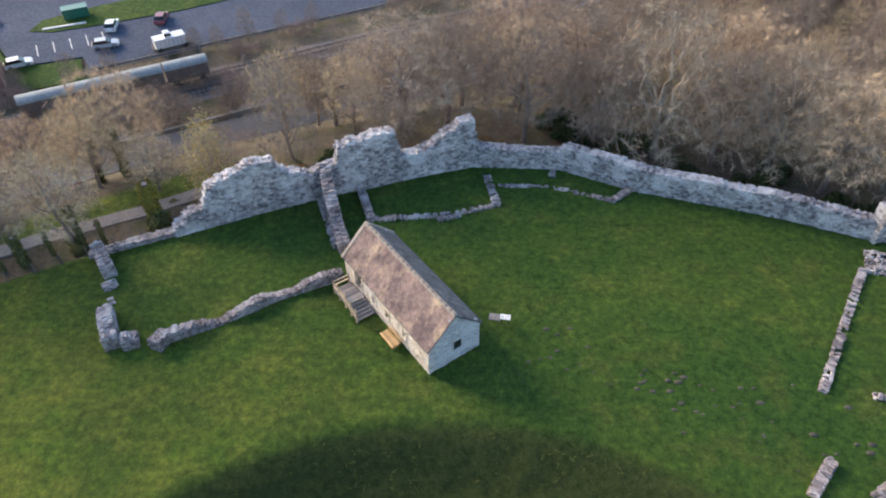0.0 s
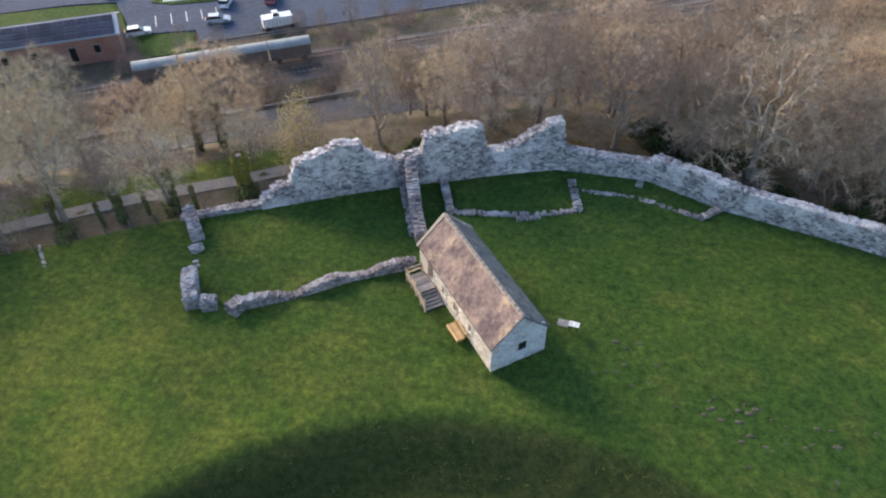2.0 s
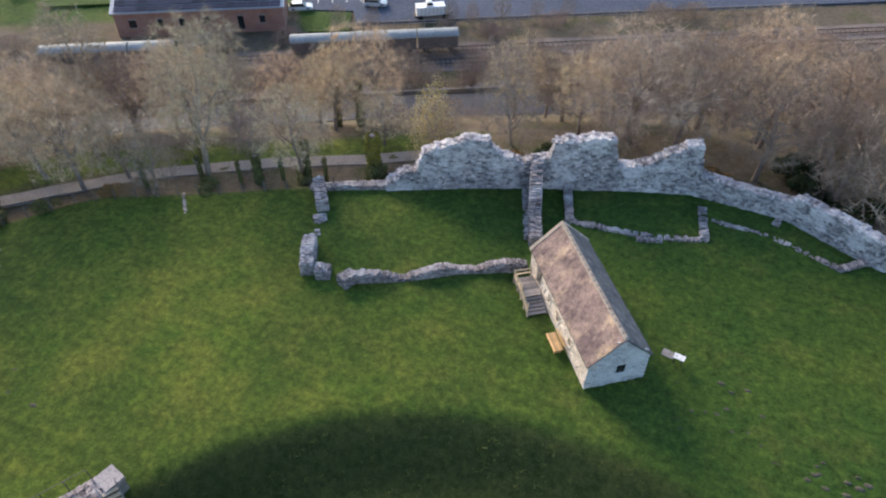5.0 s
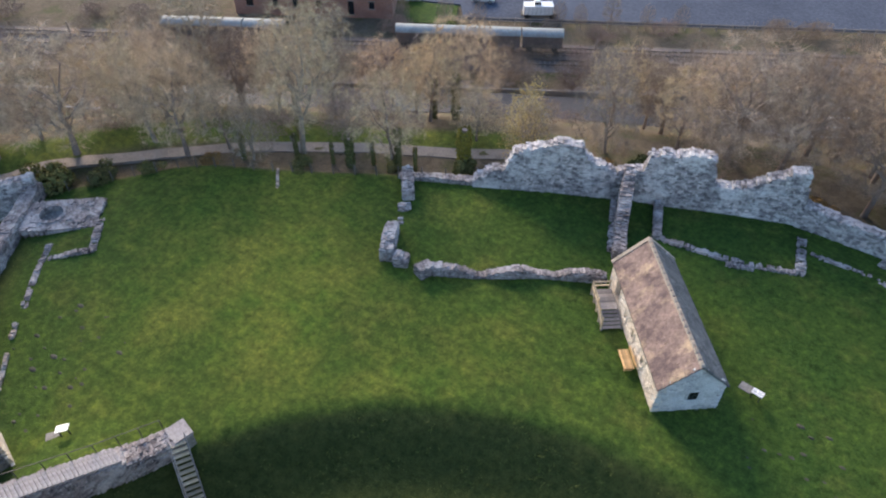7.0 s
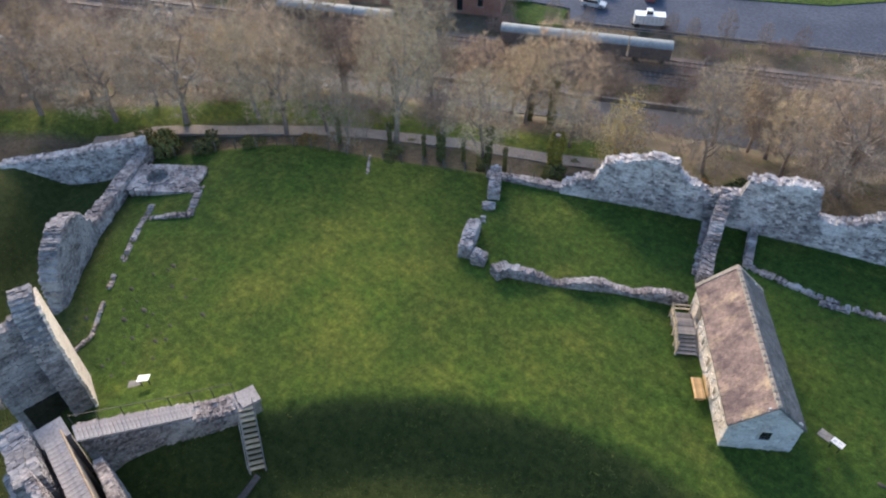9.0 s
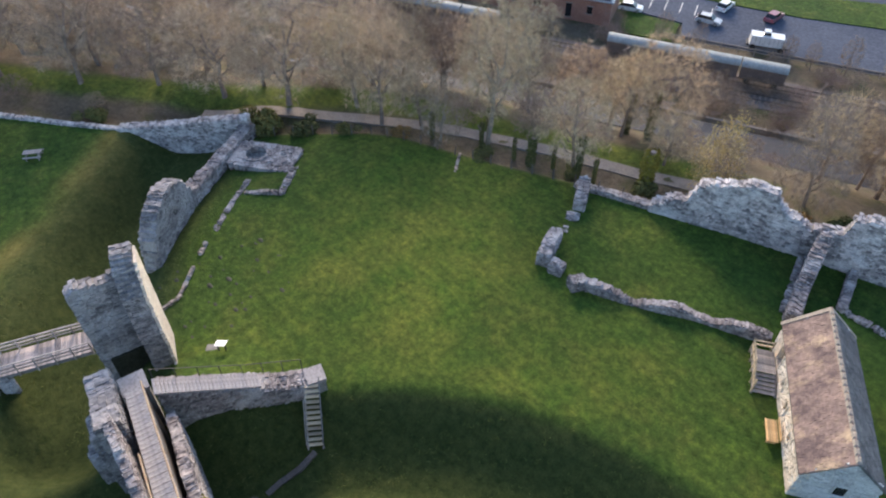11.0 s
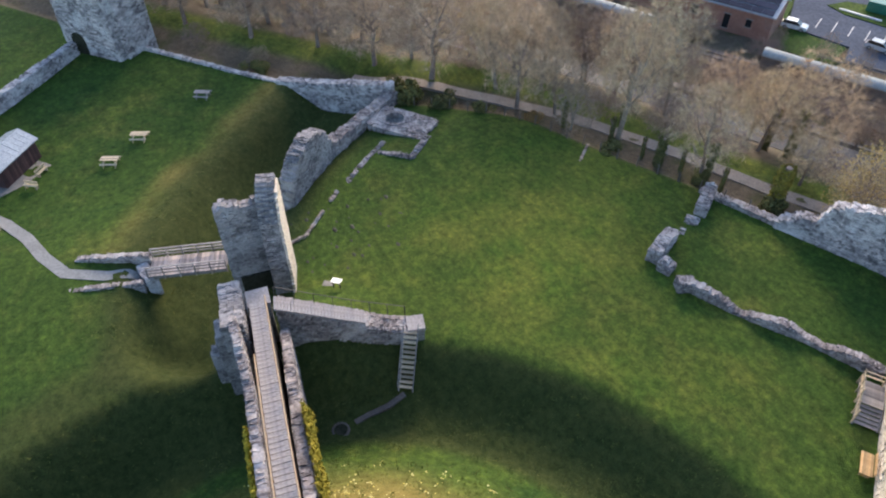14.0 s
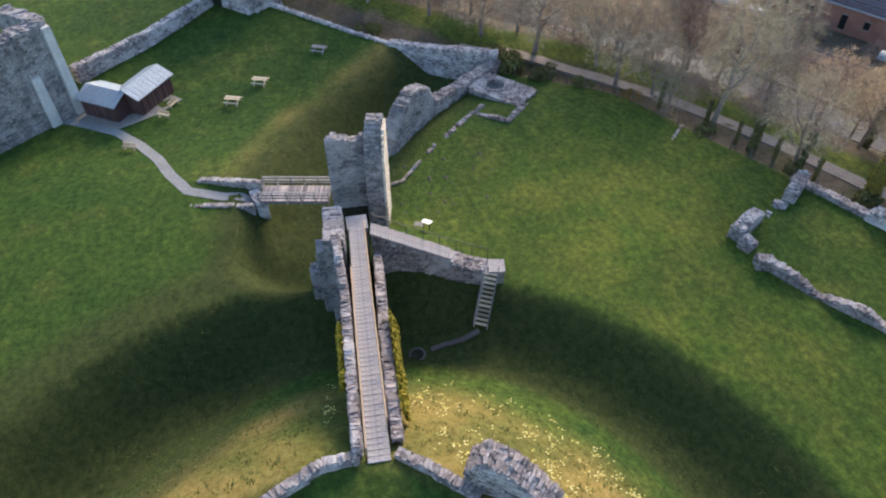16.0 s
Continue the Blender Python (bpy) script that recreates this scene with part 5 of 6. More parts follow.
def arch_recess(x, y, rz):
    g = Geo()
    n = 10
    prof = [(-1.1, 0), (1.1, 0)] + [(1.1 * math.cos(math.pi * k / n), 2.2 + 1.1 * math.sin(math.pi * k / n)) for k in range(n + 1)]
    vs = [(a, -0.14, b) for a, b in prof] + [(a, 0.3, b) for a, b in prof]
    m = len(prof)
    g.add(vs, [tuple(range(m)), tuple(range(2 * m - 1, m - 1, -1))] + [(k, m + k, m + (k + 1) % m, (k + 1) % m) for k in range(m)])
    # solid arch shape, coloured as the shade within
    ob = solo("archway", g, DARK, "arched opening in the corner tower, its shade a solid dark panel", "archway")
    ob.matrix_world = pose(x, y, hz(x, y) - 0.2, 0, 0, rz)


arch_recess(-94.3, -8.6, 42)


def gable_block(name, parent, cx, cy, rz, lx, ly, z0, eave, ridge, over=0.35):
    """A clad block with a two-slope metal roof, ridge along its own x."""
    M = pose(cx, cy, 0, 0, 0, rz)
    f = lambda pts: [tuple(M @ Vector(p)) for p in pts]
    g = Geo()
    hx, hy = lx / 2, ly / 2
    vs = f([(-hx, -hy, z0), (hx, -hy, z0), (hx, hy, z0), (-hx, hy, z0), (-hx, -hy, eave), (hx, -hy, eave), (hx, hy, eave), (-hx, hy, eave), (-hx, 0, ridge - 0.1), (hx, 0, ridge - 0.1)])
    g.add(vs, [(3, 2, 1, 0), (0, 1, 5, 4), (2, 3, 7, 6), (1, 2, 6, 9, 5), (3, 0, 4, 8, 7), (4, 5, 9, 8), (6, 7, 8, 9)])
    body = wpart("wall", g, CLAD, parent, "dark red-brown timber cladding")
    n = int(lx / 0.28)
    for s in (-1, 1):
        for k in range(n):
            c = M @ Vector((-hx + (k + 0.5) * lx / n, s * (hy + 0.02), (z0 + eave) / 2))
            wpart("board", Geo().box(tuple(c), (lx / n * 0.9, 0.05, eave - z0), radians(rz)), CLAD, body)
    for s in (-1, 1):
        r = Geo()
        vs = f([(-hx - over, s * (hy + over), eave - 0.12), (hx + over, s * (hy + over), eave - 0.12), (hx + over, 0, ridge), (-hx - over, 0, ridge)])
        vs += [(a, b, c - 0.12) for a, b, c in vs]
        r.add(vs, [(0, 1, 2, 3), (7, 6, 5, 4)] + [(k, (k + 1) % 4, 4 + (k + 1) % 4, 4 + k) for k in range(4)])
        roof = wpart("roof", r, ROOF_BLUE, parent, "pale blue-grey metal roof")
        m = int(lx / 0.6)
        sg = Geo()
        for k in range(m + 1):
            xx = -hx - over + k * (lx + 2 * over) / m
            sg.beam(M @ Vector((xx, s * (hy + over), eave - 0.115)), M @ Vector((xx, 0, ridge + 0.005)), 0.025, 0.035)
        wpart("seam", sg, ROOF_BLUE, roof)


def visitor_hut():
    e = thing("visitor_hut", (-69.5, -20.5, -1.6), "dark red clad visitor hut with pale blue-grey metal roofs", "hut")
    gable_block("a", e, -69.4, -22.2, 52, 4.9, 3.7, -1.8, 0.75, 1.5)
    gable_block("b", e, -70.4, -18.3, 142, 5.8, 3.4, -1.8, 0.85, 1.7)
    w = wpart("window", Geo().box((-67.9, -18.35, 0.0), (1.2, 0.12, 0.9), radians(142)), GLASS, e, "dark window")


visitor_hut()
ribbon("hut_paving", [(-70.6, -27.6), (-66.2, -21.4), (-67.8, -17.6), (-70.2, -14.9)], 2.0, CONCRETE, "grey paving round the visitor hut", "pavement", 0.05, 0.8)


def picnic_table(x, y, rz, material, label):
    e = thing("picnic_table", (x, y, hz(x, y)), label, "picnic table", "picnic tables on the outer lawn", rz=rz)
    me = Geo().box((0, 0, 0), (1.9, 0.145, 0.05), 0, 0.004).mesh("plank", material)
    for k in range(5):
        part("plank", me, material, e, loc=pose(0, -0.31 + 0.155 * k, 0.76))
    for s in (-1, 1):
        seat = part("seat", Geo().box((0, s * 0.72, 0.45), (1.9, 0.27, 0.05)), material, e)
        fr = Geo().beam((s * 0.65, -0.75, 0), (s * 0.65, -0.25, 0.74), 0.07, 0.12).beam((s * 0.65, 0.75, 0), (s * 0.65, 0.25, 0.74), 0.07, 0.12).beam((s * 0.65, -0.85, 0.39), (s * 0.65, 0.85, 0.39), 0.06, 0.1)
        part("leg_frame", fr, material, e)


picnic_table(-70.3, -4.7, 65, WOOD_PALE, "pale new timber picnic table on the grass")
picnic_table(-66.8, -8.3, 65, WOOD_PALE, "pale new timber picnic table on the grass")
picnic_table(-76.2, 3.7, 60, WOOD_GREY, "weathered grey timber picnic table on the grass")


def low_bench(x, y, rz):
    e = thing("low_bench", (x, y, hz(x, y)), "small pale weathered bench beside the path", "bench", "benches by the hut", rz=rz)
    part("seat", Geo().box((0, 0, 0.45), (1.5, 0.4, 0.07)), WOOD_PALE, e)
    part("backrest", Geo().box((0, 0.22, 0.72), (1.5, 0.06, 0.28)), WOOD_PALE, e)
    for s in (-1, 1):
        part("leg", Geo().box((s * 0.6, 0, 0.21), (0.09, 0.36, 0.44)), WOOD_PALE, e)


low_bench(-60.1, -20.0, 60)
low_bench(-66.0, -16.4, 55)
low_bench(-68.2, -15.2, 140)

# ---- beyond the walls: path, road, railway, yard ----
ribbon("gravel_path", [(-74, 22.5), (-66, 31), (-59.5, 36.6), (-49.5, 43.2), (-40, 48.9), (-31, 53.2), (-22, 58.5)], 1.8, PATHM, "pale gravel footpath outside the castle fence", "path", 0.09, 1.0)
ribbon("road", [sn(-120, 83), sn(-40, 83), sn(20, 83), sn(90, 83)], 5.6, ASPHALT, "dark asphalt road below the castle", "road", 0.05, 2.0)
for off, nm in ((-2.5, "edge"), (2.5, "edge")):
    ribbon("road_line", [sn(-120, 83 + off), sn(90, 83 + off)], 0.18, PAINT, "worn white road edge line", "road marking", 0.075, 2.0, thick=0.06)
for k in range(-18, 14):
    ribbon("road_line", [sn(k * 6, 83), sn(k * 6 + 2.5, 83)], 0.14, PAINT, "worn white centre dash", "road marking", 0.075, 1.2, thick=0.06)
ribbon("lane", [sn(-120, 92.2), sn(-30, 91), sn(30, 90.5), sn(90, 90)], 2.2, PATHM, "grey service lane beside the railway", "path", 0.05, 2.0)


def railway():
    bed = ribbon("railway_bed", [sn(-150, 99.5), sn(110, 99.5)], 9.0, BALLAST, "brown stone ballast of the railway", "railway bed", 0.12, 3.0)
    for n0 in (97.6, 101.6):
        e = thing("railway_track", (*sn(-20, n0), -9.5), "rusty steel railway track on timber sleepers", "railway track", "railway tracks")
        for o in (-0.72, 0.72):
            a, b = sn(-150, n0 + o), sn(110, n0 + o)
            wpart("rail", Geo().beam((*a, -9.22), (*b, -9.22), 0.1, 0.16), RAIL, e)
        g = Geo()
        rz = math.atan2(RAIL_U[1], RAIL_U[0])
        for k in range(330):
            c = sn(-150 + k * 0.79, n0)
            g.box((*c, -9.40), (0.26, 2.5, 0.16), rz)
        ob = wpart("sleeper", g, BARK, e)
        ob["kind"] = "stuff"


railway()


def wagon(s, label):
    rz = math.degrees(math.atan2(RAIL_U[1], RAIL_U[0]))
    x, y = sn(s, 101.6)
    e = thing("railway_wagon", (x, y, -9.1), label, "railway wagon", "parked railway wagons", rz=rz)
    L, W, H = 6.3, 2.4, 3.0
    part("body", Geo().box((0, 0, 1.75), (L, W, 1.9)), CARS, e, "dark brown wagon side")
    n = 9
    prof = [(W / 2 * 1.06 * math.cos(math.pi * k / n), 2.65 + 0.75 * math.sin(math.pi * k / n)) for k in range(n + 1)]
    g = Geo()
    vs = [(-L / 2 - 0.1, a, b) for a, b in prof] + [(L / 2 + 0.1, a, b) for a, b in prof]
    m = n + 1
    g.add(vs, [(k, k + 1, m + k + 1, m + k) for k in range(n)] + [tuple(range(m - 1, -1, -1)), tuple(range(m, 2 * m)), (0, m, 2 * m - 1, m - 1)])
    part("roof", g, CARR, e, "pale grey-green curved roof", smooth=False)
    part("underframe", Geo().box((0, 0, 0.7), (L * 0.94, 1.9, 0.24)), IRON, e)
    for a in (-2.0, 2.0):
        for b in (-0.75, 0.75):
            part("wheel", Geo().tube([(a, b - 0.07, 0.42), (a, b + 0.07, 0.42)], [0.45, 0.45], 14), IRON, e)
    return e


for k in range(3):
    wagon(-49.0 + 6.7 * k, "old railway wagon with a pale rounded roof on the siding")
for k in range(4):
    wagon(-11.0 + 6.7 * k, "old railway wagon with a pale rounded roof on the siding")


def flat(name, pts, z, material, label, category, thick=0.3):
    """A level paved or grassed area from its outline along and across the railway."""
    P = [sn(*p) for p in pts]
    g = Geo()
    n = len(P)
    g.add([(a, b, z) for a, b in P] + [(a, b, z - thick) for a, b in P], [tuple(range(n)), tuple(range(2 * n - 1, n - 1, -1))] + [(k, n + k, n + (k + 1) % n, (k + 1) % n) for k in range(n)])
    g.f = [tuple(reversed(q)) for q in g.f] if (P[1][0] - P[0][0]) * (P[2][1] - P[1][1]) < (P[1][1] - P[0][1]) * (P[2][0] - P[1][0]) else g.f
    return solo(name, g, material, label, category, "structure")


flat("car_park", [(-130, 136), (-26, 135), (-17.5, 133.5), (-14.8, 119), (-4.6, 117.4), (-4, 112.2), (110, 112.2), (140, 170), (-140, 170)], -9.35, LOT, "wide blue-grey asphalt car park", "car park")
flat("lawn", [(-11.5, 131), (-8, 128.9), (0, 127.9), (14, 127.2), (40, 129), (60, 137), (60, 143), (20, 137.5), (0, 136), (-9, 134.5)], -9.22, TURF, "kerbed green lawn island in the car park", "lawn")
flat("lawn", [(-60, 124), (-26, 124.5), (-15.6, 119.4), (-16.4, 127), (-18.5, 132.6), (-26, 134), (-60, 135)], -9.22, TURF, "green lawn behind the brick building", "lawn")
flat("lawn", [(-14.5, 109.8), (-5.2, 109.6), (-5.0, 116.6), (-14.4, 118.0)], -9.22, TURF, "small green lawn beside the brick building", "lawn")
flat("kerb", [(-9.4, 130.2), (-2.4, 129.5), (-2.4, 130.0), (-9.4, 130.7)], -9.05, PAINT, "long white painted kerb on the lawn island", "kerb")
for k in range(5):
    flat("bay_line", [(-11 + 2.6 * k, 121.0), (-10.85 + 2.6 * k, 121.0), (-10.85 + 2.6 * k, 125.2), (-11 + 2.6 * k, 125.2)], -9.335, PAINT, "white parking bay line", "road marking", 0.05)
for k in range(6):
    flat("crossing_stripe", [(-56.5 + 0.2 * k, 128.5 + 1.1 * k), (-53.5 + 0.2 * k, 128.5 + 1.1 * k), (-53.5 + 0.2 * k, 129.1 + 1.1 * k), (-56.5 + 0.2 * k, 129.1 + 1.1 * k)], -9.335, PAINT, "white zebra crossing stripe", "road marking", 0.05)


def brick_building():
    rz = math.degrees(math.atan2(RAIL_U[1], RAIL_U[0]))
    x, y = sn(-29.8, 115.2)
    e = thing("brick_building", (x, y, -9.6), "long red brick building with a solar panel roof", "building", rz=rz)
    L, W, H = 27.5, 7.6, 4.3
    part("wall", Geo().box((0, -W / 2 + 0.15, H / 2), (L, 0.3, H)).box((0, W / 2 - 0.15, H / 2), (L, 0.3, H)), BRICK, e, "weathered red brick wall")
    g = Geo()
    for s in (-1, 1):
        yy = [(s * (L / 2 - 0.15), v, z) for v, z in ((-W / 2 + 0.3, 0), (W / 2 - 0.3, 0), (W / 2 - 0.3, H), (0, H + 1.5), (-W / 2 + 0.3, H))]
        vs = [(a - 0.15, b, c) for a, b, c in yy] + [(a + 0.15, b, c) for a, b, c in yy]
        g.add(vs, [(4, 3, 2, 1, 0), (5, 6, 7, 8, 9)] + [(k, (k + 1) % 5, 5 + (k + 1) % 5, 5 + k) for k in range(5)])
    part("gable", g, BRICK, e)
    ang = math.atan2(1.5, W / 2)
    for s in (-1, 1):
        r = Geo()
        vs = [(-L / 2 - 0.4, s * (W / 2 + 0.4), H - 0.16), (L / 2 + 0.4, s * (W / 2 + 0.4), H - 0.16), (L / 2 + 0.4, 0, H + 1.5), (-L / 2 - 0.4, 0, H + 1.5)]
        vs += [(a, b, c + 0.18) for a, b, c in vs]
        r.add(vs, [(0, 1, 2, 3), (7, 6, 5, 4)] + [(k, (k + 1) % 4, 4 + (k + 1) % 4, 4 + k) for k in range(4)])
        roof = part("roof", r, METAL, e, "grey metal roof")
        me = Geo().box((0, 0, 0), (1.76, 1.15, 0.05)).mesh("solar_panel", SOLAR)
        for i in range(15):
            for j in range(3):
                t = (j + 0.5) / 3 * 0.92 + 0.03
                part("solar_panel", me, SOLAR, roof, loc=Matrix.LocRotScale(((i - 7) * 1.8, s * (W / 2 + 0.4) * (1 - t), H - 0.16 + 1.66 * t + 0.27), Euler((-s * ang, 0, 0)), None))
    for k, (px, w, h) in enumerate(((-11, 1.2, 1.3), (-6.5, 0.9, 1.3), (-3, 0.9, 1.3), (1, 1.2, 1.3), (6.6, 1.0, 2.3), (10.2, 0.9, 1.2))):
        win = part("window", Geo().box((px, -W / 2 - 0.01, 2.3 if h < 2 else 1.8), (w, 0.08, h)), GLASS, e, "dark window")
        fr = Geo()
        z = 2.3 if h < 2 else 1.8
        fr.box((px, -W / 2 - 0.05, z - h / 2 - 0.06), (w + 0.3, 0.16, 0.12)).box((px, -W / 2 - 0.03, z + h / 2 + 0.09), (w + 0.3, 0.1, 0.18))
        part("sill", fr, CONCRETE, win)


brick_building()


def car(s, n, rz, paint, label):
    x, y = sn(s, n)
    e = thing("car", (x, y, -9.35), label, "car", "cars in the car park", rz=rz)
    L, W = 4.2, 1.75
    def hull(profile, half, top_in):
        g = Geo()
        m = len(profile)
        vs = [(a, -half * k, b) for a, b, k in profile] + [(a, half * k, b) for a, b, k in profile]
        g.add(vs, [tuple(range(m)), tuple(range(2 * m - 1, m - 1, -1))] + [(k, m + k, m + (k + 1) % m, (k + 1) % m) for k in range(m)])
        return g
    body = [(-2.1, 0.3, 1), (2.05, 0.3, 1), (2.12, 0.6, 1), (1.9, 0.82, 0.97), (0.95, 0.95, 0.96), (-1.9, 0.98, 0.96), (-2.12, 0.75, 1)]
    part("body", hull(body, W / 2, 0), CAR_PAINT[paint], e, paint.replace("_", " ") + " car body")
    cab = [(-1.95, 0.95, 0.94), (1.0, 0.95, 0.94), (0.35, 1.42, 0.80), (-1.5, 1.45, 0.80)]
    part("window", hull(cab, W / 2, 0), GLASS, e, "dark car windows")
    part("roof", Geo().box((-0.58, 0, 1.46), (1.75, W * 0.78, 0.06)), CAR_PAINT[paint], e)
    for a in (-1.3, 1.3):
        for b in (-0.8, 0.8):
            wh = part("wheel", Geo().tube([(a, b - 0.1, 0.32), (a, b + 0.1, 0.32)], [0.32, 0.32], 14), RUBBER, e)
            part("rim", Geo().tube([(a, b - 0.11, 0.32), (a, b + 0.11, 0.32)], [0.19, 0.19], 10), METAL, wh)
    for b in (-0.62, 0.62):
        part("headlight", Geo().box((2.08, b, 0.66), (0.08, 0.3, 0.14)), WHITE, e)
        part("tail_light", Geo().box((-2.1, b, 0.76), (0.06, 0.24, 0.16)), CAR_PAINT["red"], e)


car(1.4, 125.7, 100, "white", "white hatchback parked in the car park")
car(9.6, 124.6, 95, "dull_red", "dull red car parked by the lawn island")
car(-18.0, 137.2, 40, "red", "red car driving into the car park")
car(-0.6, 119.0, 20, "silver", "silver car parked in the yard")
car(-13.8, 118.6, 30, "white", "white car beside the brick building")
car(-66.0, 131.0, 30, "white", "white car on the far road")


def lorry():
    x, y = sn(9.3, 113.6)
    e = thing("lorry", (x, y, -9.35), "white box lorry with a raised cab parked by the siding", "lorry", rz=math.degrees(math.atan2(RAIL_U[1], RAIL_U[0])) + 4)
    part("box", Geo().box((-0.4, 0, 1.5), (5.0, 2.1, 1.5), 0, 0.03), CAR_PAINT["white"], e, "white ribbed box body")
    ribs = Geo()
    for k in range(8):
        ribs.box((-2.8 + 0.69 * k, -1.06, 1.5), (0.07, 0.06, 1.4))
    part("ribs", ribs, METAL, e)
    part("cab", Geo().box((-0.6, 0, 2.6), (1.2, 1.4, 0.8), 0, 0.02, 0.8), CAR_PAINT["white"], e, "white raised cabin")
    part("windscreen", Geo().box((-0.6, 0, 2.62), (1.14, 1.44, 0.35), 0, 0, 0.9), GLASS, e)
    part("chassis", Geo().box((-0.2, 0, 0.65), (6.2, 1.9, 0.3)), IRON, e)
    for a in (-2.3, 2.0):
        for b in (-0.95, 0.95):
            part("wheel", Geo().tube([(a, b - 0.13, 0.45), (a, b + 0.13, 0.45)], [0.45, 0.45], 14), RUBBER, e)


lorry()


def container():
    x, y = sn(-3.5, 133.2)
    e = thing("waste_container", (x, y, -9.22), "dark green waste container on the lawn island", "container", rz=28)
    part("body", Geo().box((0, 0, 0.9), (4.2, 2.0, 1.6)), CAR_PAINT["green"], e)
    part("lid", Geo().box((0, 0, 1.76), (4.3, 2.1, 0.12)), CAR_PAINT["green"], e)
    rb = Geo()
    for k in range(6):
        rb.box((-1.8 + 0.72 * k, -1.03, 0.9), (0.1, 0.08, 1.5))
    part("ribs", rb, CAR_PAINT["green"], e)


container()

# yard wall and rail fence along the car park edge
rz_rail = math.atan2(RAIL_U[1], RAIL_U[0])
e = thing("rail_fence", (*sn(30, 110.6), -9.5), "pale concrete post and rail fence along the siding", "fence")
for k in range(34):
    p = sn(-8 + k * 2.6, 110.6)
    wpart("post", Geo().box((*p, -8.9), (0.16, 0.16, 1.3), rz_rail), CONCRETE, e)
for z in (-8.9, -8.45):
    wpart("rail", Geo().beam((*sn(-8, 110.6), z), (*sn(78, 110.6), z), 0.08, 0.16), CONCRETE, e)
e = thing("lane_wall", (*sn(-5, 88.6), -9.6), "low pale wall between the road and the railway lane", "wall")
wpart("base", Geo().beam((*sn(-60, 88.6), -9.25), (*sn(40, 88.6), -9.25), 0.35, 0.8), CONCRETE, e)
for k in range(40):
    wpart("coping", Geo().box((*sn(-59 + 2.5 * k, 88.6), -8.82), (2.46, 0.46, 0.1), rz_rail), CONCRETE, e)


POST = mottled("dark_fence_timber", (0.13, 0.11, 0.095), (0.20, 0.17, 0.15), 1.2, 14, 0.85)


def fence():
    e = thing("wire_fence", (-48, 37.5, -0.3), "timber post and wire fence along the castle edge", "fence")
    pts = []
    for a, b in (((-64.2, 24.8), (-60, 30.0)), ((-60, 30.0), (-54.7, 34.6)), ((-54.7, 34.6), (-41.6, 41.0)), ((-41.6, 41.0), (-33.6, 45.4)), ((-33.6, 45.4), (-27.0, 48.9))):
        n = max(1, int(math.dist(a, b) / 2.0))
        pts += [Vector((*Vector(a).lerp(Vector(b), k / n),)) for k in range(n)]
    for p in pts:
        z = hz(p.x, p.y)
        wpart("post", Geo().beam((p.x, p.y, z - 0.2), (p.x + random.uniform(-0.04, 0.04), p.y, z + 1.3), 0.09), POST, e)
    for h in (0.45, 0.85, 1.25):
        for a, b in zip(pts, pts[1:]):
            wpart("wire", Geo().beam((a.x, a.y, hz(a.x, a.y) + h), (b.x, b.y, hz(b.x, b.y) + h), 0.012), IRON, e)


fence()
# telegraph poles along the line
pole = None
for k in range(5):
    x, y = sn(-62 + 26 * k, 91.6)
    if pole is None:
        pole = thing("telegraph_pole", (x, y, -9.6), "slim dark timber telegraph pole by the railway", "pole", "railway poles")
        part("shaft", Geo().tube([(0, 0, 0), (0, 0, 7.5)], [0.13, 0.09], 8), BARK, pole)
        part("crossarm", Geo().box((0, 0, 7.0), (0.1, 1.6, 0.1)), BARK, pole)
    else:
        copy_thing(pole, pose(x, y, -9.6))

# ---- trees and planting ----
def nearest(targets, pool):
    """For each target the index of the nearest of the pool's points."""
    found = []
    for k in range(0, len(targets), 500):
        d = targets[k:k + 500, None, :] - pool[None, :, :]
        found.append((d * d).sum(2).argmin(1))
    return np.concatenate(found)


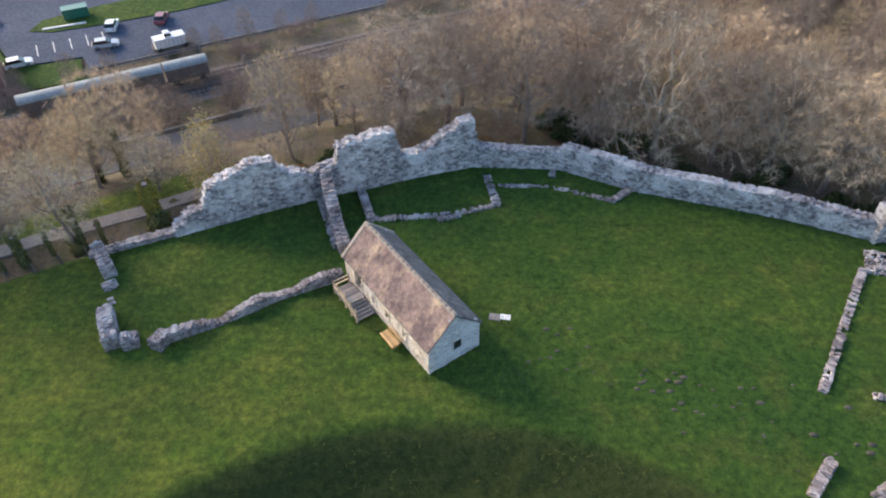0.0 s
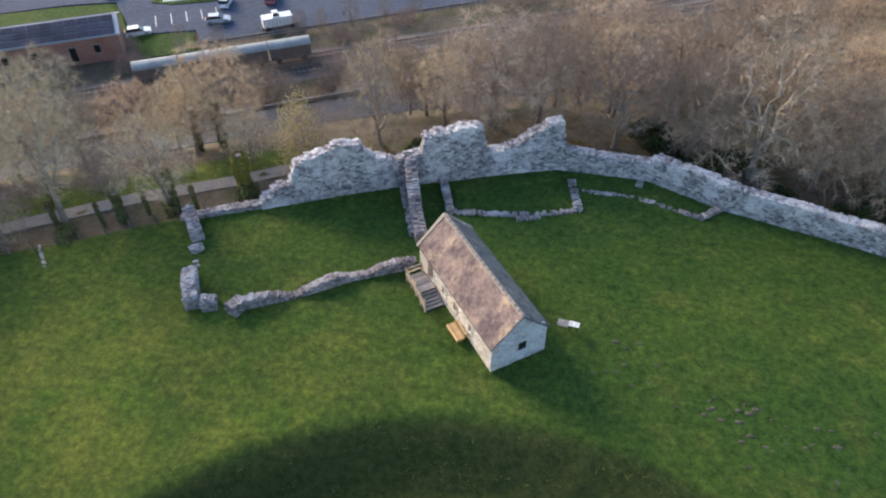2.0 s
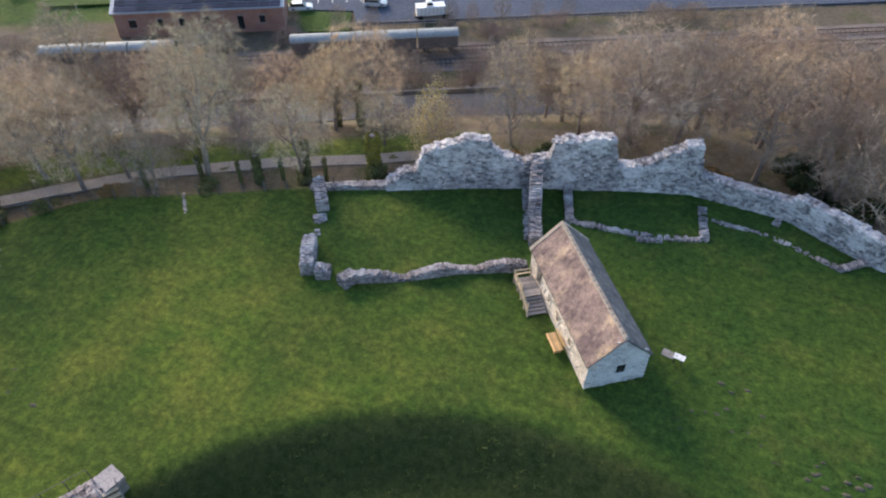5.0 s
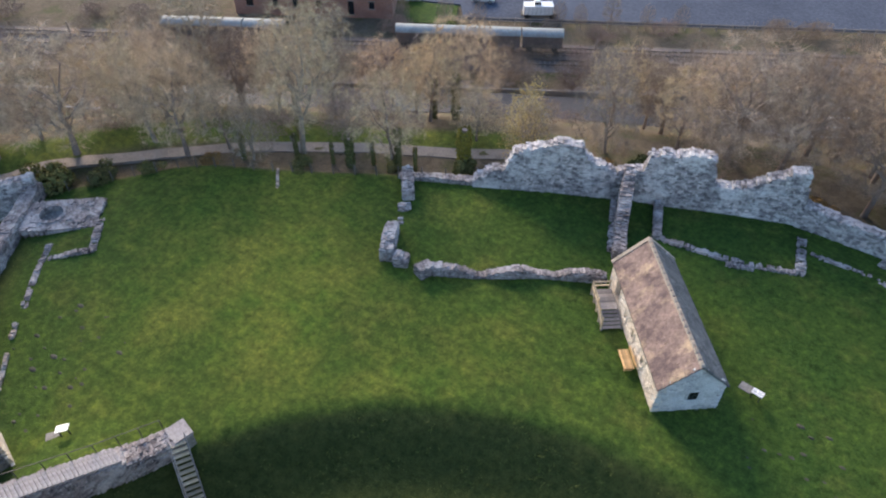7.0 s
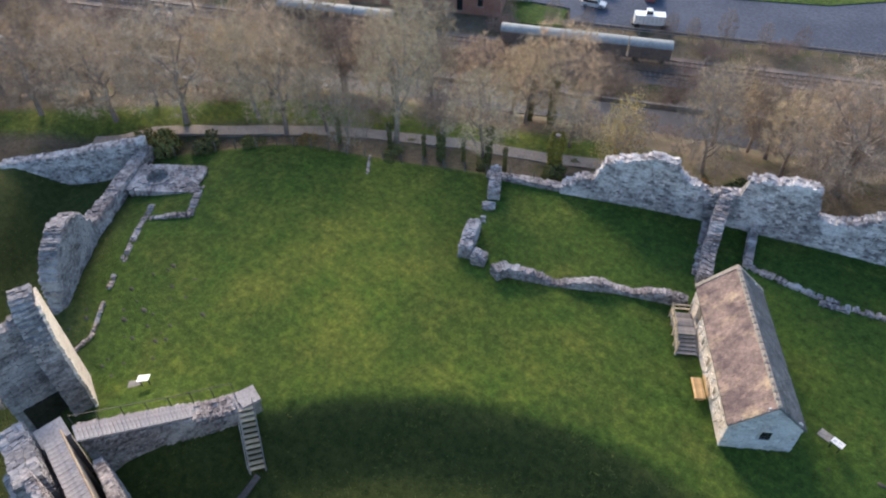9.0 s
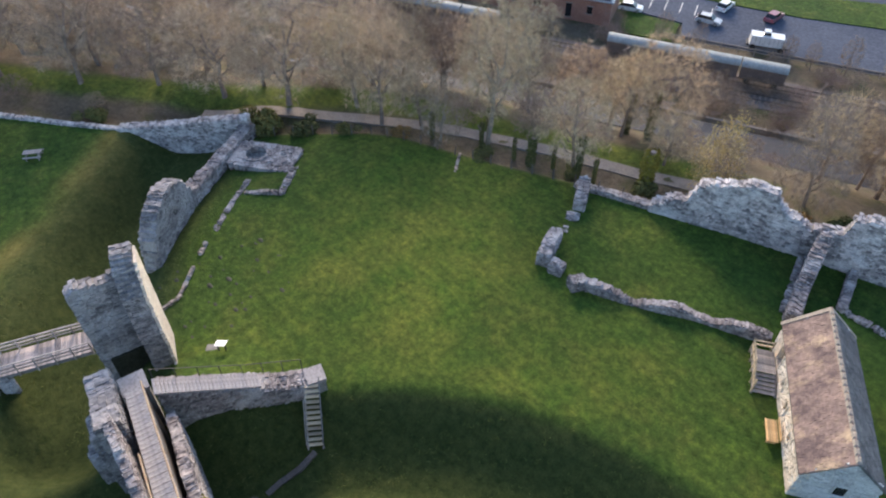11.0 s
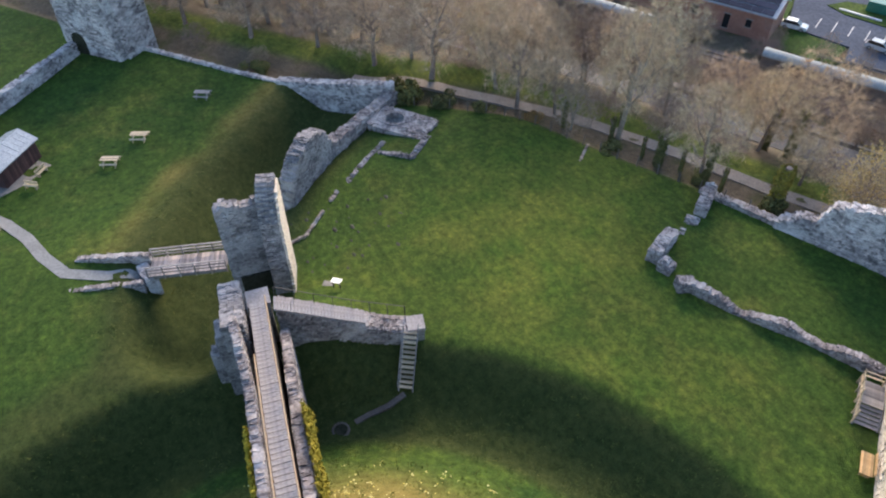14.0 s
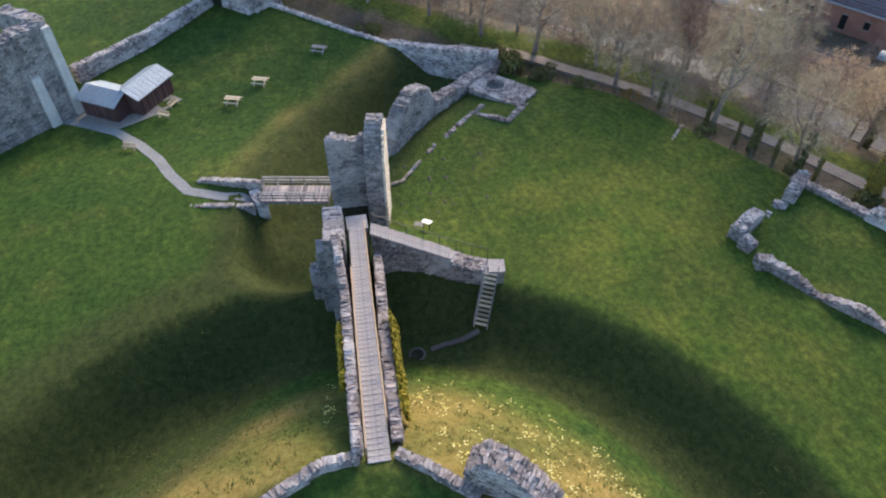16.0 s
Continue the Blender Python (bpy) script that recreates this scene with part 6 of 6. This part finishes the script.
def tree_meshes(H, R, trunk_h, r0, wood, twig, twigs, limbs=8, width=0.017, droop=0.0, reach=1.5, hollow=0.35, leaf=0.0):
    """Trunk, branches and fine twigs of a bare tree that fill a lumpy domed crown; returns its three meshes."""
    seed = random.uniform(0, 50)
    base_z, mid_z = trunk_h * 0.75, trunk_h + (H - trunk_h) * 0.36
    lean = Vector((random.uniform(-0.08, 0.08), random.uniform(-0.08, 0.08), 0))

    def crown_point(r_lo, r_hi):
        v = Vector((random.gauss(0, 1), random.gauss(0, 1), random.gauss(0.25, 1))).normalized()
        q = v * 2.1 + Vector((seed, 0, 0))
        k = 1 + 0.26 * noise.noise(q) + 0.14 * noise.noise(q * 2.6)
        k *= (r_lo ** 3 + (r_hi ** 3 - r_lo ** 3) * random.random()) ** (1 / 3)
        tall_r = (H - mid_z) if v.z > 0 else (mid_z - base_z)
        p = Vector((v.x * R * k, v.y * R * k, mid_z + v.z * tall_r * k))
        p.z -= droop * (p.x * p.x + p.y * p.y) / (R * R) * (mid_z - base_z)
        return p + lean * p.z

    def bough(g, a, b, ra, rb, n, sides, bow):
        """A curved branch; gives back points along it."""
        a, b = Vector(a), Vector(b)
        L = (b - a).length
        line, rad = [], []
        for k in range(n + 1):
            t = k / n
            w = Vector((random.gauss(0, 1), random.gauss(0, 1), random.gauss(0, 1))) * L * 0.045 * (0 < k < n)
            line.append(a.lerp(b, t) + Vector((0, 0, bow * L * t * (1 - t))) + w)
            rad.append(ra + (rb - ra) * t)
        g.tube(line, rad, sides)
        return [tuple(line[k].lerp(line[k + 1], u)) for k in range(n) for u in (0.35, 0.75, 1.0)]

    trunk, limb = Geo(), Geo()
    top = Vector((0, 0, trunk_h)) + lean * trunk_h
    trunk.tube([Vector((0, 0, -0.5)), Vector((0, 0, 0.4)), top * 0.5, top], [r0 * 1.5, r0 * 1.05, r0 * 0.9, r0 * 0.75], 8)
    pool = bough(limb, top, Vector((0, 0, H * 0.82)) + lean * H, r0 * 0.7, r0 * 0.12, 5, 6, 0)
    for k in range(limbs):
        a = 2 * math.pi * (k + random.uniform(-0.3, 0.3)) / limbs
        z0 = random.uniform(trunk_h * 0.8, trunk_h + (H - trunk_h) * 0.25)
        end = Vector((math.cos(a) * R * random.uniform(0.5, 0.72), math.sin(a) * R * random.uniform(0.5, 0.72), mid_z + (H - mid_z) * random.uniform(-0.25, 0.55))) + lean * mid_z
        pool += bough(limb, Vector((0, 0, z0)) + lean * z0, end, r0 * 0.42, r0 * 0.1, 4, 5, 0.14)
    for count, lo, hi, ra, n, bow in ((limbs * 6, 0.5, 0.85, r0 * 0.16, 3, 0.08), (limbs * 26, 0.55, 0.97, r0 * 0.075, 2, 0.04)):
        pts = [crown_point(lo, hi) for _ in range(count)]
        near = nearest(np.array(pts), np.array(pool))
        more = []
        for p, i in zip(pts, near):
            more += bough(limb, pool[i], p, ra, ra * 0.3, n, 3, bow)
        pool = pool + more
    P = np.array(pool)
    pts = [crown_point(hollow, 1.04) for _ in range(twigs)]
    tw = Geo()
    for p, i in zip(pts, nearest(np.array(pts), P)):
        a = Vector(pool[i])
        v = p - a + Vector((random.gauss(0, 0.25), random.gauss(0, 0.25), random.gauss(0.1 - droop * 0.3, 0.25)))
        L = v.length
        if L < 0.05:
            continue
        v *= min(max(L, 0.55), reach) / L
        s = v.cross(Vector((random.gauss(0, 1), random.gauss(0, 1), random.gauss(0, 1)))).normalized() * width * random.uniform(0.7, 1.3)
        if leaf:
            c, u = a + v, v.normalized() * leaf
            w = s.normalized() * leaf * 0.6
            tw.add([tuple(c - u), tuple(c + w), tuple(c + u), tuple(c - w)], [(0, 1, 2, 3)])
        else:
            tw.add([tuple(a - s), tuple(a + s), tuple(a + v)], [(0, 1, 2)])
    return trunk.mesh("trunk", wood), limb.mesh("branchwork", wood), tw.mesh("crown", twig)


def tree_proto(name, label, category, meshes, group=""):
    e = thing(name, (0, 0, 0), label, category, group)
    for me in meshes:
        part(me.name.split(".")[0], me, None, e)
    return e


def leaf_lump(n, R, H, material, size=0.16, shape=1.0):
    """A shrub crown of many small leaves with an uneven outline."""
    g = Geo()
    cent = [(random.gauss(0, R * 0.42), random.gauss(0, R * 0.42), H * random.uniform(0.2, 0.75), random.uniform(0.3, 0.55)) for _ in range(9)]
    for _ in range(n):
        cx, cy, cz, cr = random.choice(cent)
        v = Vector((random.gauss(0, 1), random.gauss(0, 1), random.gauss(0, 1))).normalized() * (0.75 + 0.3 * random.random())
        p = Vector((cx + v.x * R * cr, cy + v.y * R * cr, max(0.0, cz + v.z * H * cr * 0.7)))
        u = Vector((random.gauss(0, 1), random.gauss(0, 1), random.gauss(0, 1))).normalized() * size
        w = u.cross(v).normalized() * size * 0.6
        g.add([tuple(p - u), tuple(p + w), tuple(p + u), tuple(p - w)], [(0, 1, 2, 3)])
    return g.mesh("crown", material)


def ivy_trunk(H, r, n, material):
    t = Geo()
    pts = [Vector((0, 0, -0.3)), Vector((0.05, 0.1, H * 0.35)), Vector((-0.1, 0.15, H * 0.7)), Vector((0.1, 0.0, H))]
    t.tube(pts, [r * 1.3, r, r * 0.9, r * 0.7], 8)
    for k in range(3):
        a = random.uniform(0, 6.28)
        t.tube([pts[2], pts[2] + Vector((math.cos(a) * 0.7, math.sin(a) * 0.7, H * 0.2))], [r * 0.6, r * 0.3], 5)
    g = Geo()
    for _ in range(n):
        k = random.random()
        c = pts[0].lerp(pts[3], k)
        a = random.uniform(0, 6.28)
        rad = r * (1.1 + 0.9 * abs(noise.noise((a, k * 4, H)))) + 0.25 * random.random()
        p = c + Vector((math.cos(a) * rad, math.sin(a) * rad, 0))
        u = Vector((random.gauss(0, 1), random.gauss(0, 1), random.gauss(0, 1))).normalized() * 0.13
        w = u.cross(Vector((math.cos(a), math.sin(a), 0.3))).normalized() * 0.1
        g.add([tuple(p - u), tuple(p + w), tuple(p + u), tuple(p - w)], [(0, 1, 2, 3)])
    return t.mesh("trunk", BARK), g.mesh("ivy", material)


random.seed(11)
OUTSIDE = "bare trees outside the walls"
PROTO = {
    "oak": tree_proto("bare_tree", "broad bare brown tree with a domed crown of fine twigs", "tree", tree_meshes(14.5, 6.4, 3.4, 0.34, BARK, TWIG_HAZE, 9500, 8), OUTSIDE),
    "oak2": tree_proto("bare_tree", "broad bare tree with a dense brown crown", "tree", tree_meshes(13.5, 6.0, 3.2, 0.32, BARK, TWIG, 8500, 8), OUTSIDE),
    "tall": tree_proto("bare_tree", "tall bare tree with olive-brown budding twigs", "tree", tree_meshes(17.5, 4.6, 5.0, 0.32, BARK_PALE, TWIG_OLIVE, 7500, 8, 0.017), OUTSIDE),
    "pale": tree_proto("bare_tree", "pale bare tree with long drooping grey limbs", "tree", tree_meshes(14.0, 6.4, 2.0, 0.34, BARK_PALE, TWIG_PALE, 6500, 10, 0.019, 0.5, 2.0), OUTSIDE),
    "olive": tree_proto("bare_tree", "bare olive-tinted tree behind the castle fence", "tree", tree_meshes(12.5, 4.3, 3.2, 0.24, BARK, TWIG_OLIVE, 5200, 8, 0.016), OUTSIDE),
    "thin": tree_proto("bare_tree", "slender bare young tree with thin twigs", "tree", tree_meshes(10, 2.8, 2.6, 0.15, BARK, TWIG, 2600, 6, 0.015), OUTSIDE),
    "scrub": tree_proto("bare_shrub", "bare brown scrub thicket", "shrub", tree_meshes(5.0, 3.2, 0.5, 0.10, BARK, TWIG, 1900, 6, 0.017), "bare scrub outside the walls"),
    "scrub2": tree_proto("bare_shrub", "bare purplish-brown scrub thicket", "shrub", tree_meshes(4.0, 3.4, 0.4, 0.09, BARK, TWIG_PLUM, 1900, 6, 0.017), "bare scrub outside the walls"),
}
used = {k: False for k in PROTO}


def plant(kind, x, y, size=1.0, tall=1.0, sink=0.1):
    ob = PROTO[kind]
    m = pose(x, y, hz(x, y) - sink, random.uniform(-3, 3), random.uniform(-3, 3), random.uniform(0, 360))
    if not used[kind]:
        used[kind] = True
        ob.matrix_world = m @ Matrix.Diagonal((size, size, size * tall, 1))
        return ob
    c = copy_thing(ob, m)
    c.matrix_basis = m @ Matrix.Diagonal((size, size, size * tall * random.uniform(0.95, 1.05), 1))
    return c


PATH_PTS = [(-74, 22.5), (-66, 31), (-59.5, 36.6), (-49.5, 43.2), (-40, 48.9), (-31, 53.2), (-22, 58.5)]
placed = []


def free(x, y, gap):
    if any((x - a) ** 2 + (y - b) ** 2 < gap * gap for a, b in placed):
        return False
    n = x * RAIL_N[0] + y * RAIL_N[1]
    if 79.5 < n < 86.5 or n > 92.5:
        return False
    return seg_dist(np.array(x), np.array(y), PATH_PTS)[0] > 1.6


# trees that stand out
for kind, x, y, s, tall in (("tall", -45.6, 44.2, 1.0, 1.0), ("pale", -49.4, 40.4, 0.42, 1.6), ("oak", -56.9, 37.6, 0.8, 1.15), ("oak", -67.6, 31.2, 1.12, 0.85), ("olive", -36.0, 47.9, 0.95, 1.0),
                            ("pale", -17.2, 62.0, 0.62, 1.45), ("oak", -5.4, 68.2, 1.15, 0.95), ("oak2", 9.0, 65.8, 0.95, 1.12), ("pale", 23.4, 62.6, 1.2, 1.1), ("pale", 35.2, 60.0, 1.0, 1.15),
                            ("oak2", 2.0, 76.5, 1.05, 1.0), ("oak2", 16.0, 74.5, 1.1, 1.05), ("oak2", 29.0, 72.0, 1.1, 1.1), ("pale", 46.5, 56.5, 1.05, 1.1), ("oak2", 42.0, 66.0, 1.1, 1.1),
                            ("olive", -53.2, 40.6, 0.8, 0.9), ("thin", -41.4, 47.6, 0.9, 1.0), ("tall", -62.0, 37.5, 0.85, 0.85), ("oak2", -14.0, 73.5, 0.8, 0.9), ("olive", -30.5, 56.5, 0.7, 0.8),
                            ("oak", -74.5, 26.0, 0.95, 0.95), ("oak2", -81.5, 20.5, 0.95, 0.9), ("oak", -88.5, 13.0, 1.0, 0.95), ("oak2", -97.0, 5.5, 1.0, 0.95)):
    plant(kind, x, y, s, tall)
    placed.append((x, y))
# woods
random.seed(5)
count = 0
for _ in range(5200):
    x, y = random.uniform(-150, 105), random.uniform(-10, 135)
    e, side = seg_dist(np.array(x), np.array(y), EDGE)
    if side <= 0:
        continue
    n, s = x * RAIL_N[0] + y * RAIL_N[1], x * RAIL_U[0] + y * RAIL_U[1]
    az, dist = math.degrees(math.atan2(-x, y)), math.hypot(x, y)
    if e < 4.5 or dist > 150:
        continue
    east = x > -14
    open_view = 17.5 < az < 30.5 and dist < 84
    gap = 5.2 if east else 4.7
    if n > 86.5:
        gap = 3.4
    if not free(x, y, gap):
        continue
    if n > 86.5:
        kind = random.choice(("scrub", "scrub2", "scrub", "thin"))
        size = random.uniform(0.5, 0.9)
    elif open_view:
        kind, size = random.choice(("scrub2", "scrub", "scrub2", "thin")), random.uniform(0.45, 0.8)
    elif east:
        kind = random.choice(("oak2", "oak2", "oak", "oak2", "olive"))
        size = random.uniform(0.75, 1.05) if e > 6 else random.uniform(0.45, 0.6)
    else:
        kind = random.choice(("oak", "oak", "tall", "oak2", "olive", "scrub2"))
        size = random.uniform(0.7, 1.0)
        if e < 8:
            kind, size = random.choice(("thin", "scrub", "scrub2")), random.uniform(0.4, 0.65)
    plant(kind, x, y, size)
    placed.append((x, y))
    count += 1
    if count > 330:
        break
# scrub along the tracks and the car park edge
random.seed(8)
for k in range(120):
    s, n = random.uniform(-110, 75), random.choice((90.6, 92.6, 93.4, 94.6, 95.4, 95.8, 104.6, 106.4, 108.6))
    if -45 < s < -3 and n > 107:
        continue
    x, y = sn(s, n + random.uniform(-0.4, 0.4))
    plant(random.choice(("scrub", "scrub2")), x, y, random.uniform(0.45, 0.8))
for k in range(27):
    s = -57 + 2.0 * k if k < 13 else -16.5 + 2.4 * (k - 13)
    x, y = sn(s, 99.4 + random.uniform(-0.3, 0.2))
    plant(random.choice(("scrub", "scrub2")), x, y, random.uniform(0.42, 0.6))
for s, n in ((12, 110), (16, 109.4), (21, 109.8), (27, 110), (32, 109.6), (-1.5, 109.4), (-14, 108.6), (-7, 108.6)):
    x, y = sn(s, n)
    plant("thin", x, y, random.uniform(0.45, 0.65))

# ivy-clad pollards by the fence
random.seed(3)
ivy_a = tree_proto("ivy_pollard", "cut tree trunk wrapped in dark green ivy by the fence", "tree", ivy_trunk(3.6, 0.22, 900, IVY), "ivy-clad trunks by the fence")
ivy_a.matrix_world = pose(-39.8, 45.2, hz(-39.8, 45.2))
for x, y, s in ((-37.7, 46.6, 0.8), (-35.3, 47.8, 1.35), (-33.4, 48.3, 0.8), (-41.6, 44.5, 0.75), (-45.6, 43.2, 0.9), (-50.4, 40.0, 1.0), (-47.6, 46.0, 0.8), (-38.8, 60.5, 1.5), (-36.2, 61.4, 1.75)):
    c = copy_thing(ivy_a, pose(x, y, hz(x, y), 0, 0, random.uniform(0, 360)))
    c.matrix_basis = pose(x, y, hz(x, y), 0, 0, random.uniform(0, 360)) @ Matrix.Diagonal((s * 0.6, s * 0.6, s, 1))
ivy_b = tree_proto("ivy_column", "upright trunk thickly covered in yellow-green ivy", "tree", ivy_trunk(4.8, 0.40, 2000, IVY_MID))
ivy_b.matrix_world = pose(-29.4, 51.6, hz(-29.4, 51.6))
base_ivy = tree_proto("shrub", "dark green ivy bush at the foot of a trunk", "shrub", [leaf_lump(1500, 1.6, 1.7, IVY, 0.14)], "evergreen bushes by the fence")
base_ivy.matrix_world = pose(-28.8, 50.9, hz(-28.8, 50.9))
for x, y, s in ((-35.6, 47.2, 0.7), (-43.6, 41.6, 0.9), (-57.5, 33.2, 0.8), (-65.8, 26.6, 1.7), (-61.5, 29.9, 1.2), (-68.0, 24.6, 1.3), (-80.5, 11.5, 1.1)):
    copy_thing(base_ivy, pose(x, y, hz(x, y), 0, 0, 70 * x)).scale = (s, s, s * 0.9)
# yellow budding tree behind the wall
random.seed(21)
yel = tree_proto("budding_tree", "small tree with golden yellow spring buds behind the wall", "tree", [*tree_meshes(9.4, 2.8, 1.2, 0.12, BARK_PALE, LEAF_YEL, 2700, 9, 0.02, 0.35, 1.3, 0.1, 0.12)])
yel.matrix_world = pose(-24.6, 56.2, hz(-24.6, 56.2)) @ Matrix.Diagonal((0.88, 0.88, 1.0, 1))
yt = tree_meshes(8.6, 3.2, 1.2, 0.08, BARK_PALE, TWIG_OLIVE, 1600, 8, 0.014)
part("crown", yt[2], None, yel, "thin bare twigs")
# dark evergreens and brambles behind the curtain
ever = tree_proto("evergreen_bush", "dark green rounded evergreen bush outside the wall", "shrub", [leaf_lump(2600, 2.2, 2.6, EVERG, 0.15)], "evergreen bushes outside the wall")
ever.matrix_world = pose(32.5, 56.2, hz(32.5, 56.2))
for x, y, s in ((39.5, 53.2, 0.75), (43.0, 52.0, 0.7), (14.5, 64.5, 1.0), (12.5, 67.5, 1.1), (26.0, 58.8, 0.7), (17.5, 62.2, 0.8), (-11.5, 60.0, 0.9), (35.5, 58.5, 0.9), (20.5, 63.5, 1.0)):
    copy_thing(ever, pose(x, y, hz(x, y), 0, 0, 40 * x)).scale = (s, s, s)
bram = tree_proto("bramble", "russet brown bramble thicket behind the curtain wall", "shrub", [leaf_lump(2200, 2.0, 2.2, BRACKEN, 0.13)], "brambles behind the curtain wall")
bram.matrix_world = pose(-2.5, 60.4, hz(-2.5, 60.4))
for x, y, s in ((0.2, 61.6, 1.0), (-5.0, 60.0, 0.8), (-15.0, 57.2, 0.9), (-17.5, 56.0, 0.9), (-20.0, 55.2, 0.7), (3.5, 63.5, 0.8), (6.5, 62.0, 0.8), (10.0, 61.6, 0.7), (13.5, 60.8, 0.6), (-9.0, 61.5, 0.8), (-53.0, 37.4, 0.6)):
    copy_thing(bram, pose(x, y, hz(x, y), 0, 0, 33 * x)).scale = (s, s, s)

# ivy on the stair wall
def wall_ivy(a, b, n, side, depth, label):
    g = Geo()
    a, b = Vector(a), Vector(b)
    for _ in range(n):
        k = random.random()
        p = a.lerp(b, k)
        drop = depth * random.random() ** 0.8 * (0.5 + 0.8 * abs(noise.noise((k * 9, 1.3, 0))))
        p += Vector((0, side * (0.05 + 0.25 * random.random() + drop * 0.2), 0.15 - drop + 0.25 * noise.noise((k * 14, 4, 2))))
        u = Vector((random.gauss(0, 1), random.gauss(0, 1), random.gauss(0, 1))).normalized() * 0.12
        w = u.cross(Vector((0, side, 0.4))).normalized() * 0.1
        g.add([tuple(p - u), tuple(p + w), tuple(p + u), tuple(p - w)], [(0, 1, 2, 3)])
    return solo("wall_ivy", g, IVY_YEL, label, "ivy")


random.seed(31)
wall_ivy((-21.8, 0.65, 7.9), (-12.8, -0.55, 9.6), 3600, 1, 2.6, "yellow-green ivy hanging over the flank wall of the steps")
wall_ivy((-20.6, -2.55, 9.2), (-15.5, -3.15, 9.8), 1300, -1, 1.8, "yellow-green ivy on the outer parapet of the steps")

# flowers on the motte and rough tufts in the ditch
random.seed(41)
g = Geo()
for _ in range(560):
    a, r = radians(random.uniform(100, 176)), random.uniform(11.2, 22.5)
    x, y = MOTTE[0] + r * math.cos(a), MOTTE[1] + r * math.sin(a)
    if fbm(x, y, 0.35, 2) < -0.08 or abs(y + 1.0 + 0.13 * (x + 21)) < 1.9:
        continue
    z = hz(x, y)
    for _k in range(random.randint(1, 4)):
        c = Vector((x + random.gauss(0, 0.14), y + random.gauss(0, 0.14), z + random.uniform(0.12, 0.3)))
        s = random.uniform(0.03, 0.06)
        g.add([tuple(c + Vector((-s, -s, 0))), tuple(c + Vector((s, -s, 0.02))), tuple(c + Vector((s, s, 0.04))), tuple(c + Vector((-s, s, 0)))], [(0, 1, 2, 3)])
solo("daffodils", g, PETAL, "pale yellow daffodils scattered over the motte slope", "flowers", "stuff")
g = Geo()
for _ in range(16000):
    if random.random() < 0.72:
        a, r = random.uniform(0, 2 * math.pi), random.uniform(11, 33.6)
        x, y = MOTTE[0] + r * math.cos(a), MOTTE[1] + r * math.sin(a)
    else:
        x, y = random.uniform(-74, -38), random.uniform(-16, 22)
        if seg_dist(np.array(x), np.array(y), DITCH)[0] > 9.5:
            continue
    if fbm(x, y, 0.5, 2) < -0.15:
        continue
    z = hz(x, y)
    for _k in range(3):
        d = Vector((random.gauss(0, 0.14), random.gauss(0, 0.14), random.uniform(0.10, 0.24)))
        s = Vector((-d.y, d.x, 0)).normalized() * 0.035
        p = Vector((x + random.gauss(0, 0.1), y + random.gauss(0, 0.1), z - 0.02))
        g.add([tuple(p - s), tuple(p + s), tuple(p + d)], [(0, 1, 2)])
solo("rough_grass", g, STALK, "rough uncut grass tufts on the motte and ditch", "grass", "stuff")
# molehills and worn patches
g = Geo()
random.seed(51)
for _ in range(90):
    if random.random() < 0.6:
        x = random.uniform(5, 31)
        y = 36.5 - 0.36 * x + random.gauss(0, 2.2)
    else:
        x, y = random.uniform(-48, -38), random.uniform(6, 17)
    r, h = random.uniform(0.12, 0.32), random.uniform(0.02, 0.05)
    z = hz(x, y)
    n = 9
    ring = [(x + r * (1 + 0.4 * random.random()) * math.cos(6.283 * k / n), y + r * 0.7 * math.sin(6.283 * k / n), z - 0.04) for k in range(n)]
    mid = [(x + (a - x) * 0.5, y + (b - y) * 0.5, z + h) for a, b, _c in ring]
    g.add(ring + mid, [(k, (k + 1) % n, n + (k + 1) % n, n + k) for k in range(n)] + [tuple(range(n, 2 * n))])
solo("molehills", g, mottled("bare_earth", (0.06, 0.058, 0.042), (0.105, 0.098, 0.072), 0.8, 7, 0.95), "small dark molehills of earth across the lawn", "molehills", "stuff")
